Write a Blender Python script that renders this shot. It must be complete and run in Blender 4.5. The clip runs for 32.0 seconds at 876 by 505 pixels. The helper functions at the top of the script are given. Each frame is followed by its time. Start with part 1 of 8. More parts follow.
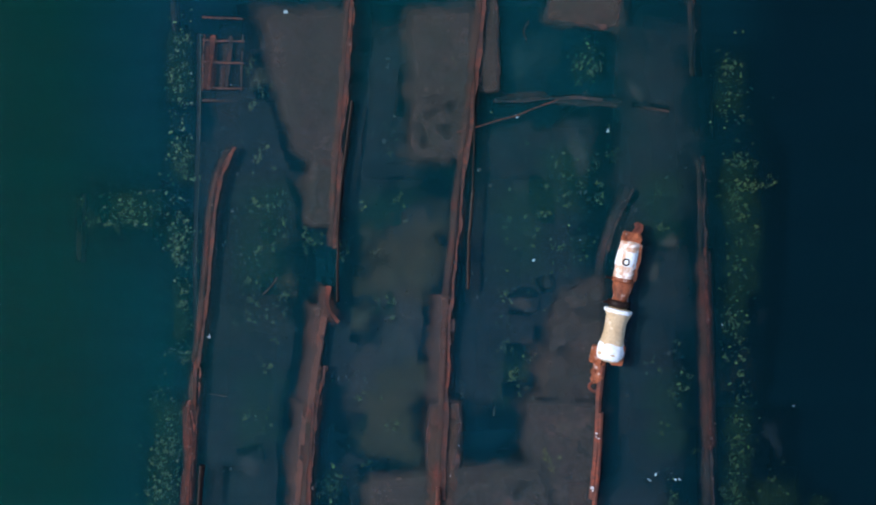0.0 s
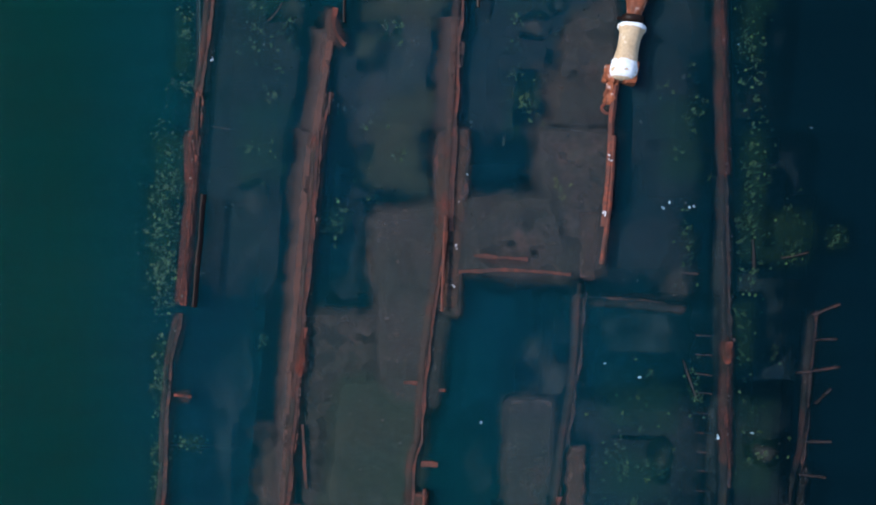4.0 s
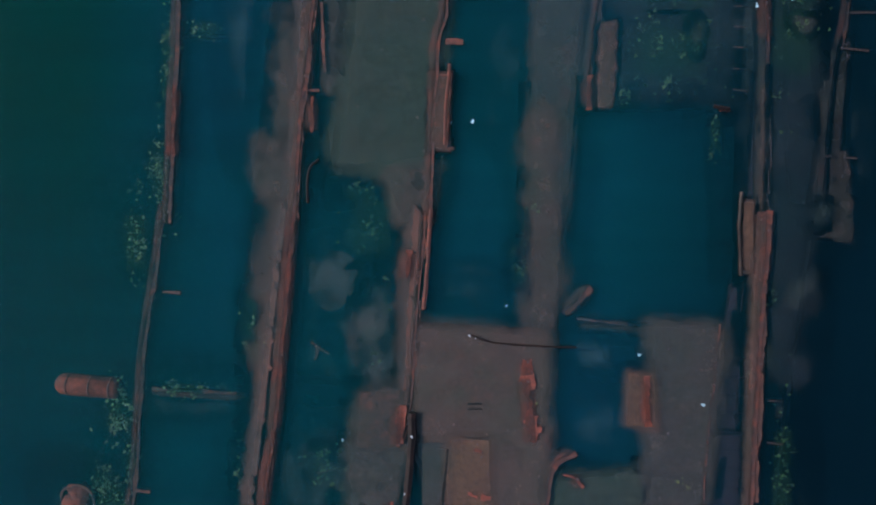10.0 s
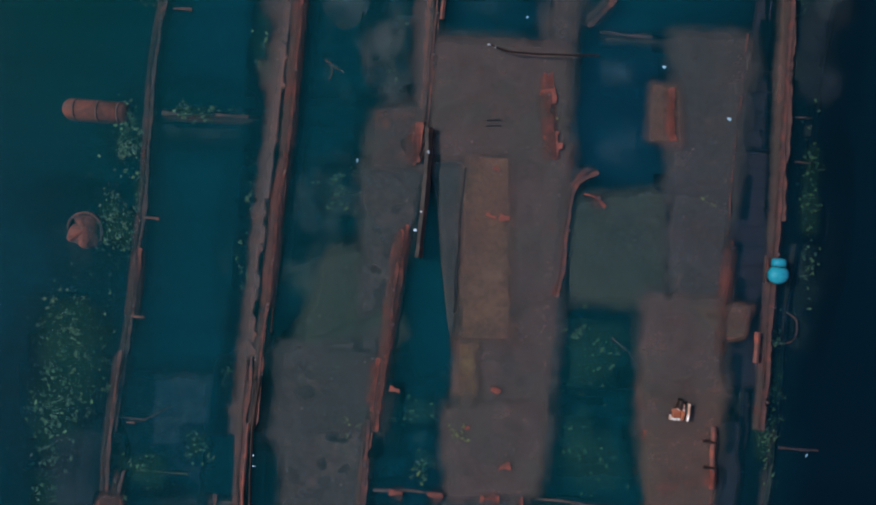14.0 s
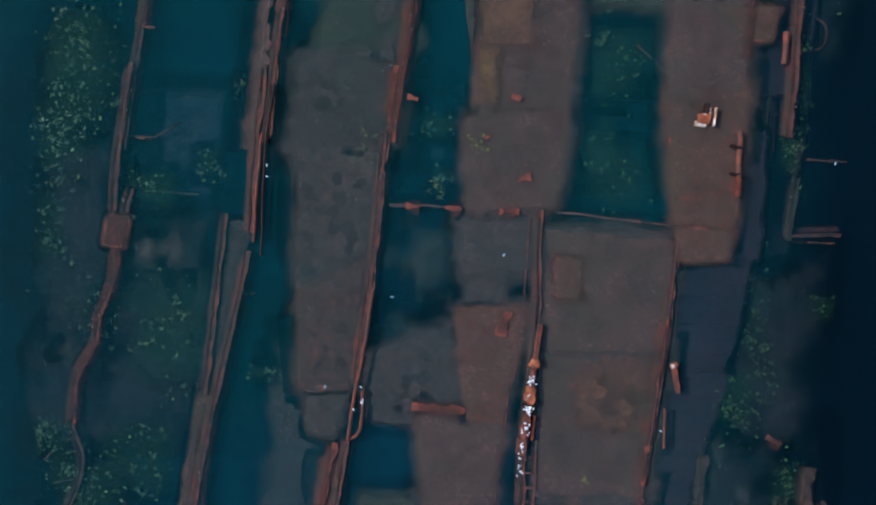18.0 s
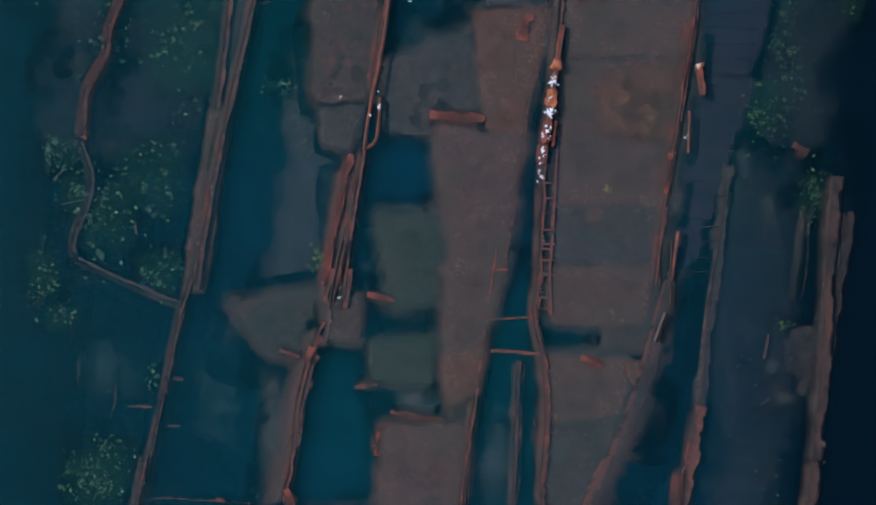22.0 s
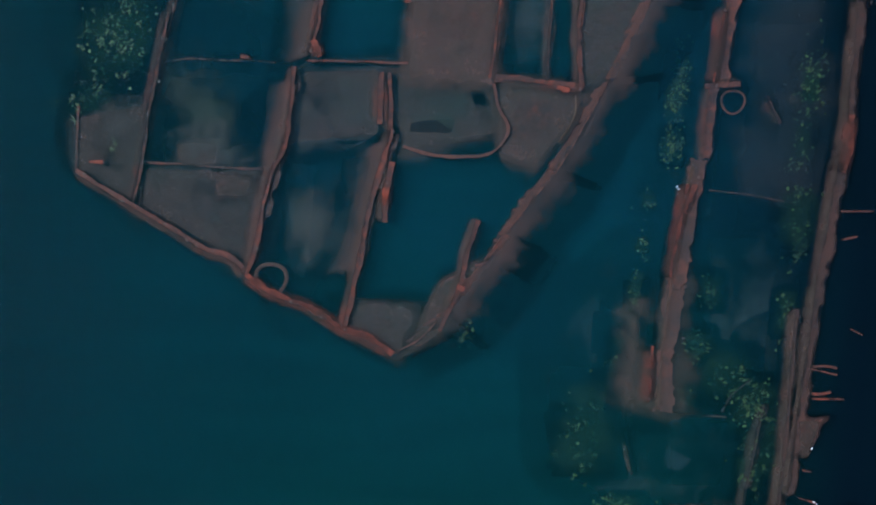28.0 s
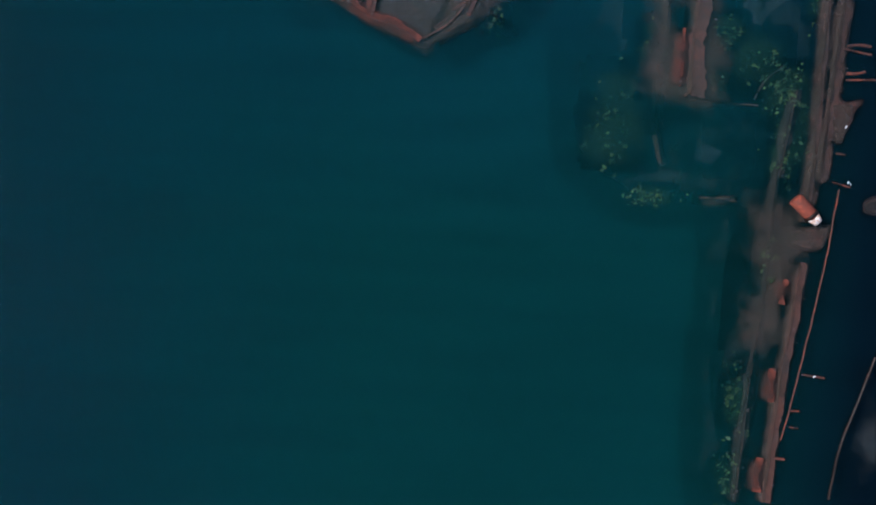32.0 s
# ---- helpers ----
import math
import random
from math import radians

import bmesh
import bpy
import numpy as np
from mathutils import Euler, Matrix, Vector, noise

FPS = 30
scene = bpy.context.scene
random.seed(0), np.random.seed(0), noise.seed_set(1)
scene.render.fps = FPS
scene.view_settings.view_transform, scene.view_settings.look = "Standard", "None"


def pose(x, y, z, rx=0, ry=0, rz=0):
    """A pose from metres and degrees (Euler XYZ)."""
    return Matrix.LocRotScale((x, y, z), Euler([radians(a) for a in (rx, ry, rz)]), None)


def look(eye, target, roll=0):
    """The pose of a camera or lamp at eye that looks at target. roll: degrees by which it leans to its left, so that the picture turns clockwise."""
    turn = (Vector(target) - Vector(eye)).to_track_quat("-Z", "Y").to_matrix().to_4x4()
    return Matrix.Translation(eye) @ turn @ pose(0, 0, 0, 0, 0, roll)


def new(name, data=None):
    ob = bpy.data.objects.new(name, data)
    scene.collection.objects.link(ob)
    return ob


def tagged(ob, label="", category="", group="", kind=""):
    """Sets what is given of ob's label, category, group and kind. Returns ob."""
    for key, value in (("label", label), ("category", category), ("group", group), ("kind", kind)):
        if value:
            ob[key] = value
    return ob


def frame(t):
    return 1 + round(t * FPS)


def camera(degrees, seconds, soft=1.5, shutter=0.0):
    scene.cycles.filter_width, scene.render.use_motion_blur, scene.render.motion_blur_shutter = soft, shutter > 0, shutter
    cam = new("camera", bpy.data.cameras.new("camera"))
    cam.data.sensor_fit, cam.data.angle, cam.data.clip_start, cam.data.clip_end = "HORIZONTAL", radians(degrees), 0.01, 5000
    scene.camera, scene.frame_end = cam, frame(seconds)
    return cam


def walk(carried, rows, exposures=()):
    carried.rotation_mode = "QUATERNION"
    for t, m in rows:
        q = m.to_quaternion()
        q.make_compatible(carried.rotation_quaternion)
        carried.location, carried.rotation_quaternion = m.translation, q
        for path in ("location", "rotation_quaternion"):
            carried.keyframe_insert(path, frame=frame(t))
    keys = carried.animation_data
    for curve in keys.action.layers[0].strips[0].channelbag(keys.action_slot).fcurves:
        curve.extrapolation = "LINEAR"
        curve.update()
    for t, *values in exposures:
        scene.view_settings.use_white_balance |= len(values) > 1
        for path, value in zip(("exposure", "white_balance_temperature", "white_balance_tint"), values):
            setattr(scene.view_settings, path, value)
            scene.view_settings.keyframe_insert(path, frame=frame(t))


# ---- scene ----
# camera and its flight: seconds, x, y, z in metres, turns in degrees
cam = camera(66.0, 32.0, soft=1.9)
PATH = [
    (0, 0.000, 0.000, 16.293, -3.404, 2.983, 0.000),
    (1, -0.061, -1.729, 16.345, -3.260, 2.950, 0.031),
    (2, -0.117, -3.446, 16.365, -3.134, 2.919, 0.107),
    (3, -0.168, -5.145, 16.332, -3.029, 2.889, 0.252),
    (4, -0.233, -6.852, 16.267, -2.898, 2.838, 0.392),
    (5, -0.333, -8.596, 16.203, -2.683, 2.746, 0.438),
    (6, -0.457, -10.360, 16.156, -2.463, 2.637, 0.423),
    (7, -0.568, -12.079, 16.119, -2.443, 2.581, 0.496),
    (8, -0.656, -13.751, 16.091, -2.627, 2.580, 0.650),
    (9, -0.744, -15.432, 16.075, -2.815, 2.572, 0.719),
    (10, -0.835, -17.130, 16.069, -2.943, 2.550, 0.686),
    (11, -0.918, -18.800, 16.062, -3.081, 2.564, 0.693),
    (12, -0.988, -20.457, 16.047, -3.202, 2.627, 0.789),
    (13, -1.049, -22.166, 16.015, -3.184, 2.706, 0.929),
    (14, -1.110, -23.933, 15.979, -3.040, 2.751, 1.080),
    (15, -1.188, -25.699, 15.976, -2.915, 2.700, 1.222),
    (16, -1.280, -27.448, 15.995, -2.863, 2.590, 1.353),
    (17, -1.372, -29.206, 15.980, -2.836, 2.552, 1.487),
    (18, -1.451, -30.976, 15.928, -2.831, 2.604, 1.615),
    (19, -1.514, -32.729, 15.888, -2.889, 2.647, 1.707),
    (20, -1.564, -34.454, 15.880, -3.000, 2.652, 1.765),
    (21, -1.612, -36.160, 15.899, -3.108, 2.664, 1.823),
    (22, -1.666, -37.862, 15.927, -3.193, 2.680, 1.901),
    (23, -1.732, -39.582, 15.939, -3.276, 2.656, 2.003),
    (24, -1.803, -41.331, 15.939, -3.350, 2.611, 2.107),
    (25, -1.860, -43.117, 15.958, -3.374, 2.622, 2.167),
    (26, -1.905, -44.955, 15.994, -3.306, 2.684, 2.204),
    (27, -1.959, -46.873, 16.008, -3.107, 2.703, 2.305),
    (28, -2.034, -48.842, 15.996, -2.838, 2.657, 2.465),
    (29, -2.128, -50.779, 15.984, -2.655, 2.596, 2.590),
    (30, -2.230, -52.679, 15.996, -2.558, 2.546, 2.667),
    (31, -2.320, -54.618, 16.039, -2.388, 2.502, 2.767),
    (32, -2.397, -56.608, 16.107, -2.115, 2.461, 2.908),
]
walk(cam, [(t, pose(x, y, z, a, b, c)) for t, x, y, z, a, b, c in PATH])

# ---- light ----
world = bpy.data.worlds.new("sky")
scene.world = world
world.use_nodes = True
wn = world.node_tree.nodes
sky = wn.new("ShaderNodeTexSky")
sky.sky_type = "NISHITA"
sky.sun_disc = False
sky.sun_elevation = radians(43)
sky.sun_rotation = radians(-100)
wn["Background"].inputs["Strength"].default_value = 0.125
world.node_tree.links.new(sky.outputs["Color"], wn["Background"].inputs["Color"])
sun = new("sun", bpy.data.lights.new("sun", "SUN"))
sun.data.energy = 2.2
sun.data.angle = radians(2.5)
sun.data.color = (1.0, 0.95, 0.94)
sun.matrix_world = look((-7.1, 2.2, 6.9), (0, 0, 0))
scene.view_settings.exposure = 0.9


# ---- materials ----
def material(name):
    m = bpy.data.materials.new(name)
    m.use_nodes = True
    n = m.node_tree.nodes
    return m, n, m.node_tree.links, n["Principled BSDF"]


def tex(n, l, kind, scale, detail=4.0, rough=0.6, stretch=None):
    """A noise texture in world metres."""
    geo = n.new("ShaderNodeNewGeometry")
    src = geo.outputs["Position"]
    if stretch:
        mp = n.new("ShaderNodeMapping")
        mp.inputs["Scale"].default_value = stretch
        l.new(src, mp.inputs["Vector"])
        src = mp.outputs["Vector"]
    t = n.new(kind)
    t.inputs["Scale"].default_value = scale
    if kind == "ShaderNodeTexNoise":
        t.inputs["Detail"].default_value = detail
        t.inputs["Roughness"].default_value = rough
    l.new(src, t.inputs["Vector"])
    return t


def ramp(n, l, fac, stops):
    r = n.new("ShaderNodeValToRGB")
    e = r.color_ramp.elements
    while len(e) < len(stops):
        e.new(0.5)
    for k, (p, c) in enumerate(stops):
        e[k].position = p
        e[k].color = (*c, 1) if len(c) == 3 else c
    l.new(fac, r.inputs["Fac"])
    return r


def mix(n, l, fac, a, b, blend="MIX"):
    m = n.new("ShaderNodeMix")
    m.data_type, m.blend_type = "RGBA", blend
    for sock, v in ((m.inputs[0], fac), (m.inputs[6], a), (m.inputs[7], b)):
        if isinstance(v, (float, int)):
            sock.default_value = v
        elif isinstance(v, tuple):
            sock.default_value = (*v, 1)
        else:
            l.new(v, sock)
    return m.outputs[2]


def corroded(name, base, base2, flake, amount, rough=0.72, bump=0.35, stain=(0.045, 0.05, 0.052), soiled=0.0, silted=True, pits=0.0, smear=0.0):
    """Wet corroded steel: a silted base in two tones, algae stains, flakes of fresh rust, dark pits."""
    m, n, l, p = material(name)
    broad = tex(n, l, "ShaderNodeTexNoise", 0.5, 6.0, 0.65)
    blots = tex(n, l, "ShaderNodeTexNoise", 1.9, 8.0, 0.75)
    mid = tex(n, l, "ShaderNodeTexNoise", 4.2, 7.0, 0.72)
    fine = tex(n, l, "ShaderNodeTexNoise", 17.0, 6.0, 0.75)
    c = mix(n, l, ramp(n, l, broad.outputs["Fac"], [(0.4, (0, 0, 0)), (0.58, (1, 1, 1))]).outputs["Color"], base, base2)
    if soiled:
        dirty = ramp(n, l, blots.outputs["Fac"], [(0.56 - 0.2 * soiled, (0, 0, 0)), (0.8 - 0.2 * soiled, (0.85, 0.85, 0.85))]).outputs["Color"]
        c = mix(n, l, dirty, c, stain)
    lo = 0.74 - amount
    flakes = ramp(n, l, mid.outputs["Fac"], [(lo, (0, 0, 0)), (lo + 0.16, (1, 1, 1))]).outputs["Color"]
    c = mix(n, l, flakes, c, flake)
    if smear:
        glow = tex(n, l, "ShaderNodeTexNoise", 0.8, 6.0, 0.62)
        c = mix(n, l, ramp(n, l, glow.outputs["Fac"], [(0.68 - smear, (0, 0, 0)), (0.8 - smear, (0.6, 0.6, 0.6))]).outputs["Color"], c, flake)
    if pits:
        holes = tex(n, l, "ShaderNodeTexNoise", 2.6, 4.0, 0.66)
        c = mix(n, l, ramp(n, l, holes.outputs["Fac"], [(0.74 - pits, (0, 0, 0)), (0.79 - pits, (0.9, 0.9, 0.9))]).outputs["Color"], c, (0.016, 0.016, 0.022))
    grain = ramp(n, l, fine.outputs["Fac"], [(0.3, (0.76, 0.77, 0.78)), (0.5, (1, 1, 1)), (0.7, (1.22, 1.2, 1.18))]).outputs["Color"]
    c = mix(n, l, 1.0, c, grain, "MULTIPLY")
    oi = n.new("ShaderNodeObjectInfo")
    tone = ramp(n, l, oi.outputs["Random"], [(0.0, (0.93, 0.96, 0.99)), (1.0, (1.05, 1.05, 1.06))]).outputs["Color"]
    c = mix(n, l, 1.0, c, tone, "MULTIPLY")
    l.new(c, p.inputs["Base Color"])
    p.inputs["Roughness"].default_value = rough
    p.inputs["Specular IOR Level"].default_value = 0.12
    b = n.new("ShaderNodeBump")
    b.inputs["Strength"].default_value = bump
    b.inputs["Distance"].default_value = 0.02
    l.new(mid.outputs["Fac"], b.inputs["Height"])
    l.new(b.outputs["Normal"], p.inputs["Normal"])
    if silted:
        # fades out towards a torn edge, imitating the haze of water over it
        worn = n.new("ShaderNodeUVMap")
        worn.uv_map = "worn"
        xyz = n.new("ShaderNodeSeparateXYZ")
        l.new(worn.outputs[0], xyz.inputs[0])
        ragged = n.new("ShaderNodeMath")
        ragged.operation = "MULTIPLY"
        l.new(xyz.outputs[0], ragged.inputs[0])
        l.new(ramp(n, l, blots.outputs["Fac"], [(0.3, (0.6, 0.6, 0.6)), (0.7, (1.3, 1.3, 1.3))]).outputs["Color"], ragged.inputs[1])
        gone = n.new("ShaderNodeMapRange")
        gone.interpolation_type = "SMOOTHSTEP"
        gone.inputs["From Min"].default_value, gone.inputs["From Max"].default_value = 0.08, 0.85
        l.new(ragged.outputs[0], gone.inputs["Value"])
        t = n.new("ShaderNodeBsdfTransparent")
        mixed = n.new("ShaderNodeMixShader")
        l.new(gone.outputs[0], mixed.inputs[0])
        l.new(p.outputs[0], mixed.inputs[1])
        l.new(t.outputs[0], mixed.inputs[2])
        l.new(mixed.outputs[0], n["Material Output"].inputs["Surface"])
    return m


silt = corroded("silted_steel", (0.07, 0.043, 0.041), (0.112, 0.05, 0.039), (0.15, 0.045, 0.031), 0.16, 0.8, 0.15, stain=(0.062, 0.049, 0.036), soiled=0.75, pits=0.06, smear=0.07)
brown = corroded("brown_steel", (0.083, 0.038, 0.031), (0.112, 0.042, 0.031), (0.155, 0.043, 0.028), 0.18, 0.75, 0.2, stain=(0.056, 0.031, 0.026), soiled=0.55, pits=0.07, smear=0.1)
rust = corroded("rusted_steel", (0.0749, 0.0342, 0.0289), (0.107, 0.038, 0.0289), (0.193, 0.0449, 0.0268), 0.25, bump=0.2, stain=(0.0401, 0.0235, 0.0225), soiled=0.6, pits=0.08, smear=0.1)
orange = corroded("fresh_rust", (0.134, 0.0364, 0.0251), (0.182, 0.0417, 0.0268), (0.268, 0.0535, 0.031), 0.26, bump=0.2, stain=(0.0696, 0.0294, 0.0235), soiled=0.4)
olive = corroded("algae_steel", (0.0562, 0.0444, 0.0332), (0.0722, 0.0503, 0.0342), (0.0803, 0.0535, 0.03), 0.15, 0.8, 0.15, stain=(0.0375, 0.0364, 0.0289), soiled=0.6, pits=0.06)
hold = corroded("hold_silt", (0.024, 0.026, 0.032), (0.062, 0.04, 0.038), (0.075, 0.048, 0.036), 0.2, 0.85, 0.1, stain=(0.014, 0.019, 0.028), soiled=0.9)
dark = corroded("black_wet_steel", (0.00749, 0.00481, 0.00481), (0.0161, 0.00856, 0.00696), (0.0481, 0.0187, 0.0134), 0.2, 0.4, silted=False)
purple = corroded("deep_steel", (0.032, 0.015, 0.02), (0.046, 0.018, 0.022), (0.08, 0.024, 0.022), 0.14, 0.8, 0.15, soiled=0.3, stain=(0.016, 0.012, 0.018))
tan = corroded("pale_silt_steel", (0.123, 0.0589, 0.0375), (0.144, 0.0631, 0.0364), (0.193, 0.0535, 0.0289), 0.14, 0.75, 0.15, smear=0.1)
yellow = corroded("ochre_rust", (0.139, 0.0749, 0.0321), (0.171, 0.0856, 0.0321), (0.193, 0.118, 0.0294), 0.2)
lime = corroded("lime_crust", (0.62, 0.42, 0.3), (0.36, 0.15, 0.08), (0.9, 0.88, 0.87), 0.27, 0.5, 0.8, stain=(0.16, 0.06, 0.03), soiled=0.4, silted=False)
cream = corroded("cream_lime", (0.56, 0.43, 0.3), (0.44, 0.32, 0.2), (0.78, 0.7, 0.6), 0.16, 0.5, 0.5, stain=(0.3, 0.2, 0.13), soiled=0.2, silted=False)
limerust = corroded("limed_rust", (0.34, 0.1, 0.045), (0.17, 0.055, 0.03), (0.8, 0.72, 0.68), 0.17, 0.5, 0.8, stain=(0.05, 0.022, 0.018), soiled=0.6, silted=False)
white = corroded("white_lime", (0.75, 0.78, 0.82), (0.6, 0.64, 0.7), (0.85, 0.86, 0.88), 0.2, 0.6, 0.1, silted=False)
turquoise = corroded("turquoise_plastic", (0.00535, 0.128, 0.182), (0.0107, 0.161, 0.193), (0.0268, 0.193, 0.193), 0.14, 0.45, 0.1, silted=False)


def weed_material(name, a, b):
    m, n, l, p = material(name)
    geo = n.new("ShaderNodeNewGeometry")
    c = ramp(n, l, geo.outputs["Random Per Island"], [(0.0, a), (0.75, b), (1.0, tuple(v * 1.5 for v in b))]).outputs["Color"]
    l.new(c, p.inputs["Base Color"])
    p.inputs["Roughness"].default_value = 0.55
    return m


green_weed = weed_material("green_weed", (0.0161, 0.0294, 0.0139), (0.1, 0.12, 0.026))
yellow_weed = weed_material("yellow_weed", (0.0428, 0.0535, 0.0107), (0.128, 0.128, 0.0161))


bay_chips = weed_material("sunken_chips", (0.0161, 0.0161, 0.0182), (0.0535, 0.0353, 0.03))
chips = weed_material("scale_chips", (0.00642, 0.00535, 0.00642), (0.0696, 0.0321, 0.0268))


def clouded(name, a, b, most, rusty=0.0):
    """Soft mud settled on and round the sunken steel: dense in the middle, thinning out unevenly to its rim."""
    m, n, l, p = material(name)
    n.remove(p)
    spread = n.new("ShaderNodeUVMap")
    spread.uv_map = "spread"
    dense = n.new("ShaderNodeSeparateXYZ")
    l.new(spread.outputs[0], dense.inputs[0])
    broad = tex(n, l, "ShaderNodeTexNoise", 0.9, 7.0, 0.68)
    fine = tex(n, l, "ShaderNodeTexNoise", 4.5, 6.0, 0.7)
    total = None
    for source, gain in ((dense.outputs[0], 1.0), (broad.outputs["Fac"], 1.7), (fine.outputs["Fac"], 0.9)):
        g = n.new("ShaderNodeMath")
        g.operation = "MULTIPLY_ADD"
        g.inputs[1].default_value = gain
        g.inputs[2].default_value = 0.0
        l.new(source, g.inputs[0])
        if total:
            l.new(total, g.inputs[2])
        total = g.outputs[0]
    cover = n.new("ShaderNodeMapRange")
    cover.interpolation_type = "SMOOTHSTEP"
    cover.inputs["From Min"].default_value, cover.inputs["From Max"].default_value = 1.45, 2.5
    cover.inputs["To Max"].default_value = most
    l.new(total, cover.inputs["Value"])
    rim = n.new("ShaderNodeMapRange")
    rim.interpolation_type = "SMOOTHSTEP"
    rim.inputs["From Max"].default_value = 0.6
    l.new(dense.outputs[0], rim.inputs["Value"])
    fac = n.new("ShaderNodeMath")
    fac.operation = "MULTIPLY"
    l.new(cover.outputs[0], fac.inputs[0])
    l.new(rim.outputs[0], fac.inputs[1])
    d = n.new("ShaderNodeBsdfDiffuse")
    c = mix(n, l, ramp(n, l, fine.outputs["Fac"], [(0.35, (0, 0, 0)), (0.65, (1, 1, 1))]).outputs["Color"], a, b)
    moss = tex(n, l, "ShaderNodeTexNoise", 0.62, 8.0, 0.7)
    c = mix(n, l, ramp(n, l, moss.outputs["Fac"], [(0.42, (0, 0, 0)), (0.62, (0.75, 0.75, 0.75))]).outputs["Color"], c, tuple(v * s for v, s in zip(a, (0.86, 1.1, 0.96))))
    if rusty:
        blots = tex(n, l, "ShaderNodeTexNoise", 1.3, 7.0, 0.72)
        c = mix(n, l, ramp(n, l, blots.outputs["Fac"], [(0.7 - rusty, (0, 0, 0)), (0.86 - rusty, (0.9, 0.9, 0.9))]).outputs["Color"], c, (0.14, 0.036, 0.027))
    grit = tex(n, l, "ShaderNodeTexNoise", 15.0, 5.0, 0.75)
    c = mix(n, l, 1.0, c, ramp(n, l, grit.outputs["Fac"], [(0.3, (0.76, 0.77, 0.78)), (0.5, (1, 1, 1)), (0.7, (1.22, 1.2, 1.18))]).outputs["Color"], "MULTIPLY")
    l.new(c, d.inputs["Color"])
    t = n.new("ShaderNodeBsdfTransparent")
    s = n.new("ShaderNodeMixShader")
    l.new(fac.outputs[0], s.inputs[0])
    l.new(t.outputs[0], s.inputs[1])
    l.new(d.outputs[0], s.inputs[2])
    l.new(s.outputs[0], n["Material Output"].inputs["Surface"])
    return m


mud_brown = clouded("brown_mud", (0.083, 0.044, 0.036), (0.114, 0.053, 0.042), 0.85, 0.12)
mud_silt = clouded("grey_mud", (0.0706, 0.0428, 0.0391), (0.0952, 0.0519, 0.0433), 0.85, 0.07)
mud_olive = clouded("olive_mud", (0.0535, 0.0428, 0.0321), (0.0722, 0.0524, 0.0364), 0.8)
mud_orange = clouded("rust_mud", (0.0535, 0.0289, 0.0262), (0.0963, 0.0353, 0.0284), 0.75, 0.24)
mud_dark = clouded("hold_mud", (0.0401, 0.031, 0.0353), (0.0669, 0.0428, 0.0417), 0.6, 0.04)
mud_rust = clouded("rusty_mud", (0.0562, 0.0348, 0.0321), (0.0835, 0.0401, 0.0337), 0.85, 0.19)
# lighter copies of the mud, making up in colour for light lost under water
brightened_silt = clouded("depth_brightened_silt", (0.0856, 0.0621, 0.0589), (0.112, 0.0749, 0.0669), 0.72, 0.05)
brightened_olive = clouded("depth_brightened_olive_silt", (0.0535, 0.0535, 0.0455), (0.0749, 0.0642, 0.0508), 0.7)
mud_green = clouded("algae_film", (0.0241, 0.0455, 0.0246), (0.0455, 0.0669, 0.0268), 0.45)


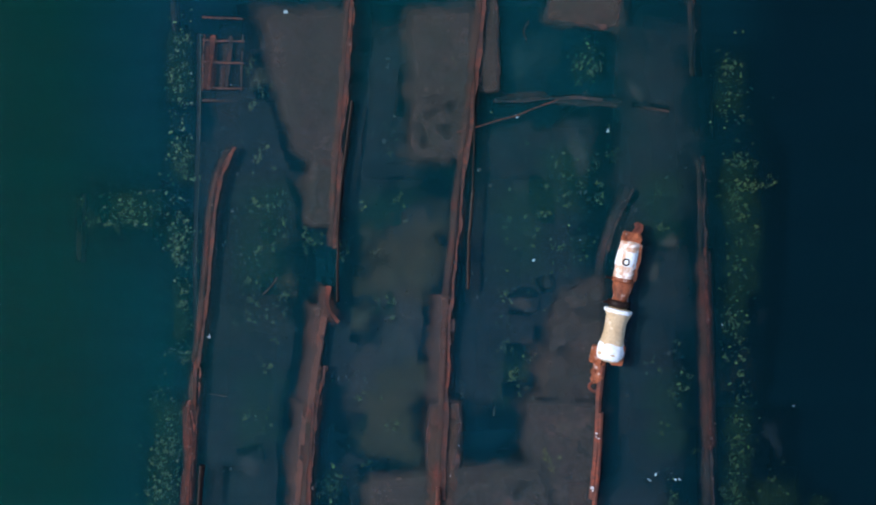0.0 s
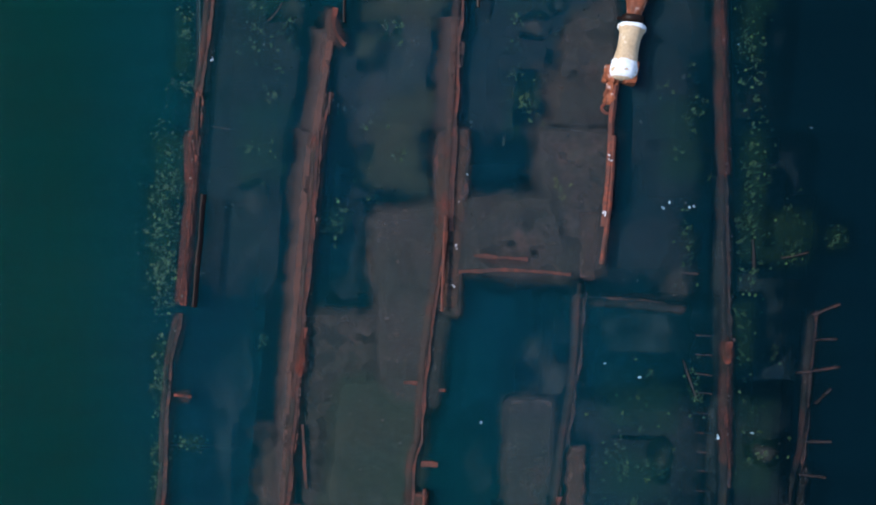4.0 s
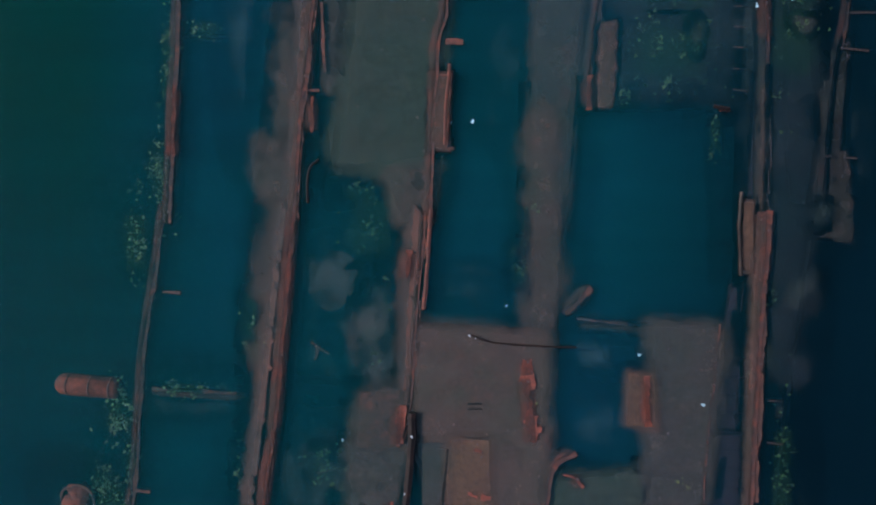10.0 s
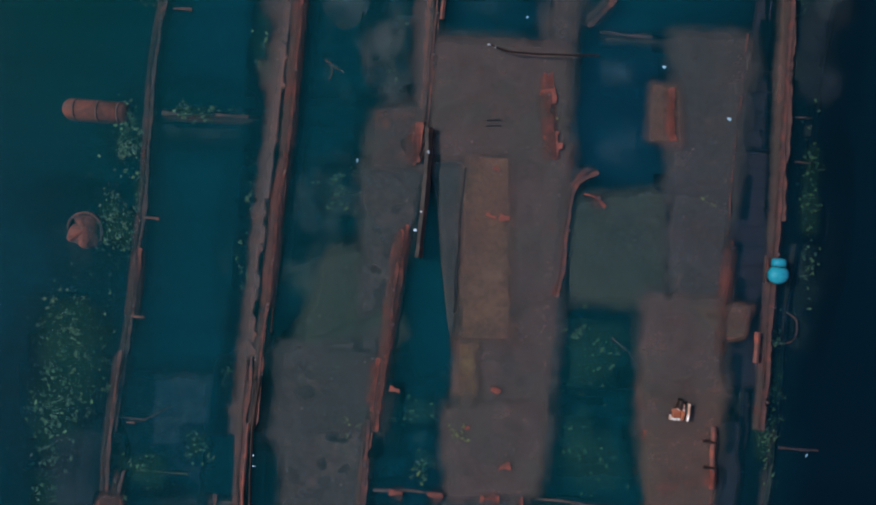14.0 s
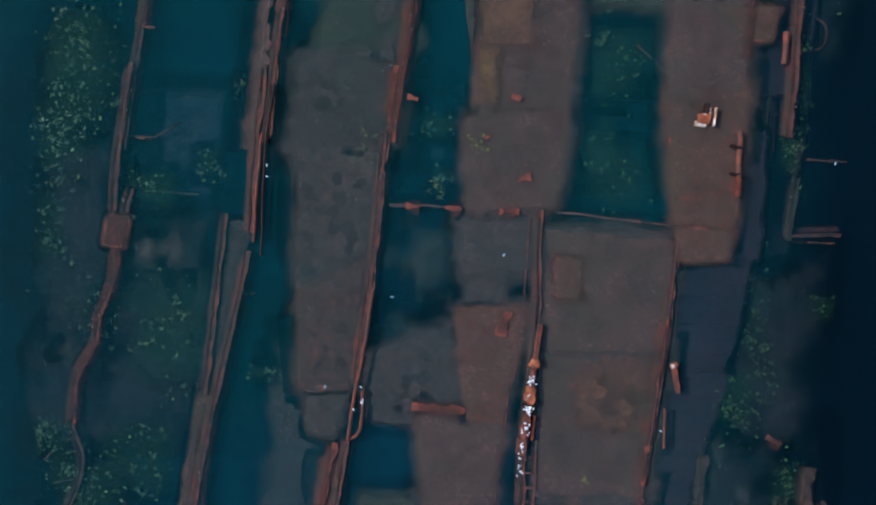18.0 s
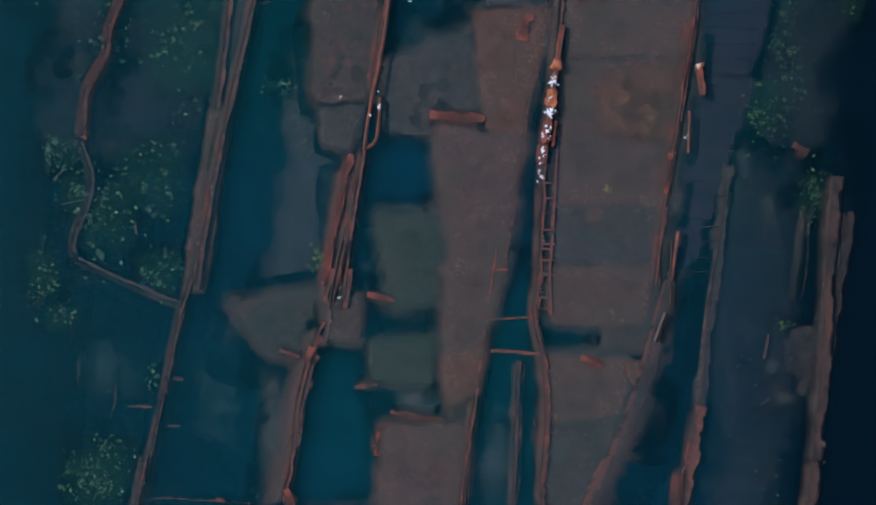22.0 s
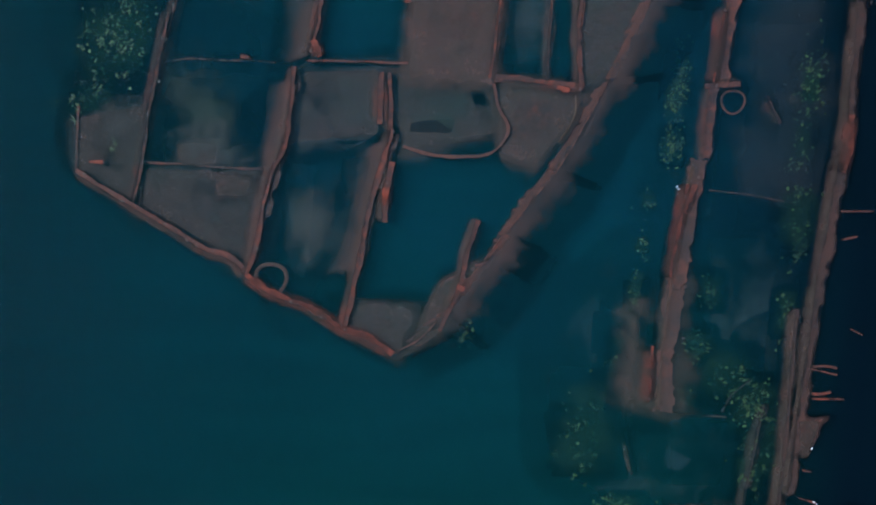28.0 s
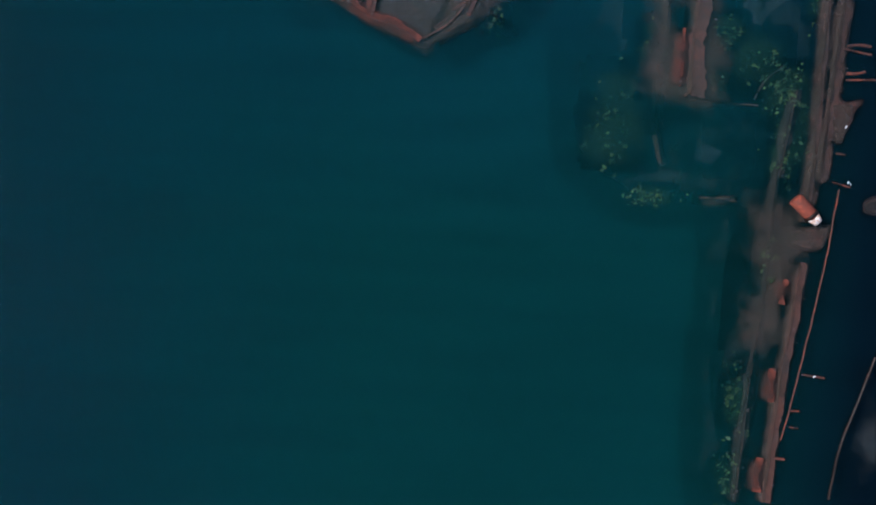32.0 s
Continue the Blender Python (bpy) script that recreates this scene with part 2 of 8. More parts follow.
def turbid(name, veil, gloss):
    """A level of silty sea water: part of the light passes, part is scattered back."""
    m, n, l, p = material(name)
    n.remove(p)
    broad = tex(n, l, "ShaderNodeTexNoise", 0.09, 3.0, 0.5)
    waves = tex(n, l, "ShaderNodeTexNoise", 0.8, 4.0, 0.55, (0.3, 2.4, 1.0))
    c = mix(n, l, ramp(n, l, broad.outputs["Fac"], [(0.4, (0, 0, 0)), (0.6, (1, 1, 1))]).outputs["Color"], TEAL, BLUE)
    # towards +x the colour blends into a darker tone
    geo = n.new("ShaderNodeNewGeometry")
    xyz = n.new("ShaderNodeSeparateXYZ")
    l.new(geo.outputs["Position"], xyz.inputs[0])
    span = n.new("ShaderNodeMapRange")
    span.inputs["From Min"].default_value, span.inputs["From Max"].default_value = 2.8, 7.2
    l.new(xyz.outputs["X"], span.inputs["Value"])
    open_sea = n.new("ShaderNodeMapRange")
    open_sea.inputs["From Min"].default_value, open_sea.inputs["From Max"].default_value = -7.0, -10.5
    l.new(xyz.outputs["X"], open_sea.inputs["Value"])
    aft = n.new("ShaderNodeMapRange")
    aft.inputs["From Min"].default_value, aft.inputs["From Max"].default_value = -34.0, -14.0
    l.new(xyz.outputs["Y"], aft.inputs["Value"])
    both = n.new("ShaderNodeMath")
    both.operation = "MULTIPLY"
    l.new(open_sea.outputs["Result"], both.inputs[0])
    l.new(aft.outputs["Result"], both.inputs[1])
    c = mix(n, l, both.outputs[0], c, GREEN)
    # past the bow the open water is darker, and greener in the bay between the wrecks
    bow = n.new("ShaderNodeMapRange")
    bow.inputs["From Min"].default_value, bow.inputs["From Max"].default_value = BOW
    l.new(xyz.outputs["Y"], bow.inputs["Value"])
    c = mix(n, l, bow.outputs["Result"], c, BAY)
    dark_side = n.new("ShaderNodeMath")
    dark_side.operation = "MULTIPLY"
    ahead = n.new("ShaderNodeMapRange")
    ahead.inputs["From Min"].default_value, ahead.inputs["From Max"].default_value = -14.0, -34.0
    l.new(xyz.outputs["Y"], ahead.inputs["Value"])
    west = n.new("ShaderNodeMapRange")
    west.inputs["From Min"].default_value, west.inputs["From Max"].default_value = -5.0, -13.0
    l.new(xyz.outputs["X"], west.inputs["Value"])
    l.new(west.outputs["Result"], dark_side.inputs[0])
    l.new(ahead.outputs["Result"], dark_side.inputs[1])
    c = mix(n, l, dark_side.outputs[0], c, WEST)
    east = mix(n, l, aft.outputs["Result"], EAST_FORE, EAST_AFT)
    c = mix(n, l, span.outputs["Result"], c, east)
    # light and dark ripple streaks, put into the colour itself
    c = mix(n, l, 1.0, c, ramp(n, l, waves.outputs["Fac"], [(0.3, (0.88, 0.88, 0.88)), (0.7, (1.12, 1.12, 1.12))]).outputs["Color"], "MULTIPLY")
    c = mix(n, l, 1.0, c, HAZE if veil < 1 else BED, "MULTIPLY")
    d = n.new("ShaderNodeBsdfDiffuse")
    l.new(c, d.inputs["Color"])
    out = n["Material Output"]
    last = d.outputs[0]
    if veil < 1:
        t = n.new("ShaderNodeBsdfTransparent")
        t.inputs["Color"].default_value = (0.9, 0.97, 0.98, 1)
        s = n.new("ShaderNodeMixShader")
        s.inputs[0].default_value = veil
        l.new(t.outputs[0], s.inputs[1])
        l.new(last, s.inputs[2])
        last = s.outputs[0]
    if gloss:
        g = n.new("ShaderNodeBsdfGlossy")
        g.inputs["Roughness"].default_value = 0.12
        bump = n.new("ShaderNodeBump")
        bump.inputs["Strength"].default_value = 0.12
        bump.inputs["Distance"].default_value = 0.05
        l.new(waves.outputs["Fac"], bump.inputs["Height"])
        l.new(bump.outputs["Normal"], g.inputs["Normal"])
        s = n.new("ShaderNodeMixShader")
        s.inputs[0].default_value = 0.002
        l.new(last, s.inputs[1])
        l.new(g.outputs[0], s.inputs[2])
        last = s.outputs[0]
    l.new(last, out.inputs["Surface"])
    return m


BOW = (-49.0, -57.0)
BAY, WEST = (0.0018, 0.056, 0.048), (0.00161, 0.0417, 0.0471)
EAST_AFT = (0.00161, 0.0195, 0.0255)
GREEN = (0.00107, 0.0503, 0.0375)
TEAL, BLUE, EAST_FORE = (0.00214, 0.0631, 0.0674), (0.00321, 0.0556, 0.0738), (0.0016, 0.0122, 0.0185)
# what hangs in the water scatters blue, the bed under it is grown over green
HAZE, BED = (1.7, 1.12, 1.3), (0.5, 1.5, 0.9)


# ---- helpers for meshes ----
def link_mesh(name, verts, faces, mat, parent=None, smooth=False):
    me = bpy.data.meshes.new(name)
    me.from_pydata(verts, [], faces)
    me.materials.append(mat)
    if smooth:
        me.polygons.foreach_set("use_smooth", [True] * len(me.polygons))
    me.update()
    ob = new(name, me)
    ob.parent = parent
    return ob


def part(name, bm, mat, parent=None, label="", smooth=False):
    me = bpy.data.meshes.new(name)
    bm.to_mesh(me)
    bm.free()
    me.materials.append(mat)
    if smooth:
        me.polygons.foreach_set("use_smooth", [True] * len(me.polygons))
    ob = new(name, me)
    ob.parent = parent
    return tagged(ob, label) if label else ob


def thing(name, x, y, z, label, category, group="", turn=0):
    ob = new(name)
    ob.empty_display_size = 0.2
    ob.matrix_world = pose(x, y, z, 0, 0, turn)
    return tagged(ob, label, category, group)


def solid(name, top, field, depth, mat, parent, worn=None):
    """A sheet with thickness: a grid of top points, cut along the line where the field turns negative; worn says how
    far it fades out.
    """
    rows, cols = top.shape[:2]
    used, verts, faces, thin = {}, [], [], []
    if worn is None:
        worn = np.zeros((rows, cols))

    def corner(a):
        if a not in used:
            used[a] = len(verts)
            p = top[a]
            thin.extend((worn[a], worn[a]))
            verts.extend(((p[0], p[1], p[2]), (p[0], p[1], p[2] - depth)))
        return used[a]

    def crossing(a, b):
        key = (min(a, b), max(a, b))
        if key not in used:
            used[key] = len(verts)
            f = field[key[0]] / (field[key[0]] - field[key[1]])
            p = top[key[0]] * (1 - f) + top[key[1]] * f
            w = worn[key[0]] * (1 - f) + worn[key[1]] * f
            thin.extend((w, w))
            verts.extend(((p[0], p[1], p[2]), (p[0], p[1], p[2] - depth)))
        return used[key]

    for i in range(rows - 1):
        for j in range(cols - 1):
            q = ((i, j), (i + 1, j), (i + 1, j + 1), (i, j + 1))
            on = [field[c] > 0 for c in q]
            if not any(on):
                continue
            rim = (j == 0, i == rows - 2, j == cols - 2, i == 0)
            loop, cut = [], []
            for n in range(4):
                a, b = q[n], q[(n + 1) % 4]
                if on[n]:
                    loop.append(corner(a))
                    cut.append(rim[n])
                if on[n] != on[(n + 1) % 4]:
                    loop.append(crossing(a, b))
                    cut.append(rim[n] if not on[n] else True)
            if len(loop) < 3:
                continue
            faces.append(loop)
            faces.append([v + 1 for v in reversed(loop)])
            for n, open_edge in enumerate(cut):
                if open_edge:
                    a, b = loop[n], loop[(n + 1) % len(loop)]
                    faces.append((b, a, a + 1, b + 1))
    if faces:
        ob = link_mesh(name, verts, faces, mat, parent)
        uv = ob.data.uv_layers.new(name="worn")
        loops = np.zeros(len(ob.data.loops), dtype=np.int32)
        ob.data.loops.foreach_get("vertex_index", loops)
        uv.data.foreach_set("uv", np.stack([np.array(thin)[loops], np.zeros(len(loops))], 1).ravel())
        return ob


def hum(x, y, s, k=0.0):
    return noise.noise(Vector((x * s, y * s, k)))


DICE = np.random.default_rng(7)


def flakes(name, x, y, z, size, mat, parent=None):
    """Loose scale and silt: thin ragged five-cornered flakes lying flat, in one mesh."""
    n = len(x)
    if not n:
        return None
    turn = DICE.uniform(0, 6.28, (n, 1)) + np.arange(5) * 1.2566 + DICE.uniform(-0.4, 0.4, (n, 5))
    r = size[:, None] * DICE.uniform(0.5, 1.3, (n, 5))
    long = DICE.uniform(0.6, 1.5, (n, 1))
    co = np.stack([x[:, None] + r * np.cos(turn), y[:, None] + r * long * np.sin(turn), z[:, None] + DICE.uniform(-0.004, 0.004, (n, 5))], 2)
    me = bpy.data.meshes.new(name)
    me.vertices.add(n * 5)
    me.vertices.foreach_set("co", co.ravel())
    me.loops.add(n * 5)
    me.loops.foreach_set("vertex_index", np.arange(n * 5, dtype=np.int32))
    me.polygons.add(n)
    me.polygons.foreach_set("loop_start", np.arange(0, n * 5, 5, dtype=np.int32))
    me.update(calc_edges=True)
    me.materials.append(mat)
    ob = new(name, me)
    ob.parent = parent
    return tagged(ob, kind="stuff")


def mud(name, top, dense, mat, parent=None):
    """A low mound of mud from a grid of top points; dense says how thick it lies there."""
    a, b = dense.shape
    faces = [(i * b + j, (i + 1) * b + j, (i + 1) * b + j + 1, i * b + j + 1) for i in range(a - 1) for j in range(b - 1)
             if dense[i:i + 2, j:j + 2].max() > 0]
    ob = link_mesh(name, top.reshape(-1, 3).tolist(), faces, mat, parent, True)
    uv = ob.data.uv_layers.new(name="spread")
    loops = np.zeros(len(ob.data.loops), dtype=np.int32)
    ob.data.loops.foreach_get("vertex_index", loops)
    uv.data.foreach_set("uv", np.stack([dense.ravel()[loops], np.zeros(len(loops))], 1).ravel())
    return tagged(ob, kind="stuff")


def drift(a, b, c, d, z, mat, reach=0.6, thick=1.0, parent=None, name="silt_drift", bare=0.0):
    """Mud over the quad a b c d, thinning out and sinking within reach of its sides; bare clears its middle."""
    a, b, c, d = (Vector(p) for p in (a, b, c, d))
    wu, wv = ((b - a).length + (c - d).length) / 2, ((d - a).length + (c - b).length) / 2
    inner = min(reach, 0.3 * min(wu, wv))
    us, vs = (np.linspace(-1.3 * reach, w + 1.3 * reach, min(33, 13 + int(2 * w))) for w in (wu, wv))
    top, dense = np.zeros((len(us), len(vs), 3)), np.zeros((len(us), len(vs)))
    for i, u in enumerate(us):
        for j, w in enumerate(vs):
            p = (a * (1 - u / wu) + b * u / wu) * (1 - w / wv) + (d * (1 - u / wu) + c * u / wu) * w / wv
            wander = 0.55 * hum(p.x, p.y, 0.9, z) + 0.35 * hum(p.x, p.y, 2.4, z + 5)
            edge = math.hypot(max(-u, u - wu, 0.0), max(-w, w - wv, 0.0)) - min(inner, max(0.0, min(u, wu - u, w, wv - w)))
            off = max(0.0, (0.0 if parent else 0.35) + 0.65 * edge / reach + (0.5 if parent else 1.0) * wander) if edge > -inner else max(0.0, wander - 0.3)
            deep = min(1.0, max(0.0, min(u, wu - u, w, wv - w)) / inner)
            outside = math.hypot(max(-u, u - wu, 0.0), max(-w, w - wv, 0.0)) / (1.3 * reach)
            dense[i, j] = max(0.0, min(1 - off, 1 - outside) - bare * deep) * thick
            top[i, j] = (p.x, p.y, z - 0.05 * min(max(edge, 0.0) / reach, 1.2) + 0.008 * hum(p.x, p.y, 2.0, z))
    ob = mud(name, top, dense, mat, parent)
    if mat == mud_dark and not parent:
        n = int(wu * wv * 9)
        u, w = DICE.random(n), DICE.random(n)
        x, y = (((a[q] * (1 - u) + b[q] * u) * (1 - w) + (d[q] * (1 - u) + c[q] * u) * w) for q in (0, 1))
        keep = np.array([hum(q, r, 0.9, 3.0) + 0.7 * hum(q, r, 2.6, 5.0) for q, r in zip(x, y)]) > 0.25
        x, y, n = x[keep], y[keep], int(keep.sum())
        flakes("loose_scale", x, y, np.full(n, z + 0.03), 0.009 * np.exp(DICE.uniform(0, 1.7, n)), bay_chips, ob)
        for _ in range(int(wu * wv * 0.28)):
            u, w, r = DICE.random(), DICE.random(), DICE.uniform(0.2, 0.6)
            p = (a * (1 - u) + b * u) * (1 - w) + (d * (1 - u) + c * u) * w
            bank(p.x, p.y, r, r * DICE.uniform(0.7, 1.8), DICE.uniform(-0.32, -0.25), (mud_brown, mud_olive, mud_silt)[int(DICE.integers(0, 3))])
    if not parent:
        tagged(ob, "soft brown silt settled inside the flooded wreck", "silt", "silt banks in the hold", "stuff")
    return ob


SEED = [0]
MAIN = {}
MUD = {}
ON_TOP = ("rust_scale", "lip", "hatch_edge", "seam", "rung")


def plate(parent, name, a, b, c, d, z, mat, holes=0.0, rag=1.0, slope=0.0):
    """A torn, slightly buckled sheet of steel between four corners; slope lets the a-d side sink."""
    SEED[0] += 1
    k = SEED[0] * 3.7
    a, b, c, d = (Vector(p) for p in (a, b, c, d))
    sunk = rag > 0.5
    if slope:
        a, d = a + (a - b).normalized() * 0.5, d + (d - c).normalized() * 0.5
    step, out = 0.1, 0.02 if not sunk else 0.1 if slope else 0.2
    soft = 0.05 if slope or not sunk else 0.7 if mat == hold else 0.2
    mottled = holes > 0.3
    if mottled:
        rag *= 2.4
    spare = out + 0.2 * rag + 0.02
    wu, wv = ((b - a).length + (c - d).length) / 2, ((d - a).length + (c - b).length) / 2
    nu = max(3, min(76, round((wu + 2 * spare) / step)))
    nv = max(3, min(86, round((wv + 2 * spare) / step)))
    top = np.zeros((nu + 1, nv + 1, 3))
    field, worn = np.ones((nu + 1, nv + 1)), np.zeros((nu + 1, nv + 1))
    for i in range(nu + 1):
        for j in range(nv + 1):
            u = -spare / wu + (1 + 2 * spare / wu) * i / nu
            w = -spare / wv + (1 + 2 * spare / wv) * j / nv
            p = (a * (1 - u) + b * u) * (1 - w) + (d * (1 - u) + c * u) * w
            n1, n2, n3 = hum(p.x, p.y, 0.8, k), hum(p.x, p.y, 2.7, k + 7), hum(p.x, p.y, 7.5, k + 3)
            eu, ew = min(u, 1 - u) * wu, min(w, 1 - w) * wv
            edge = min(eu, ew) + out
            if sunk and eu + ew < 0.5:
                edge -= 0.05 * (0.5 - eu - ew) * max(0.0, 1 - abs(eu - ew) * 3)
            f = edge + rag * (0.09 * n1 + 0.085 * n2 + 0.06 * n3)
            if holes:
                f = min(f, 0.3 * (n2 + 0.4 * n3 + 0.82 - 1.7 * holes))
            field[i, j] = f
            worn[i, j] = 1.4 * max(0.0, 1 - max(f, 0.0) / soft, 1.15 - (u * wu + 0.05) / wu if slope else 0.0, 1 - (ew + 0.1) / 0.4 if slope and name == "silted_slope" else 0.0)
            top[i, j] = (p.x, p.y, z - 2.4 * slope * max(0.0, 1 - u) + 0.01 * n1 + 0.004 * n2)
    ob = solid(name, top, field, 0.02, mat, parent, worn)
    if ob and mat not in (hold, dark, purple) and not slope and (sunk or z > -0.3):
        drift(a, b, c, d, z + 0.016, MUD.get(mat.name, mud_brown), min(0.45 if sunk else 0.24, 0.4 * min(wu, wv)), 0.9 if holes or not sunk else 1.15, ob, "mud_rim", 0.25)
        n = int(wu * wv * 1.6)
        u, w = DICE.random(n), DICE.random(n)
        x, y = (((a[q] * (1 - u) + b[q] * u) * (1 - w) + (d[q] * (1 - u) + c[q] * u) * w) for q in (0, 1))
        if n:
            flakes("loose_scale", x, y, np.full(n, z + 0.036), 0.008 * np.exp(DICE.uniform(0, 1.6, n)), chips, ob)
    return ob


def along(pts, step):
    """Points every step along a smooth line through pts, with the way to the left."""
    P = [Vector(p) for p in pts]
    out = []
    for s in range(len(P) - 1):
        p0, p1, p2, p3 = P[max(s - 1, 0)], P[s], P[s + 1], P[min(s + 2, len(P) - 1)]
        n = max(1, round((p2 - p1).length / step))
        for q in range(n + (s == len(P) - 2)):
            t = q / n
            out.append(0.5 * (2 * p1 + (p2 - p0) * t + (2 * p0 - 5 * p1 + 4 * p2 - p3) * t * t + (3 * p1 - p0 - 3 * p2 + p3) * t ** 3))
    left = []
    for i in range(len(out)):
        d = (out[min(i + 1, len(out) - 1)] - out[max(i - 1, 0)]).normalized()
        left.append(Vector((-d.y, d.x)))
    return out, left


def strip(parent, name, pts, w, z, mat, slots=0.0, skirt=1.0):
    """A corroded girder: a flange with eaten edges and slots along its web, over a skirt of silted plating that sinks on both sides."""
    SEED[0] += 1
    k = SEED[0] * 2.3
    if name in ON_TOP:
        parent = MAIN.get(parent.name, parent)
    mid, left = along(pts, 0.08)
    if name == "girder" and z > -0.25:
        w *= 0.6 if w > 0.22 else 0.8
    many = w > 0.1
    cols = [q * 0.19 - 1.52 for q in range(17)] if many else (-1.5, -0.9, -0.3, 0.3, 0.9, 1.5)
    side = -0.4 if SEED[0] % 2 else 0.35
    eaten = 2.4 if name == "rust_scale" else 1.5 if mat == orange else 1.0
    top = np.zeros((len(mid), len(cols), 3))
    field = np.ones((len(mid), len(cols)))
    for i, (p, q) in enumerate(zip(mid, left)):
        n1, n2 = hum(p.x, p.y, 0.9, k + 40), hum(p.x, p.y, 3.1, k + 41)
        wide = w / 2 * (1 + 0.22 * hum(p.x, p.y, 1.1, k))
        gap = w * (0.16 * (n1 + 0.5 * n2) - 0.13 + 0.34 * slots)
        end = min(i, len(mid) - 1 - i) * 0.08
        for j, c in enumerate(cols):
            o = p + q * (wide * c + 0.035 * hum(p.x, p.y, 1.4, k + 30))
            bite = 0.2 * w * hum(o.x, o.y, 2.6, k + 12) + 0.16 * w * hum(o.x, o.y, 6.5, k + 13) + 0.05 * w * hum(o.x, o.y, 15.0, k + 14)
            top[i, j] = (o.x, o.y, z + 0.012 * max(0.0, abs(c) - 0.6) + 0.016 * n1 + 0.006 * hum(o.x, o.y, 6.0, k + 8))
            f = (1 - abs(c)) * wide + eaten * bite
            f = min(f, end + 0.03 + 1.6 * bite)
            if slots:
                f = min(f, abs(c - side - 0.15 * n2) * wide - gap)
            field[i, j] = f
    ob = solid(name, top, field, 0.05, mat, parent, np.clip(1 - np.maximum(field, 0.0) / (0.03 if z > -0.2 else 0.35 * w), 0.0, 1.0) * 1.2)
    if name not in ON_TOP and ob:
        MAIN[parent.name] = ob
    if ob and skirt and (mat == orange or w > 0.12 and len(mid) > 6):
        h = min(max(w, 0.22), 0.26)
        offs = (-1.35, -0.9, -0.5, -0.15, 0.3, 0.6, 1.0)
        sink = (-0.1, -0.04, 0.014, 0.02, 0.016, -0.03, -0.1)
        thick = (0.0, 0.6, 1.0, 0.85, 0.7, 0.7, 0.0) if mat == orange else (0.0, 0.6, 1.0, 0.45, 0.15, 0.5, 0.0)
        keep = list(range(0, len(mid), 4)) + ([len(mid) - 1] if (len(mid) - 1) % 4 else [])
        top, dense = np.zeros((len(keep), 7, 3)), np.zeros((len(keep), 7))
        for i, q in enumerate(keep):
            for j, o in enumerate(offs):
                r = mid[q] + left[q] * o * h * (-1 if left[q].x < 0 else 1)
                top[i, j] = (r.x, r.y, z + sink[j])
                dense[i, j] = thick[j] * (0.3 if i in (0, len(keep) - 1) else 1.0)
        n = int(len(mid) * 0.08 * 2)
        pick = DICE.integers(0, len(mid), n)
        px, py = np.array([p[:] for p in mid])[pick].T
        o = DICE.normal(0.1, 0.3, n) * w
        flakes("loose_scale", px + o, py + DICE.uniform(-0.05, 0.05, n), np.full(n, z + 0.04), 0.009 * np.exp(DICE.uniform(0, 1.5, n)), chips, ob)
        mud("mud_rim", top, dense, mud_orange if mat == orange else mud_rust if mat == rust else mud_brown, ob)
    return ob


def bar(parent, name, pts, w, z, mat):
    """A standing bar or rod that breaks the surface, bent and uneven."""
    SEED[0] += 1
    k = SEED[0] * 1.9
    mid, left = along(pts, 0.1)
    ring = 6
    verts, faces = [], []
    for i, (p, q) in enumerate(zip(mid, left)):
        r = w / 2 * (1 + 0.2 * hum(p.x, p.y, 4, k))
        o = p + q * 0.02 * hum(p.x, p.y, 2.5, k + 3)
        zz = z - w * 0.4 + 0.03 * hum(p.x, p.y, 0.8, k + 6)
        for s in range(ring):
            ang = 2 * math.pi * (s + 0.5) / ring
            verts.append((o.x + q.x * r * math.cos(ang), o.y + q.y * r * math.cos(ang), zz + max(r, 0.03) * math.sin(ang)))
    n = len(mid)
    for i in range(n - 1):
        for s in range(ring):
            faces.append((i * ring + s, i * ring + (s + 1) % ring, (i + 1) * ring + (s + 1) % ring, (i + 1) * ring + s))
    faces.append(list(range(ring - 1, -1, -1)))
    faces.append([(n - 1) * ring + s for s in range(ring)])
    return link_mesh(name, verts, faces, mat, parent)


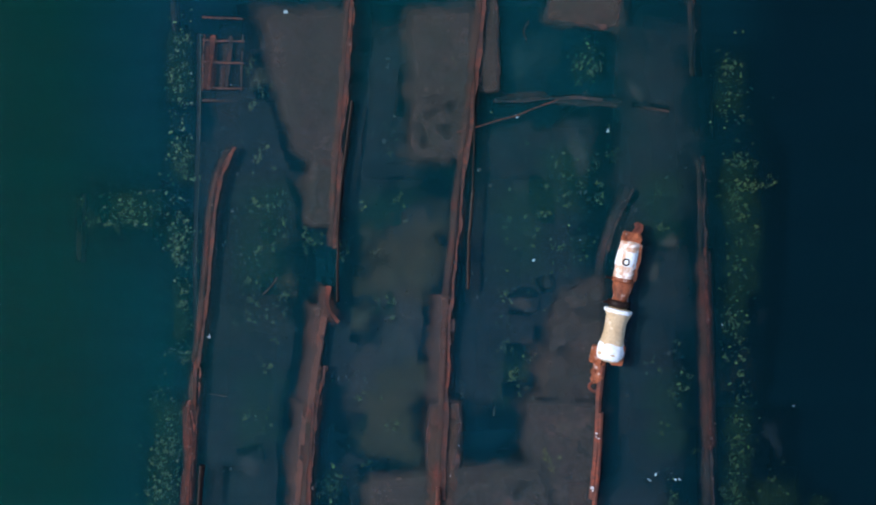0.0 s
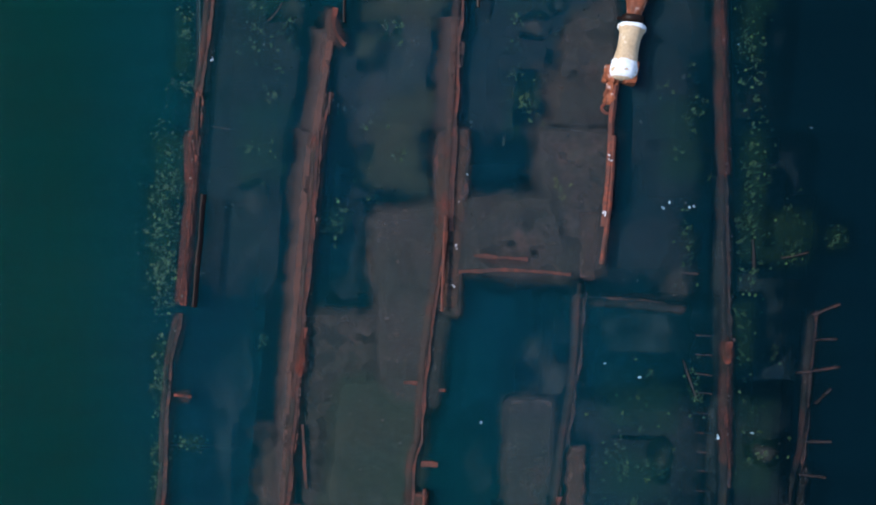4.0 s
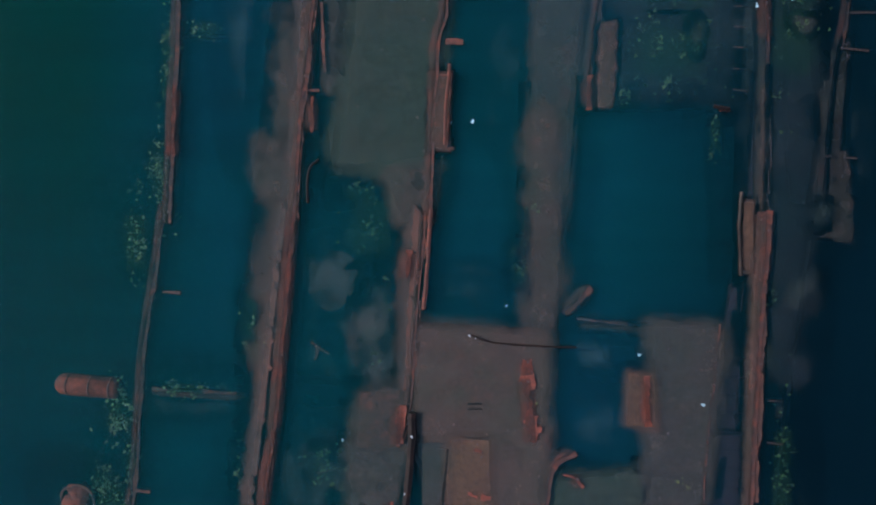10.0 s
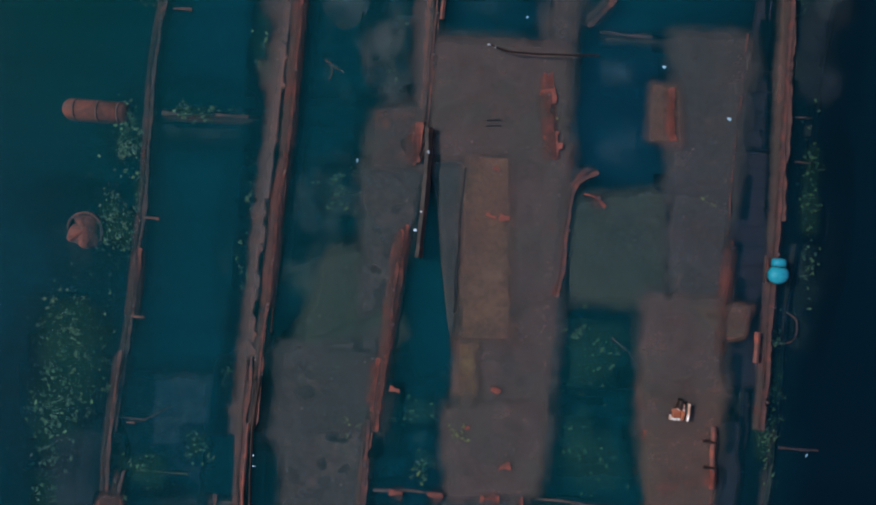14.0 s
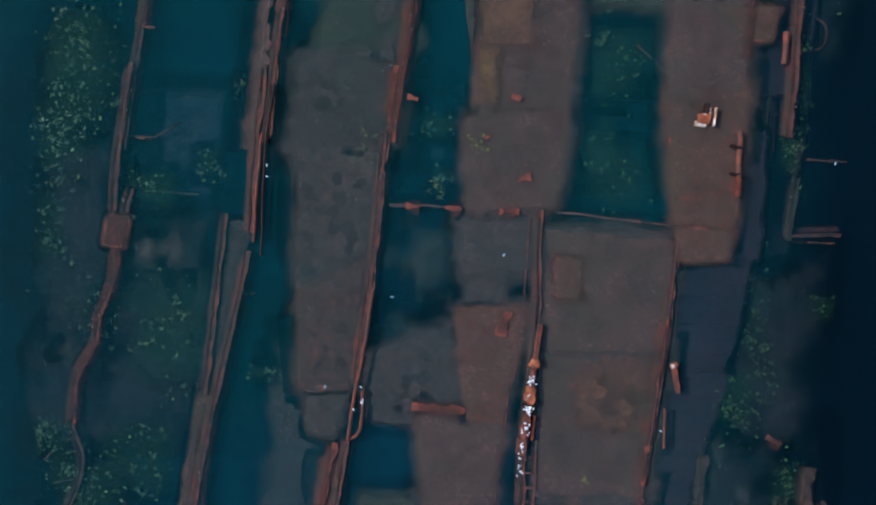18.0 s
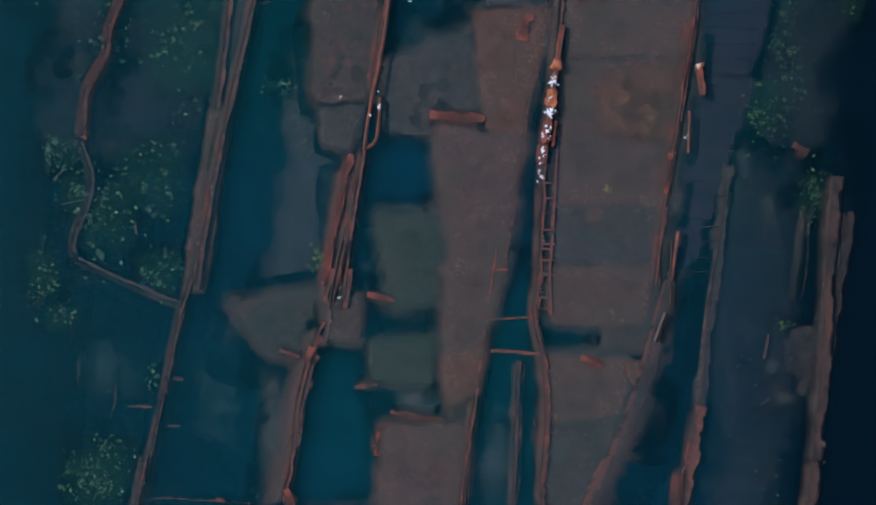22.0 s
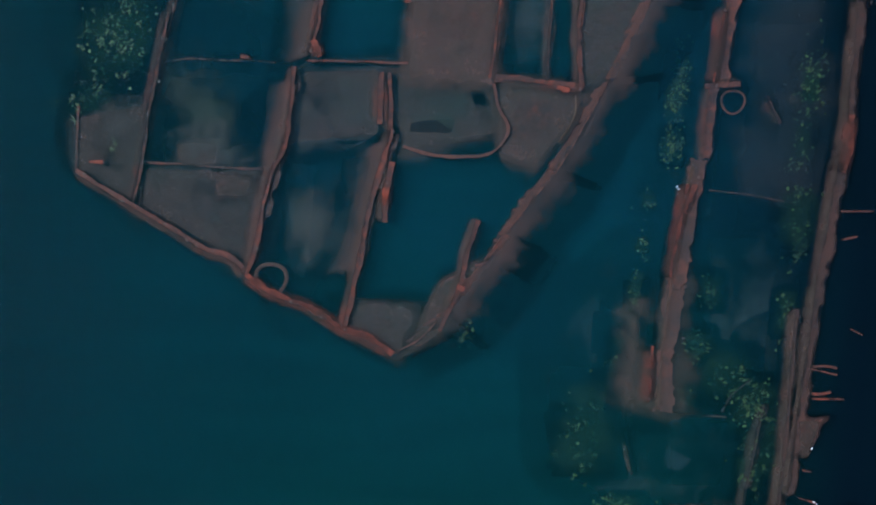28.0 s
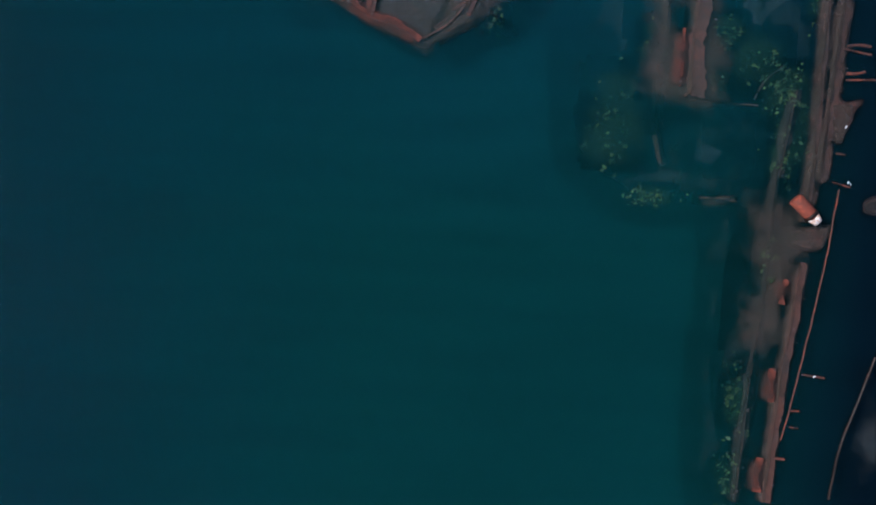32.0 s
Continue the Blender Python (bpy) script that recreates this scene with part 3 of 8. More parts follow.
def weed(x, y, rx, ry, n, z, mat):
    """A patch of seaweed: loose clumps of small rounded leaves, most in a few dense spots, over a film of algae."""
    rnd = random.Random(int(x * 91 + y * 37))
    verts, faces = [], []

    def leaf(ox, oy, oz, r):
        t, b = rnd.uniform(0, 6.28), len(verts)
        ln, tip = rnd.uniform(0.8, 1.7), rnd.uniform(-0.5, 0.8) * r
        for k in range(6):
            a = k * 1.0472
            u, v = r * ln * math.cos(a), r * math.sin(a) * rnd.uniform(0.7, 1.15)
            verts.append((ox + u * math.cos(t) - v * math.sin(t), oy + u * math.sin(t) + v * math.cos(t), oz + tip * math.cos(a)))
        faces.append(tuple(range(b, b + 6)))

    spots = [(rnd.gauss(0, 0.45), rnd.gauss(0, 0.5)) for _ in range(max(2, n // 9))]
    for _ in range(max(4, int(n * 0.75))):
        sx, sy = rnd.choice(spots) if rnd.random() < 0.6 else (rnd.gauss(0, 0.5), rnd.gauss(0, 0.55))
        cx, cy = x + rx * sx + rnd.gauss(0, 0.09), y + ry * sy + rnd.gauss(0, 0.1)
        cz, wide = max(z, -0.32) + rnd.uniform(-0.12, 0.05), rnd.choice((0.018, 0.024, 0.03, 0.04, 0.05))
        for _ in range(rnd.randint(8, 18)):
            leaf(cx + rnd.gauss(0, wide), cy + rnd.gauss(0, wide), cz + rnd.uniform(-0.02, 0.02), rnd.uniform(0.005, 0.013))
    for _ in range(n):
        leaf(x + rx * rnd.gauss(0, 0.6), y + ry * rnd.gauss(0, 0.6), min(z, -0.3) - rnd.uniform(0.0, 0.16), rnd.uniform(0.015, 0.04))
    yellowish = mat == yellow_weed
    ob = link_mesh("seaweed", verts, faces, mat)
    h = 0.45
    drift((x - rx * h, y - ry * h), (x + rx * h, y - ry * h), (x + rx * h, y + ry * h), (x - rx * h, y + ry * h), min(z, -0.27) - 0.03, mud_green, 0.75 * min(rx, ry) + 0.1, 0.9, ob, "algae_film")
    tagged(ob, "yellow-green weed tufts growing on sunken steel" if yellowish else "green seaweed tufts growing along the sunken hull", "seaweed", "seaweed on the wrecks", "stuff")


def bank(x, y, rx, ry, z, mat):
    """A soft bank of silt in the flooded hold, thinning out towards its rim."""
    top, dense = np.zeros((11, 25, 3)), np.zeros((11, 25))
    for i in range(11):
        for j in range(25):
            ang, r = j * math.pi / 12, i / 10
            far = r * 1.35 * (1 + 0.12 * math.sin(2 * ang + x) + 0.1 * math.sin(3 * ang + y))
            top[i, j] = (x + rx * far * math.cos(ang), y + ry * far * math.sin(ang), z - 0.09 * r * r)
            px, py = top[i, j, :2]
            dense[i, j] = 0.9 * max(0.0, min(0.9 - r + 0.45 * hum(px, py, 1.3, x) + 0.3 * hum(px, py, 3.3, y), 1.6 * (1 - r)))
    top[..., 2] -= 0.06 if z < -0.3 else 0.0
    # banks take the brightened mud, since less light reaches them
    ob = mud("silt_bank", top, dense, brightened_olive if mat == mud_olive else brightened_silt)
    tagged(ob, "soft brown silt settled inside the flooded wreck", "silt", "silt banks in the hold", "stuff")


def scrap(parent, a, b, c, d, n):
    """Broken bars and angle irons lying about in the flooded hold."""
    rnd = random.Random(int(a[0] * 53 + a[1] * 29))
    for _ in range(n // 3):
        u, w = rnd.uniform(0.08, 0.92), rnd.uniform(0.04, 0.96)
        x, y = (((a[q] * (1 - u) + b[q] * u) * (1 - w) + (d[q] * (1 - u) + c[q] * u) * w) for q in (0, 1))
        t, ln = rnd.choice((0.05, 1.5, 1.62, 0.7, 2.4)) + rnd.gauss(0, 0.15), rnd.uniform(0.15, 0.55)
        dx, dy = math.cos(t) * ln, math.sin(t) * ln
        strip(parent, "scrap_bar", [(x - dx, y - dy), (x + rnd.gauss(0, 0.05), y), (x + dx, y + dy)], rnd.uniform(0.04, 0.1), rnd.uniform(-0.44, -0.28), rnd.choice((rust, brown, brown, olive)))


# ---- sea bed and water ----
def sheet(name, z, mat, label):
    s = 2000.0
    ob = link_mesh(name, [(-s, -s, z), (s, -s, z), (s, s, z), (-s, s, z)], [(0, 1, 2, 3)], mat)
    return tagged(ob, label, "water" if name != "ground" else "sea bed", kind="structure")


sheet("ground", -1.5, turbid("sea_bed", 1.0, False), "dark teal silty sea bed under murky water")
for z, veil in ((-0.58, 0.24), (-0.41, 0.18), (-0.29, 0.14), (-0.17, 0.09)):
    sheet("water_depth", z, turbid("murky_water", veil, False), "murky blue-green water inside the wreck")
sheet("water", -0.06, turbid("surface_water", 0.08, True), "calm dark teal sea surface with faint ripples")

MUD.update({silt.name: mud_silt, olive.name: mud_olive, orange.name: mud_orange, rust.name: mud_brown, tan.name: mud_brown})
# ---- wrecks ----
wreck = thing("shipwreck", -2.5, -24.0, -0.2, "rusted iron shipwreck lying awash in dark water", "shipwreck")
barge = thing("barge_wreck", 4.5, -50.0, -0.2, "long rusted barge hull sunk beside the ship", "shipwreck")
for ob in (wreck, barge):
    ob.matrix_world = Matrix.Identity(4)
strip(wreck, "girder", [(-5.89, 1.62), (-6.19, 0.97), (-6.4, 0.14), (-6.53, -0.97), (-6.64, -1.95), (-6.78, -3.07), (-6.94, -3.93)], 0.19, -0.14, rust, slots=0.28)
strip(wreck, "girder", [(-6.91, -3.78), (-7.02, -5.07), (-7.15, -6.23), (-7.25, -7.32)], 0.36, -0.14, rust, slots=0.35)
strip(wreck, "hull_edge", [(-6.79, 4.42), (-6.88, 1.81), (-6.99, -0.56), (-7.05, -3.69)], 0.11, -0.36, dark)
strip(wreck, "girder", [(-2.89, 5.61), (-3.04, 3.51), (-3.22, 1.63), (-3.35, -0.27), (-3.38, -0.89)], 0.26, -0.1, rust, slots=0.15)
bar(wreck, "bar", [(-2.92, 2.68), (-3.03, 1.89), (-3.24, 0.27), (-3.33, -2.18)], 0.066, 0.02, dark)
strip(wreck, "bent_strip", [(-3.55, -1.81), (-3.6, -2.2), (-3.48, -2.5), (-3.3, -2.7)], 0.14, -0.08, orange)
plate(wreck, "flange_plate", (-3.94, -1.77), (-3.52, -1.77), (-4.13, -5.33), (-4.55, -5.34), -0.132, brown, slope=0.1)
strip(wreck, "girder", [(-3.67, -3.82), (-3.88, -4.88), (-4.06, -5.88), (-4.19, -7.25)], 0.20, -0.14, rust, slots=0.3)
plate(wreck, "deck_plate", (-4.98, 4.78), (-3.19, 4.76), (-3.36, 1.51), (-4.33, 1.58), -0.215, silt)
plate(wreck, "deck_plate", (-3.83, 1.62), (-3.36, 1.62), (-3.49, -0.25), (-4.07, -0.2), -0.227, silt)
strip(wreck, "girder", [(0.29, 5.56), (0.06, 3.34), (-0.15, 1.62), (-0.29, 0.54), (-0.39, -0.68), (-0.55, -2.18), (-0.66, -4.4), (-0.74, -7.16)], 0.27, -0.12, rust, slots=0.2)
bar(wreck, "bar", [(-0, 0.54), (-0.09, -0.54), (-0.12, -1.86)], 0.080, 0.02, dark)
bar(wreck, "bar", [(0.03, 3.45), (0.01, 1.74), (-0.02, 0.47)], 0.040, 0, dark)
plate(wreck, "flange_plate", (0.26, 5.33), (0.48, 5.33), (0.53, 2.96), (0.22, 2.96), -0.202, rust)
plate(wreck, "flange_plate", (-1.16, -2.06), (-0.64, -2.06), (-0.81, -5.71), (-1.45, -5.72), -0.157, brown, slope=0.1)
plate(wreck, "deck_plate", (-1.38, 4.67), (-0.16, 4.71), (-0.21, 2.9), (-1.36, 2.91), -0.2, silt)
plate(wreck, "deck_plate", (-1.32, 2.98), (-0.21, 2.9), (-0.34, 1.41), (-1.53, 1.42), -0.221, silt, holes=0.15)
plate(wreck, "deck_plate", (2.02, 5.33), (3.41, 5.31), (3.35, 4.5), (1.83, 4.68), -0.289, rust)
strip(wreck, "frame_bar", [(-6.39, 4.36), (-6.53, 3.01)], 0.16, -0.26, orange)
strip(wreck, "frame_bar", [(-5.98, 4.36), (-6.11, 3.01)], 0.18, -0.3, rust)
strip(wreck, "frame_bar", [(-5.67, 4.36), (-5.75, 3)], 0.09, -0.3, rust)
strip(wreck, "frame_bar", [(-6.64, 4.37), (-6.71, 3.01)], 0.08, -0.28, rust)
strip(wreck, "frame_bar", [(-6.66, 4.8), (-5.62, 4.74)], 0.09, -0.27, rust)
strip(wreck, "frame_bar", [(-6.68, 4.23), (-5.63, 4.18)], 0.09, -0.27, rust)
strip(wreck, "frame_bar", [(-6.69, 3.72), (-5.64, 3.66)], 0.09, -0.27, rust)
strip(wreck, "frame_bar", [(-6.7, 3.1), (-5.65, 3.05)], 0.09, -0.27, rust)
strip(wreck, "stringer", [(-7.33, 5.53), (-7.36, 4.44)], 0.13, -0.42, rust)
bank(-5.28, 3.31, 0.50, 0.58, -0.28, mud_olive)
strip(wreck, "cross_beam", [(-6.75, 2.81), (-4.38, 2.73)], 0.09, -0.38, rust)
strip(wreck, "cross_beam", [(0.44, 2.69), (2.06, 2.76), (3.53, 2.69)], 0.14, -0.38, rust)
strip(wreck, "cross_beam", [(3.81, 2.62), (4.69, 2.45)], 0.21, -0.34, rust, slots=0.28)
bar(wreck, "rod", [(-0.4, 1.94), (0.97, 2.31), (2.03, 2.7)], 0.040, -0.15, rust)
strip(wreck, "stub", [(-6.29, 2.53), (-5.83, 2.28)], 0.14, -0.38, rust)
strip(wreck, "stringer", [(3.53, 5.61), (3.43, 2.97), (3.3, 0.79)], 0.16, -0.44, rust)
strip(wreck, "girder", [(3.9, 0.57), (3.51, -0.27), (3.25, -1.22), (3.14, -2.46), (3.05, -3.7)], 0.27, -0.32, rust, slots=0.28)
bar(wreck, "rail", [(3.13, -3.7), (3.06, -4.6), (3.03, -5.7), (2.93, -7.03)], 0.159, 0, rust)
strip(wreck, "girder", [(5.22, 5.42), (5.33, 3.23)], 0.27, -0.41, rust, slots=0.28)
strip(wreck, "girder", [(5.47, 1.37), (5.63, -1.21), (5.77, -3.53), (5.78, -5.2)], 0.20, -0.37, rust, slots=0.28)
strip(wreck, "girder", [(5.29, 1.38), (5.5, -3.02), (5.55, -5.27)], 0.34, -0.57, purple)
bank(-1.87, -0.99, 1.02, 0.89, -0.3, mud_olive)
bank(-1.97, 0.19, 1.25, 0.29, -0.37, mud_silt)
bank(1.83, -3.67, 1.27, 1.60, -0.34, mud_silt)
plate(wreck, "deck_plate", (2.1, -2.11), (3.07, -1.7), (2.95, -5.23), (1.72, -5.25), -0.264, silt, holes=0.1)
bank(-6.16, -3.82, 0.51, 0.60, -0.36, mud_silt)
strip(wreck, "stub", [(-6.74, -4.6), (-6.25, -4.67)], 0.09, -0.32, rust)
bank(-2.51, -5.12, 1.20, 0.73, -0.36, mud_silt)
bank(-8.45, -0.09, 1.27, 0.60, -0.4, mud_olive)
strip(wreck, "stub", [(-9.95, 0.5), (-10.03, -1.29)], 0.16, -0.52, rust)
bank(-5.55, 4.43, 0.53, 0.67, -0.4, mud_silt)
bank(1.9, 3.88, 1.27, 1.00, -0.4, mud_silt)
strip(wreck, "cross_beam", [(-6.71, 1.58), (-3.58, 1.56)], 0.08, -0.5, olive)
strip(wreck, "cross_beam", [(-3.48, -2.37), (-0.79, -2.24)], 0.08, -0.52, olive)
strip(wreck, "cross_beam", [(0.18, -0.62), (2.93, -0.82)], 0.06, -0.52, olive)
strip(wreck, "cross_beam", [(4.36, -0.48), (5.31, -0.71)], 0.16, -0.54, rust, slots=0.28)
strip(wreck, "stub", [(5.03, 4.47), (4.5, 4.54)], 0.08, -0.42, rust)
strip(wreck, "girder", [(5.69, 3.22), (5.77, 1.76)], 0.16, -0.54, rust, slots=0.28)
weed(-7.28, 3.6, 0.34, 1.46, 60, -0.33, green_weed)
weed(-7.29, 1.26, 0.32, 0.80, 50, -0.33, green_weed)
weed(-7.4, -0.56, 0.40, 0.66, 60, -0.33, green_weed)
weed(-7.38, -2.54, 0.24, 1.33, 45, -0.33, green_weed)
weed(-7.82, -5.72, 0.40, 1.46, 60, -0.33, green_weed)
weed(-8.54, 0.07, 1.06, 0.46, 70, -0.33, green_weed)
weed(-4.9, -0.21, 0.40, 0.73, 40, -0.33, green_weed)
weed(-4.06, -0.55, 0.24, 0.40, 25, -0.33, green_weed)
weed(-5.2, 3.31, 0.37, 0.53, 40, -0.33, green_weed)
weed(-3.15, -0.83, 0.19, 0.40, 18, -0.33, green_weed)
weed(-2.17, -0.97, 0.29, 0.37, 24, -0.33, green_weed)
weed(-4.86, -2.52, 0.40, 1.06, 30, -0.33, green_weed)
weed(2.71, 3.62, 0.33, 0.53, 30, -0.33, green_weed)
weed(2.74, 1.35, 0.66, 0.53, 30, -0.33, green_weed)
weed(2.23, -0.95, 0.66, 0.66, 40, -0.33, green_weed)
weed(0.88, -2.9, 0.24, 0.80, 16, -0.33, green_weed)
weed(3.02, 0.41, 0.24, 0.32, 16, -0.33, green_weed)
weed(6.14, 3.06, 0.34, 1.06, 40, -0.33, green_weed)
weed(6.34, 0.67, 0.34, 0.93, 60, -0.33, green_weed)
weed(6.39, -2.44, 0.29, 1.19, 50, -0.33, green_weed)
weed(6.56, -5.47, 0.29, 1.46, 45, -0.33, green_weed)
weed(-2.89, -4.06, 0.53, 0.80, 20, -0.33, green_weed)
weed(-3.69, 1.52, 0.19, 0.27, 10, -0.33, green_weed)
weed(-1.88, 1.92, 0.32, 0.66, 12, -0.33, green_weed)
weed(-5.72, -2.67, 0.53, 0.80, 22, -0.33, green_weed)
weed(5.05, -4.24, 0.19, 0.80, 22, -0.33, green_weed)
weed(1.71, -3.31, 0.53, 0.80, 16, -0.33, green_weed)
weed(1.02, -3.96, 0.12, 0.12, 10, -0.2, yellow_weed)
weed(1.79, -6.08, 0.21, 0.21, 18, -0.2, yellow_weed)
weed(-0.37, 3.89, 0.13, 0.13, 6, -0.2, yellow_weed)
weed(-0.92, -5.42, 0.12, 0.12, 8, -0.2, yellow_weed)
strip(wreck, "girder", [(-7.14, -4.74), (-7.13, -6.21), (-7.28, -7.69), (-7.43, -9.07)], 0.30, -0.12, orange, slots=0.3)
strip(wreck, "stringer", [(-7.47, -9.28), (-7.8, -10.83), (-7.95, -13.2), (-8.05, -14.6), (-8.18, -17.38)], 0.15, -0.22, rust)
strip(wreck, "stringer", [(-7.99, -14.02), (-8.05, -15.71)], 0.11, -0.14, orange)
bar(wreck, "bulwark_plate", [(-6.74, -6.31), (-6.86, -7.6), (-7.01, -9.07)], 0.133, 0.16, dark)
strip(wreck, "stub", [(-7.72, -11.35), (-7.23, -11.39)], 0.14, -0.16, orange)
strip(wreck, "cross_beam", [(-8.06, -12.76), (-6.19, -12.73)], 0.11, -0.5, olive)
plate(wreck, "flange_plate", (-4.55, -4.73), (-4.17, -4.73), (-4.69, -10.66), (-4.97, -10.67), -0.145, brown, slope=0.1)
plate(wreck, "flange_plate", (-4.97, -10.67), (-4.69, -10.66), (-5.13, -17.3), (-5.64, -17.31), -0.151, brown, slope=0.1)
strip(wreck, "girder", [(-3.94, -4.77), (-4.11, -7.02), (-4.31, -9.03), (-4.44, -10.66), (-4.67, -13.13), (-4.87, -14.79), (-5.01, -17.25)], 0.19, -0.1, rust, slots=0.3)
strip(wreck, "rust_scale", [(-4.3, -9.58), (-4.44, -10.79)], 0.11, -0.07, orange)
strip(wreck, "stringer", [(-4.4, -12.03), (-4.32, -13.68)], 0.10, -0.16, rust)
strip(wreck, "stub", [(-4.8, -14.11), (-4.45, -14.1)], 0.11, -0.16, rust)
strip(wreck, "rust_scale", [(-4.62, -14.24), (-4.64, -15.14)], 0.13, -0.13, orange)
bar(wreck, "bar", [(-4.42, -15.78), (-4.66, -16.06), (-4.68, -16.83)], 0.066, 0.04, dark)
plate(wreck, "deck_plate", (-2.5, -6.87), (-1, -6.64), (-1.26, -11.18), (-2.39, -11.19), -0.2, silt)
plate(wreck, "deck_plate", (-2.75, -7.54), (-2.37, -7.14), (-2.39, -9.29), (-2.69, -8.35), -0.215, rust, holes=0.1)
plate(wreck, "deck_plate", (-4.29, -9.36), (-2.37, -9.26), (-2.44, -11.22), (-4.35, -11.52), -0.277, silt, holes=0.12)
plate(wreck, "deck_plate", (-4.35, -11.76), (-3.18, -11.34), (-3.18, -13.69), (-4.21, -13.99), -0.277, silt, holes=0.08)
plate(wreck, "deck_plate", (-3.38, -11.09), (-1.51, -10.96), (-1.8, -15.87), (-3.93, -15.78), -0.202, olive)
plate(wreck, "deck_plate", (-2.72, -15.89), (-1.75, -15.76), (-1.81, -17.2), (-2.55, -17.22), -0.2, rust, holes=0.08)
bank(-3.65, -16.81, 0.85, 0.57, -0.38, mud_silt)
strip(wreck, "cross_beam", [(-3.9, -9.06), (-2.38, -9.14)], 0.10, -0.4, rust)
strip(wreck, "girder", [(-0.69, -4.79), (-0.78, -6.63), (-1.01, -8.35), (-1.19, -9.56), (-1.31, -10.63), (-1.44, -12.26), (-1.61, -13.08), (-1.67, -14.46), (-1.75, -17.17)], 0.17, -0.12, rust, slots=0.25)
plate(wreck, "flange_plate", (-1, -4.77), (-0.4, -4.78), (-0.6, -9.12), (-1.14, -9.04), -0.18, rust, holes=0.08)
bar(wreck, "bar", [(-0.86, -6.79), (-0.93, -9.11)], 0.080, 0.02, rust)
bar(wreck, "bar", [(-1.32, -13.52), (-1.39, -14.42), (-1.42, -15.4)], 0.080, 0.03, rust)
plate(wreck, "flange_plate", (-1.67, -13.77), (-1.35, -13.77), (-1.42, -15.45), (-1.72, -15.46), -0.14, rust)
strip(wreck, "stub", [(-1.43, -12.95), (-1.01, -12.97)], 0.14, -0.16, rust)
strip(wreck, "stub", [(-1.45, -15.46), (-1.17, -15.48)], 0.14, -0.16, rust)
strip(wreck, "stub", [(-1.04, -11.07), (-0.82, -11.09)], 0.14, -0.16, rust)
strip(wreck, "stub", [(-1.87, -10.91), (-1.53, -10.94)], 0.14, -0.16, rust)
plate(wreck, "deck_plate", (-0.49, -6.51), (1.64, -6.41), (2.09, -8.15), (-0.53, -8.08), -0.2, silt, holes=0.08)
strip(wreck, "cross_beam", [(-0.53, -8.16), (0.86, -8.11), (2.19, -8.18)], 0.11, -0.16, rust)
strip(wreck, "stringer", [(-0.18, -7.75), (1.15, -7.84)], 0.14, -0.15, rust)
plate(wreck, "deck_plate", (1.45, -4.79), (3.08, -4.8), (2.88, -8.02), (1.69, -8.15), -0.22, silt, holes=0.04)
bar(wreck, "rail", [(3.11, -4.87), (3.05, -6.55), (2.88, -7.92)], 0.119, 0.02, rust)
strip(wreck, "girder", [(2.5, -8.04), (2.41, -10.61), (2.17, -12.24), (2.03, -13.6), (2, -13.88)], 0.23, -0.3, rust, slots=0.28)
strip(wreck, "bracket", [(1.99, -13.72), (2, -14.55)], 0.19, -0.2, orange)
bank(1.95, -10.8, 0.43, 1.37, -0.34, mud_silt)
plate(wreck, "hold_plate", (0.81, -11.43), (1.72, -11.42), (1.4, -17.15), (0.69, -17.17), -0.35, brown)
plate(wreck, "deck_plate", (2.28, -12.51), (2.57, -12.5), (2.51, -14.42), (2.25, -14.42), -0.277, rust)
strip(wreck, "cross_beam", [(2.6, -8.76), (3.82, -8.83), (5.03, -8.94)], 0.17, -0.34, rust, slots=0.28)
bank(3.3, -12.5, 0.59, 0.60, -0.34, mud_silt)
strip(wreck, "cross_beam", [(2.56, -11.63), (5.58, -11.53)], 0.08, -0.47, olive)
strip(wreck, "cross_beam", [(1.78, -14.52), (4.9, -14.49)], 0.06, -0.42, olive)
plate(wreck, "flange_plate", (2.46, -6.75), (2.83, -6.75), (2.72, -8.2), (2.46, -8.2), -0.215, rust)
strip(wreck, "girder", [(5.72, -3.39), (5.82, -5.07), (5.94, -7.67), (6.05, -10.04), (6.12, -12.99), (6.18, -17.01)], 0.23, -0.31, rust, slots=0.15)
strip(wreck, "rust_scale", [(5.98, -9.78), (5.99, -10.31)], 0.18, -0.16, orange)
bank(5.73, -10.82, 0.21, 6.11, -0.3, mud_silt)
strip(wreck, "rib", [(5.28, -9.65), (5.64, -9.67)], 0.05, -0.36, rust)
strip(wreck, "rib", [(5.29, -10.13), (5.66, -10.15)], 0.05, -0.36, rust)
strip(wreck, "rib", [(5.3, -10.61), (5.67, -10.64)], 0.05, -0.36, rust)
strip(wreck, "rib", [(5.31, -11.1), (5.68, -11.12)], 0.05, -0.36, rust)
strip(wreck, "rib", [(5.32, -11.58), (5.69, -11.6)], 0.05, -0.36, rust)
strip(wreck, "rib", [(5.33, -12.07), (5.71, -12.09)], 0.05, -0.36, rust)
strip(wreck, "rib", [(5.35, -12.56), (5.72, -12.58)], 0.05, -0.36, rust)
strip(wreck, "rib", [(5.36, -13.05), (5.73, -13.07)], 0.05, -0.36, rust)
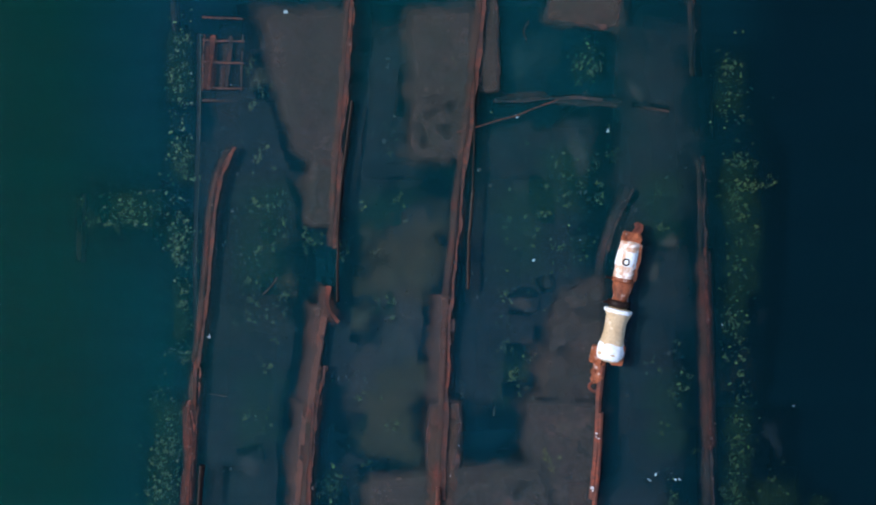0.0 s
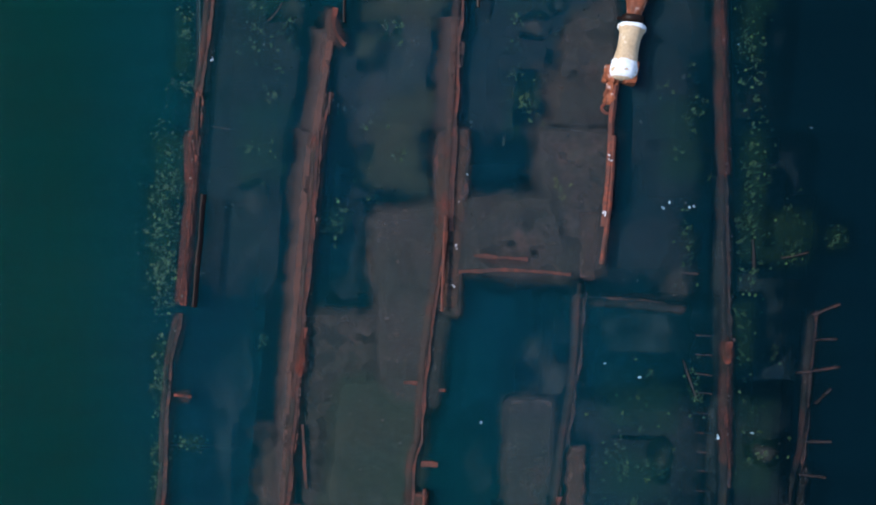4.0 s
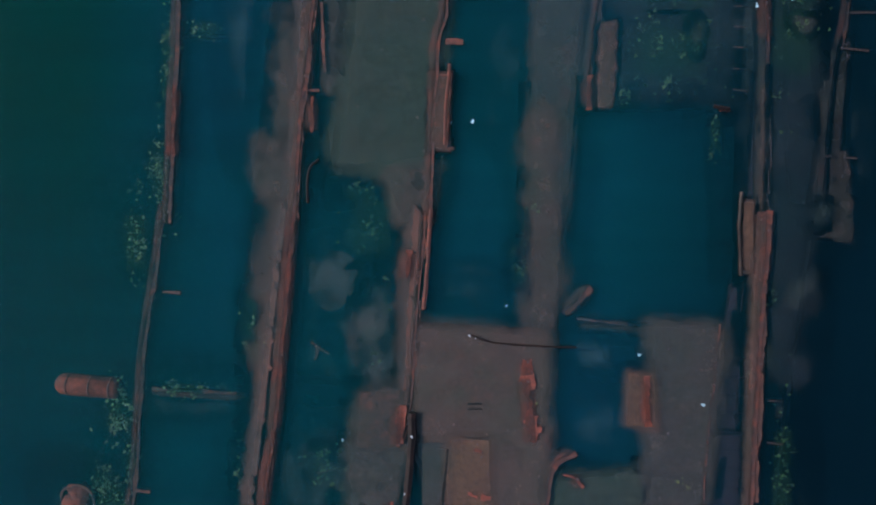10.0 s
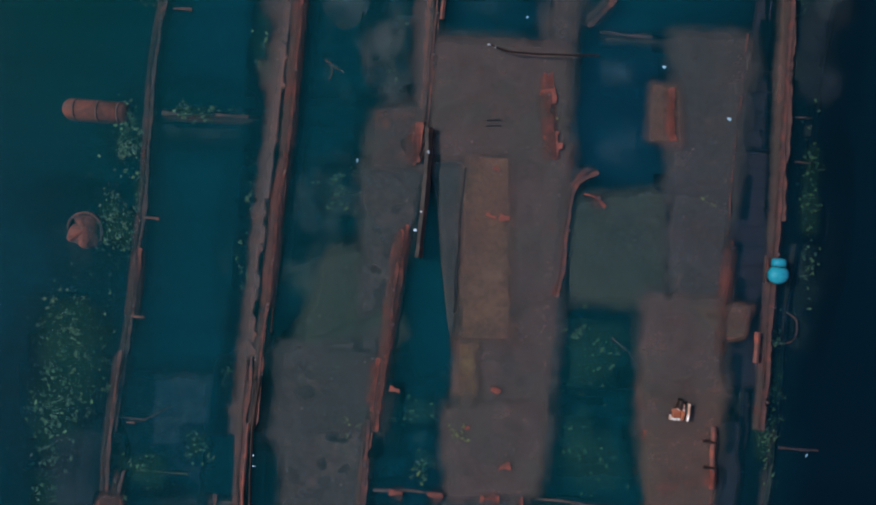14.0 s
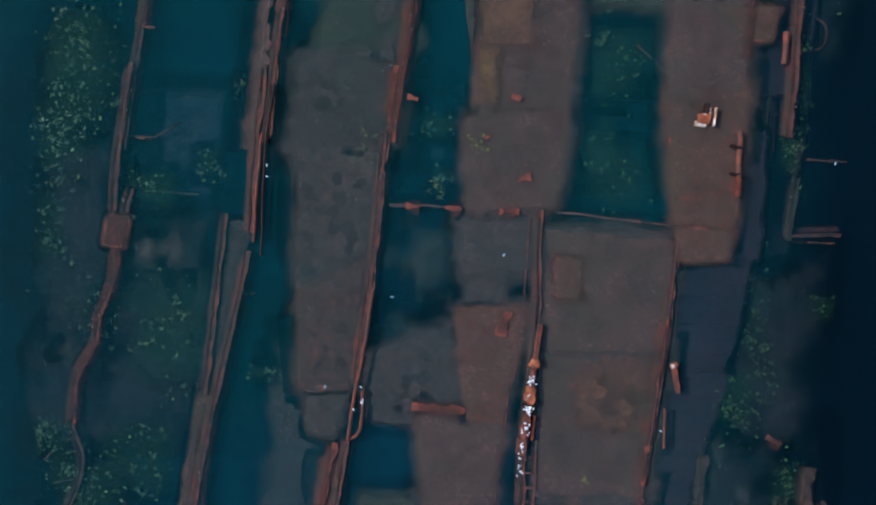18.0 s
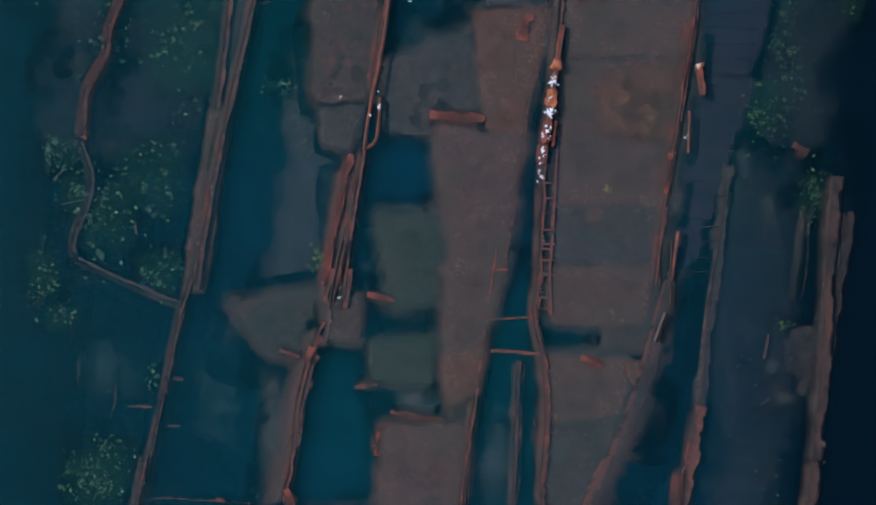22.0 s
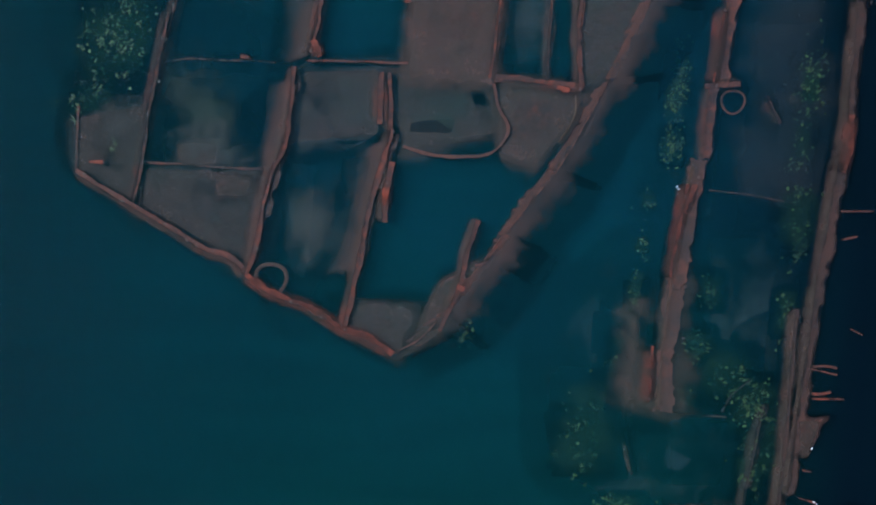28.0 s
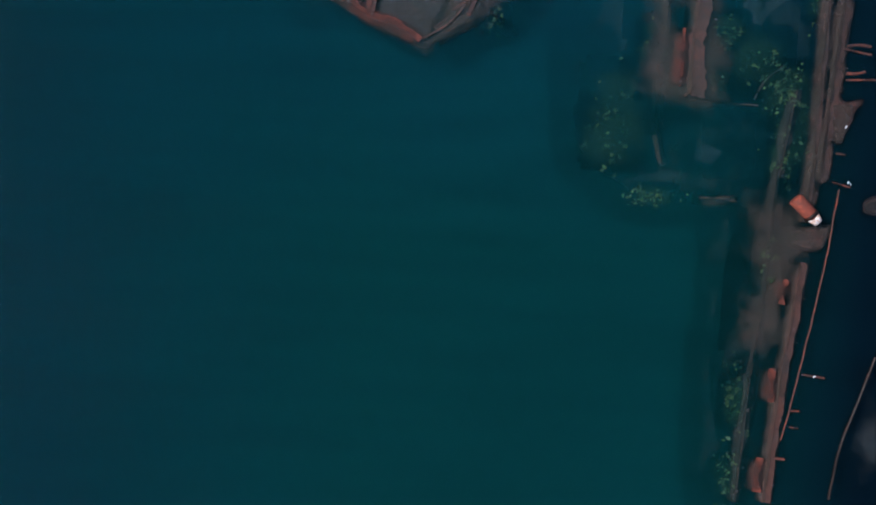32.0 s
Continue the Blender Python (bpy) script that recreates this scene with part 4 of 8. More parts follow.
strip(wreck, "rib", [(5.37, -13.54), (5.74, -13.56)], 0.05, -0.36, rust)
strip(wreck, "rib", [(5.38, -14.03), (5.76, -14.05)], 0.05, -0.36, rust)
strip(wreck, "ladder_rail", [(8.13, -9.02), (8.03, -10.7), (7.95, -12.44), (7.79, -13.14)], 0.14, -0.38, rust)
strip(wreck, "ladder_rail", [(7.79, -12.98), (7.67, -14.34), (7.59, -17.02)], 0.14, -0.38, rust)
strip(wreck, "rib", [(8.02, -9.1), (8.66, -8.86)], 0.09, -0.34, rust)
strip(wreck, "rib", [(8.04, -9.74), (8.62, -9.7)], 0.09, -0.34, rust)
strip(wreck, "rib", [(7.68, -10.57), (8.71, -10.38)], 0.09, -0.34, rust)
strip(wreck, "rib", [(8.16, -11.3), (8.53, -10.93)], 0.09, -0.34, rust)
strip(wreck, "rib", [(7.99, -12.24), (8.58, -12.23)], 0.09, -0.34, rust)
strip(wreck, "rib", [(7.82, -13.05), (8.47, -13.14)], 0.09, -0.34, rust)
strip(wreck, "rib", [(7.57, -15.57), (8.33, -15.65)], 0.09, -0.34, rust)
bank(7.79, -15, 0.36, 1.97, -0.34, mud_silt)
bar(wreck, "stub", [(4.84, -14.46), (5.2, -14.52)], 0.093, -0.02, dark)
strip(wreck, "rust_scale", [(5.02, -14.52), (5.28, -14.56)], 0.10, -0.12, orange)
strip(wreck, "stub", [(4.86, -8.12), (5.32, -8.16)], 0.10, -0.32, rust)
bank(0.68, -13.53, 0.47, 1.20, -0.4, mud_silt)
weed(-7.99, -6.97, 0.37, 1.33, 110, -0.33, green_weed)
weed(-8.01, -8.34, 0.34, 0.80, 80, -0.33, green_weed)
weed(-8.08, -10.83, 0.16, 1.59, 70, -0.33, green_weed)
weed(-8.2, -13.5, 0.19, 1.33, 50, -0.33, green_weed)
weed(-8.45, -16.07, 0.24, 1.33, 60, -0.33, green_weed)
weed(-7.34, -12.64, 0.53, 0.16, 14, -0.33, green_weed)
weed(-3.61, -6.98, 0.40, 0.40, 22, -0.33, green_weed)
weed(-2.59, -6.44, 0.19, 0.53, 18, -0.33, green_weed)
weed(4.98, -7.66, 0.19, 0.80, 24, -0.33, green_weed)
weed(5.26, -11.12, 0.16, 0.66, 22, -0.33, green_weed)
weed(3.37, -12.91, 0.80, 0.40, 26, -0.33, green_weed)
weed(4.44, -13.03, 0.66, 0.40, 30, -0.33, green_weed)
weed(3.79, -13.86, 1.19, 0.33, 30, -0.33, green_weed)
weed(6.53, -7, 0.32, 1.59, 60, -0.33, green_weed)
weed(6.34, -9.64, 0.34, 1.33, 28, -0.33, green_weed)
weed(6.81, -12.32, 0.53, 1.06, 20, -0.33, green_weed)
weed(7.44, -7.26, 0.53, 0.80, 18, -0.33, green_weed)
weed(8.54, -7.26, 0.21, 0.27, 10, -0.33, green_weed)
weed(5.02, -15.07, 0.07, 0.66, 12, -0.33, green_weed)
weed(2.92, -14.15, 0.24, 0.24, 12, -0.33, green_weed)
weed(-1.57, -6.98, 0.13, 0.16, 6, -0.33, green_weed)
weed(-3.04, -16.51, 0.53, 0.53, 14, -0.33, green_weed)
weed(-5.42, -9.98, 0.11, 0.11, 4, -0.33, green_weed)
weed(1.7, -6.32, 0.16, 0.16, 14, -0.18, yellow_weed)
weed(2.03, -6.23, 0.13, 0.13, 8, -0.18, yellow_weed)
strip(wreck, "stringer", [(-8.29, -16.82), (-8.58, -18.69), (-8.88, -20.45), (-9.03, -22.5), (-9.12, -23.61), (-9.27, -24.73), (-9.49, -26.71), (-9.74, -28.15), (-9.92, -29.52)], 0.16, -0.3, rust)
strip(wreck, "rust_scale", [(-9.21, -24.86), (-9.42, -26.55)], 0.10, -0.22, orange)
strip(wreck, "stub", [(-8.37, -19.06), (-7.92, -19.09)], 0.11, -0.24, rust)
strip(wreck, "stub", [(-9.11, -24.09), (-8.74, -24.11)], 0.11, -0.24, rust)
strip(wreck, "stub", [(-9.44, -26.57), (-9.12, -26.59)], 0.11, -0.24, rust)
strip(wreck, "stub", [(-9.59, -29.21), (-9.37, -29.23)], 0.11, -0.24, rust)
strip(wreck, "cross_beam", [(-8.73, -21.53), (-7.54, -21.57), (-6.28, -21.61)], 0.16, -0.38, rust)
strip(wreck, "girder", [(-5.02, -16.87), (-5.32, -19.63), (-5.46, -21.5), (-5.66, -23.4), (-5.91, -25.46), (-6.12, -27.14), (-6.34, -29.33)], 0.25, -0.15, rust, slots=0.2)
strip(wreck, "lip", [(-5.05, -16.89), (-5.48, -22.04), (-5.75, -23.8), (-5.97, -26.28)], 0.09, -0.1, orange)
plate(wreck, "flange_plate", (-5.71, -16.84), (-5.27, -16.84), (-6.03, -23.55), (-6.35, -23.55), -0.17, brown, slope=0.1)
plate(wreck, "flange_plate", (-6.36, -23.56), (-6.04, -23.55), (-6.66, -29.39), (-6.98, -29.4), -0.17, brown, slope=0.1)
bar(wreck, "bar", [(-5.81, -26.24), (-5.85, -26.82)], 0.040, 0.04, dark)
bar(wreck, "bar", [(-6.11, -27.91), (-6.28, -29.03)], 0.066, 0.04, dark)
bank(-4.31, -18.56, 0.71, 0.81, -0.34, mud_silt)
plate(wreck, "deck_plate", (-3.36, -21.49), (-2.12, -21.32), (-2.24, -22.79), (-3.43, -22.76), -0.2, rust, holes=0.05)
plate(wreck, "deck_plate", (-3.59, -22.82), (-2.37, -22.8), (-2.85, -25.67), (-3.69, -26.38), -0.202, silt, holes=0.06)
plate(wreck, "deck_plate", (-4.57, -25.03), (-3.71, -24.9), (-3, -26.79), (-5.02, -27.13), -0.227, olive)
plate(wreck, "deck_plate", (-5.5, -27.31), (-3.03, -26.51), (-3.25, -29.25), (-5.91, -29.34), -0.221, silt, holes=0.06)
bank(-5.16, -24.54, 0.50, 0.53, -0.32, mud_silt)
bank(-3.09, -20.11, 0.53, 1.40, -0.28, mud_olive)
strip(wreck, "girder", [(-1.85, -16.87), (-1.97, -18.69), (-2.08, -20.39), (-2.18, -21.72), (-2.37, -22.66)], 0.23, -0.14, rust, slots=0.25)
plate(wreck, "flange_plate", (-2.51, -16.85), (-2.03, -16.85), (-2.26, -21.45), (-2.66, -21.46), -0.145, brown, slope=0.1)
strip(wreck, "rust_scale", [(-2.22, -17.92), (-2.29, -18.63)], 0.14, -0.1, orange)
strip(wreck, "rust_scale", [(-2.38, -21.72), (-2.42, -22.66)], 0.14, -0.1, orange)
strip(wreck, "rust_scale", [(-2.69, -24.28), (-2.79, -24.96)], 0.14, -0.1, orange)
bar(wreck, "rail", [(-1.73, -16.92), (-1.79, -18.2), (-1.88, -19.34)], 0.106, 0.02, rust)
bar(wreck, "rail", [(-2.13, -21.86), (-2.15, -22.91), (-2.25, -24.12), (-2.33, -24.93)], 0.199, 0.05, dark)
strip(wreck, "girder", [(-2.62, -24.15), (-2.82, -25.65), (-3.12, -27.6), (-3.32, -29.21)], 0.18, -0.14, orange, slots=0.2)
plate(wreck, "deck_plate", (-1.98, -19.89), (1.03, -19.99), (0.93, -22.47), (-2, -22.41), -0.16, silt)
strip(wreck, "coaming", [(0.65, -20.52), (0.77, -22.36)], 0.27, -0.13, orange)
bar(wreck, "slot_bar", [(-0.78, -21.65), (-0.44, -21.64)], 0.053, -0.13, dark)
bar(wreck, "slot_bar", [(-0.78, -21.78), (-0.43, -21.77)], 0.053, -0.13, dark)
bar(wreck, "bent_pipe", [(-0.74, -19.93), (-0.26, -20.08), (0.72, -20.15), (1.78, -20.18)], 0.045, 0.06, dark)
plate(wreck, "deck_plate", (-1.22, -22.48), (-0.18, -22.46), (-0.08, -26.89), (-1.33, -26.93), -0.13, tan, rag=0.3)
plate(wreck, "deck_plate", (-1.35, -26.95), (-0.89, -26.94), (-0.88, -28.23), (-1.39, -28.24), -0.12, yellow, rag=0.4)
plate(wreck, "deck_plate", (-0.15, -22.51), (1.06, -22.31), (0.83, -25.77), (-0.08, -25.89), -0.16, silt)
plate(wreck, "deck_plate", (-0.84, -27.01), (0.81, -25.86), (0.73, -29.08), (-1.4, -29.16), -0.17, silt)
strip(wreck, "rust_scale", [(-0.42, -23.93), (-0.18, -23.98)], 0.15, -0.1, orange)
strip(wreck, "rust_scale", [(-0.64, -22.76), (-0.4, -22.81)], 0.15, -0.1, orange)
strip(wreck, "rust_scale", [(-2.99, -28.16), (-2.74, -28.21)], 0.15, -0.1, orange)
strip(wreck, "rust_scale", [(-0.53, -28.08), (-0.29, -28.13)], 0.15, -0.1, orange)
strip(wreck, "rust_scale", [(-0.75, -23.9), (-0.51, -23.95)], 0.15, -0.1, orange)
strip(wreck, "stub", [(2.19, -18.79), (1.86, -19.1), (1.53, -19.45)], 0.25, -0.26, rust)
strip(wreck, "cross_beam", [(1.82, -19.57), (3.1, -19.66), (4.86, -19.75)], 0.23, -0.3, rust, slots=0.28)
plate(wreck, "hold_plate", (0.78, -16.82), (1.3, -16.82), (1.21, -21.4), (0.87, -21.4), -0.277, brown)
strip(wreck, "girder", [(1.87, -22.8), (1.37, -23.13), (1.2, -23.93), (1.13, -25.01), (0.97, -25.8)], 0.25, -0.16, rust, slots=0.1)
strip(wreck, "bent_strip", [(1.55, -23.34), (1.82, -23.41), (2.05, -23.67)], 0.08, -0.16, orange)
plate(wreck, "deck_plate", (1.44, -23.53), (3.74, -23.38), (3.72, -25.8), (1.3, -25.73), -0.233, olive)
plate(wreck, "hatch_plate", (3.05, -20.79), (3.67, -20.79), (3.74, -22.1), (3.05, -22.08), -0.11, tan, rag=0.2)
strip(wreck, "hatch_edge", [(3.48, -20.86), (3.54, -22.08)], 0.16, -0.07, orange)
plate(wreck, "deck_plate", (3.67, -19.74), (5.18, -19.81), (4.95, -23.32), (3.73, -23.35), -0.2, silt)
plate(wreck, "deck_plate", (3.73, -23.4), (4.84, -23.38), (4.8, -25.73), (3.76, -25.76), -0.19, silt)
plate(wreck, "deck_plate", (3.23, -25.88), (4.8, -25.83), (4.68, -28.92), (3.17, -28.98), -0.16, silt)
plate(wreck, "deck_plate", (4.33, -26.01), (5.4, -25.98), (5.38, -26.58), (4.88, -26.6), -0.15, rust)
strip(wreck, "cross_beam", [(0.9, -27.98), (3.31, -28.07)], 0.09, -0.44, rust)
strip(wreck, "cross_beam", [(1.17, -25.79), (3.19, -25.83)], 0.10, -0.34, rust)
bank(2.43, -20.42, 0.80, 0.57, -0.4, mud_silt)
strip(wreck, "lip", [(5.07, -24.38), (4.96, -25.45), (4.87, -27.07)], 0.07, -0.13, orange)
strip(wreck, "girder", [(6.24, -16.87), (6.13, -20.43), (6.08, -22.51), (6.04, -24.62), (5.98, -26.23), (5.89, -28.88)], 0.30, -0.14, rust, slots=0.1)
# dark plate added in the open gap beside the girder, to darken it
plate(wreck, "flange_plate", (5.5, -18.7), (5.8, -18.6), (5.67, -22.26), (5.28, -22.26), -0.4, purple)
bar(wreck, "bent_pipe", [(5.53, -16.45), (5.49, -17.13), (5.53, -17.76), (5.57, -18.41)], 0.08, 0.02, dark)
plate(wreck, "plank", (5.61, -16.68), (5.85, -16.68), (5.88, -18.32), (5.63, -18.32), -0.1, tan, rag=0.2)
bar(wreck, "bar", [(5.74, -24.7), (5.75, -25.34)], 0.040, 0.05, dark)
bar(wreck, "rail", [(5.67, -26.51), (5.64, -27.23)], 0.119, 0.04, rust)
strip(wreck, "girder", [(7.41, -16.79), (7.14, -19.61), (6.88, -22.24), (6.71, -24.38), (6.52, -26), (6.39, -28.96)], 0.16, -0.45, olive)
bank(7.58, -16.95, 0.35, 0.44, -0.3, mud_silt)
strip(wreck, "bent_strip", [(6.46, -26.07), (6.69, -26.27), (6.68, -26.68), (6.49, -26.82)], 0.08, -0.4, rust)
strip(wreck, "rib", [(5.04, -20.41), (6, -20.44)], 0.04, -0.3, purple)
strip(wreck, "rib", [(5.06, -20.86), (6.01, -20.89)], 0.04, -0.3, purple)
strip(wreck, "rib", [(5.08, -21.31), (6.03, -21.34)], 0.04, -0.3, purple)
strip(wreck, "rib", [(5.1, -21.76), (6.05, -21.79)], 0.04, -0.3, purple)
strip(wreck, "rib", [(5.11, -22.22), (6.07, -22.24)], 0.04, -0.3, purple)
strip(wreck, "rib", [(5.13, -22.67), (6.09, -22.69)], 0.04, -0.3, purple)
strip(wreck, "rib", [(5.15, -23.13), (6.11, -23.15)], 0.04, -0.3, purple)
strip(wreck, "rib", [(5.17, -23.58), (6.13, -23.61)], 0.04, -0.3, purple)
strip(wreck, "rib", [(5.19, -24.04), (6.15, -24.06)], 0.04, -0.3, purple)
strip(wreck, "rib", [(5.21, -24.5), (6.17, -24.52)], 0.04, -0.3, purple)
strip(wreck, "rib", [(5.22, -24.97), (6.19, -24.98)], 0.04, -0.3, purple)
strip(wreck, "rib", [(5.24, -25.43), (6.21, -25.45)], 0.04, -0.3, purple)
strip(wreck, "rib", [(5.26, -25.9), (6.23, -25.91)], 0.04, -0.3, purple)
strip(wreck, "stub", [(6.45, -21.45), (6.84, -21.47)], 0.10, -0.38, rust)
strip(wreck, "stub", [(6.5, -22.51), (6.89, -22.53)], 0.10, -0.38, rust)
weed(-9.1, -17.88, 0.27, 1.19, 50, -0.33, green_weed)
weed(-9.56, -22.1, 0.34, 0.66, 80, -0.33, green_weed)
weed(-10.01, -24.19, 0.34, 0.80, 50, -0.33, green_weed)
weed(-9.73, -24.47, 0.27, 0.53, 25, -0.33, green_weed)
weed(-10.99, -27.77, 0.93, 1.59, 120, -0.33, green_weed)
weed(-9.29, -23.48, 0.13, 0.80, 24, -0.33, green_weed)
weed(-6.47, -23.43, 0.16, 0.80, 40, -0.33, green_weed)
weed(-6.68, -25.24, 0.13, 0.80, 24, -0.33, green_weed)
weed(-6.13, -20.15, 0.16, 0.40, 14, -0.33, green_weed)
weed(-7.04, -27.93, 0.16, 0.40, 12, -0.33, green_weed)
weed(-3.13, -19.98, 0.29, 1.06, 50, -0.33, green_weed)
weed(-4.18, -23.38, 0.53, 0.53, 30, -0.33, green_weed)
weed(-3.71, -22.96, 0.27, 0.40, 22, -0.33, green_weed)
weed(-1.09, -21.03, 0.45, 0.45, 60, -0.33, green_weed)
weed(-7.87, -21.52, 0.80, 0.16, 30, -0.33, green_weed)
weed(2.02, -27.22, 0.80, 0.80, 24, -0.33, green_weed)
weed(6.89, -23.16, 0.19, 2.12, 50, -0.33, green_weed)
weed(6.44, -18.85, 0.13, 0.53, 10, -0.33, green_weed)
weed(0.45, -18.24, 0.27, 0.80, 20, -0.33, green_weed)
weed(-4.71, -27.29, 0.40, 0.80, 22, -0.33, green_weed)
weed(-2.32, -28.76, 0.80, 0.27, 14, -0.33, green_weed)
weed(4.5, -23.48, 0.27, 0.27, 10, -0.33, green_weed)
weed(6.24, -27.64, 0.16, 1.06, 24, -0.33, green_weed)
weed(0.96, -21.65, 0.12, 0.12, 10, -0.12, yellow_weed)
weed(-1.28, -29.06, 0.16, 0.16, 10, -0.12, yellow_weed)
weed(4.39, -23.49, 0.11, 0.11, 6, -0.12, yellow_weed)
strip(wreck, "stringer", [(-9.74, -27.45), (-9.93, -28.78), (-10.08, -29.85), (-10.16, -31.14)], 0.14, -0.28, rust)
strip(wreck, "stringer", [(-9.66, -30.43), (-9.85, -31.2), (-9.93, -31.88)], 0.16, -0.22, rust)
plate(wreck, "bracket", (-10.23, -31.16), (-9.79, -31.15), (-9.89, -31.85), (-10.31, -31.81), -0.2, orange)
strip(wreck, "stringer", [(-10.07, -31.81), (-10.12, -32.73), (-10.45, -33.53), (-10.59, -34.35), (-11.04, -35.13), (-11.15, -36.34)], 0.16, -0.22, orange, slots=0.05)
strip(wreck, "stringer", [(-11.21, -36.37), (-10.95, -37.17), (-11.03, -37.88), (-11.41, -38.82), (-11.35, -39.39)], 0.13, -0.32, rust)
strip(wreck, "girder", [(-6.4, -27.45), (-6.61, -29.68), (-6.69, -31.46)], 0.20, -0.14, rust, slots=0.3)
bar(wreck, "rail", [(-6.21, -28.02), (-6.34, -29.83), (-6.38, -32)], 0.066, 0.03, dark)
bar(wreck, "rail", [(-6.41, -29.06), (-6.52, -30.36), (-6.58, -31.67)], 0.066, 0.03, rust)
strip(wreck, "stringer", [(-6.75, -31.9), (-7.08, -33.56), (-7.39, -34.93), (-7.73, -36.59), (-8.04, -38.41), (-8.22, -39.89)], 0.13, -0.18, rust)
strip(wreck, "stringer", [(-7.34, -31), (-7.59, -33.3), (-7.79, -35.23), (-8.09, -37.46), (-8.43, -39.95)], 0.15, -0.28, rust)
plate(wreck, "hold_plate", (-7.34, -31.27), (-6.85, -31.26), (-7.52, -35.49), (-7.98, -35.51), -0.33, brown)
plate(wreck, "hold_plate", (-7.98, -35.51), (-7.56, -35.49), (-8.16, -39.93), (-8.59, -39.95), -0.277, brown)
bank(-8.95, -32.63, 0.88, 0.77, -0.4, mud_silt)
strip(wreck, "cross_beam", [(-9.47, -30.49), (-8.08, -30.54)], 0.11, -0.4, olive)
strip(wreck, "stub", [(-7.82, -34.41), (-7.2, -34.36)], 0.10, -0.32, rust)
strip(wreck, "stub", [(-6.94, -32.98), (-6.61, -32.92)], 0.10, -0.32, rust)
plate(wreck, "deck_plate", (-5.54, -27.42), (-3.52, -27.39), (-3.89, -31.98), (-5.52, -32.7), -0.215, silt, holes=0.04)
plate(wreck, "deck_plate", (-5.51, -32.9), (-4, -32.05), (-4.24, -35.09), (-5.41, -35.16), -0.2, rust, holes=0.03)
plate(wreck, "deck_plate", (-5.21, -35.21), (-4.3, -35.15), (-4.63, -36.34), (-5.21, -36.23), -0.252, silt)
bank(-5.09, -37.72, 0.37, 1.70, -0.3, mud_silt)
strip(wreck, "girder", [(-3.45, -28.96), (-3.55, -30), (-3.73, -32.38), (-3.94, -33.86), (-4.06, -35.07)], 0.32, -0.15, rust, slots=0.25)
strip(wreck, "girder", [(-3.28, -27.41), (-3.4, -28.7)], 0.18, -0.14, orange)
bar(wreck, "bent_rod", [(-3.67, -32.71), (-3.75, -33.31), (-3.89, -34.37), (-4.07, -35.31), (-4.21, -36.42)], 0.080, 0.06, rust)
bar(wreck, "bracket", [(-4.23, -36.41), (-3.94, -36.15), (-3.86, -35.18)], 0.080, 0, rust)
strip(wreck, "stringer", [(-4.55, -36.51), (-4.87, -38.24), (-5.11, -39.71)], 0.16, -0.12, orange, slots=0.1)
strip(wreck, "stringer", [(-4.2, -36.3), (-4.43, -37.95), (-4.64, -39.69)], 0.15, -0.12, rust, slots=0.1)
plate(wreck, "flange_plate", (-4.48, -36.6), (-4.3, -36.59), (-4.69, -39.73), (-4.92, -39.74), -0.202, rust)
strip(wreck, "cross_beam", [(-3.36, -30.68), (-1.64, -30.72), (0.02, -30.82)], 0.1, -0.18, brown)
strip(wreck, "rust_scale", [(-2.96, -30.69), (-2.6, -30.7)], 0.15, -0.09, orange)
strip(wreck, "rust_scale", [(-2.02, -30.72), (-1.63, -30.72)], 0.15, -0.09, orange)
strip(wreck, "rust_scale", [(-0.73, -30.76), (-0.27, -30.76)], 0.15, -0.09, orange)
strip(wreck, "cross_beam", [(0.64, -30.74), (2.33, -30.91), (4.77, -31.04)], 0.09, -0.18, brown)
plate(wreck, "deck_plate", (-1.49, -28.66), (0.64, -28.49), (0.54, -30.59), (-1.45, -30.69), -0.16, silt)
strip(wreck, "rust_scale", [(-0.32, -30.02), (-0.01, -29.96)], 0.23, -0.11, orange)
strip(wreck, "rust_scale", [(-1.14, -29.03), (-0.98, -29.08)], 0.16, -0.11, orange)
bank(-2.56, -32.28, 1.02, 1.19, -0.34, mud_olive)
plate(wreck, "deck_plate", (-1.54, -31.02), (0.24, -30.85), (0.08, -32.17), (-1.45, -32.21), -0.2, silt)
plate(wreck, "deck_plate", (-1.45, -32.26), (-0.58, -32.21), (-0.6, -33.11), (-1.37, -33.08), -0.215, silt)
plate(wreck, "deck_plate", (-1.6, -33.19), (-0.1, -33.1), (-0.58, -36.03), (-1.24, -36.05), -0.17, rust)
strip(wreck, "rust_scale", [(-0.47, -33.15), (-0.58, -33.75)], 0.25, -0.13, orange)
plate(wreck, "deck_plate", (-3.95, -34.4), (-1.49, -33.41), (-1.24, -36.06), (-3.57, -35.88), -0.215, silt, holes=0.03)
strip(wreck, "beam", [(-2.69, -35.53), (-1.39, -35.59)], 0.23, -0.12, orange)
plate(wreck, "deck_plate", (-2.43, -35.9), (-0.58, -36.03), (-0.76, -37.66), (-2.27, -37.73), -0.16, silt)
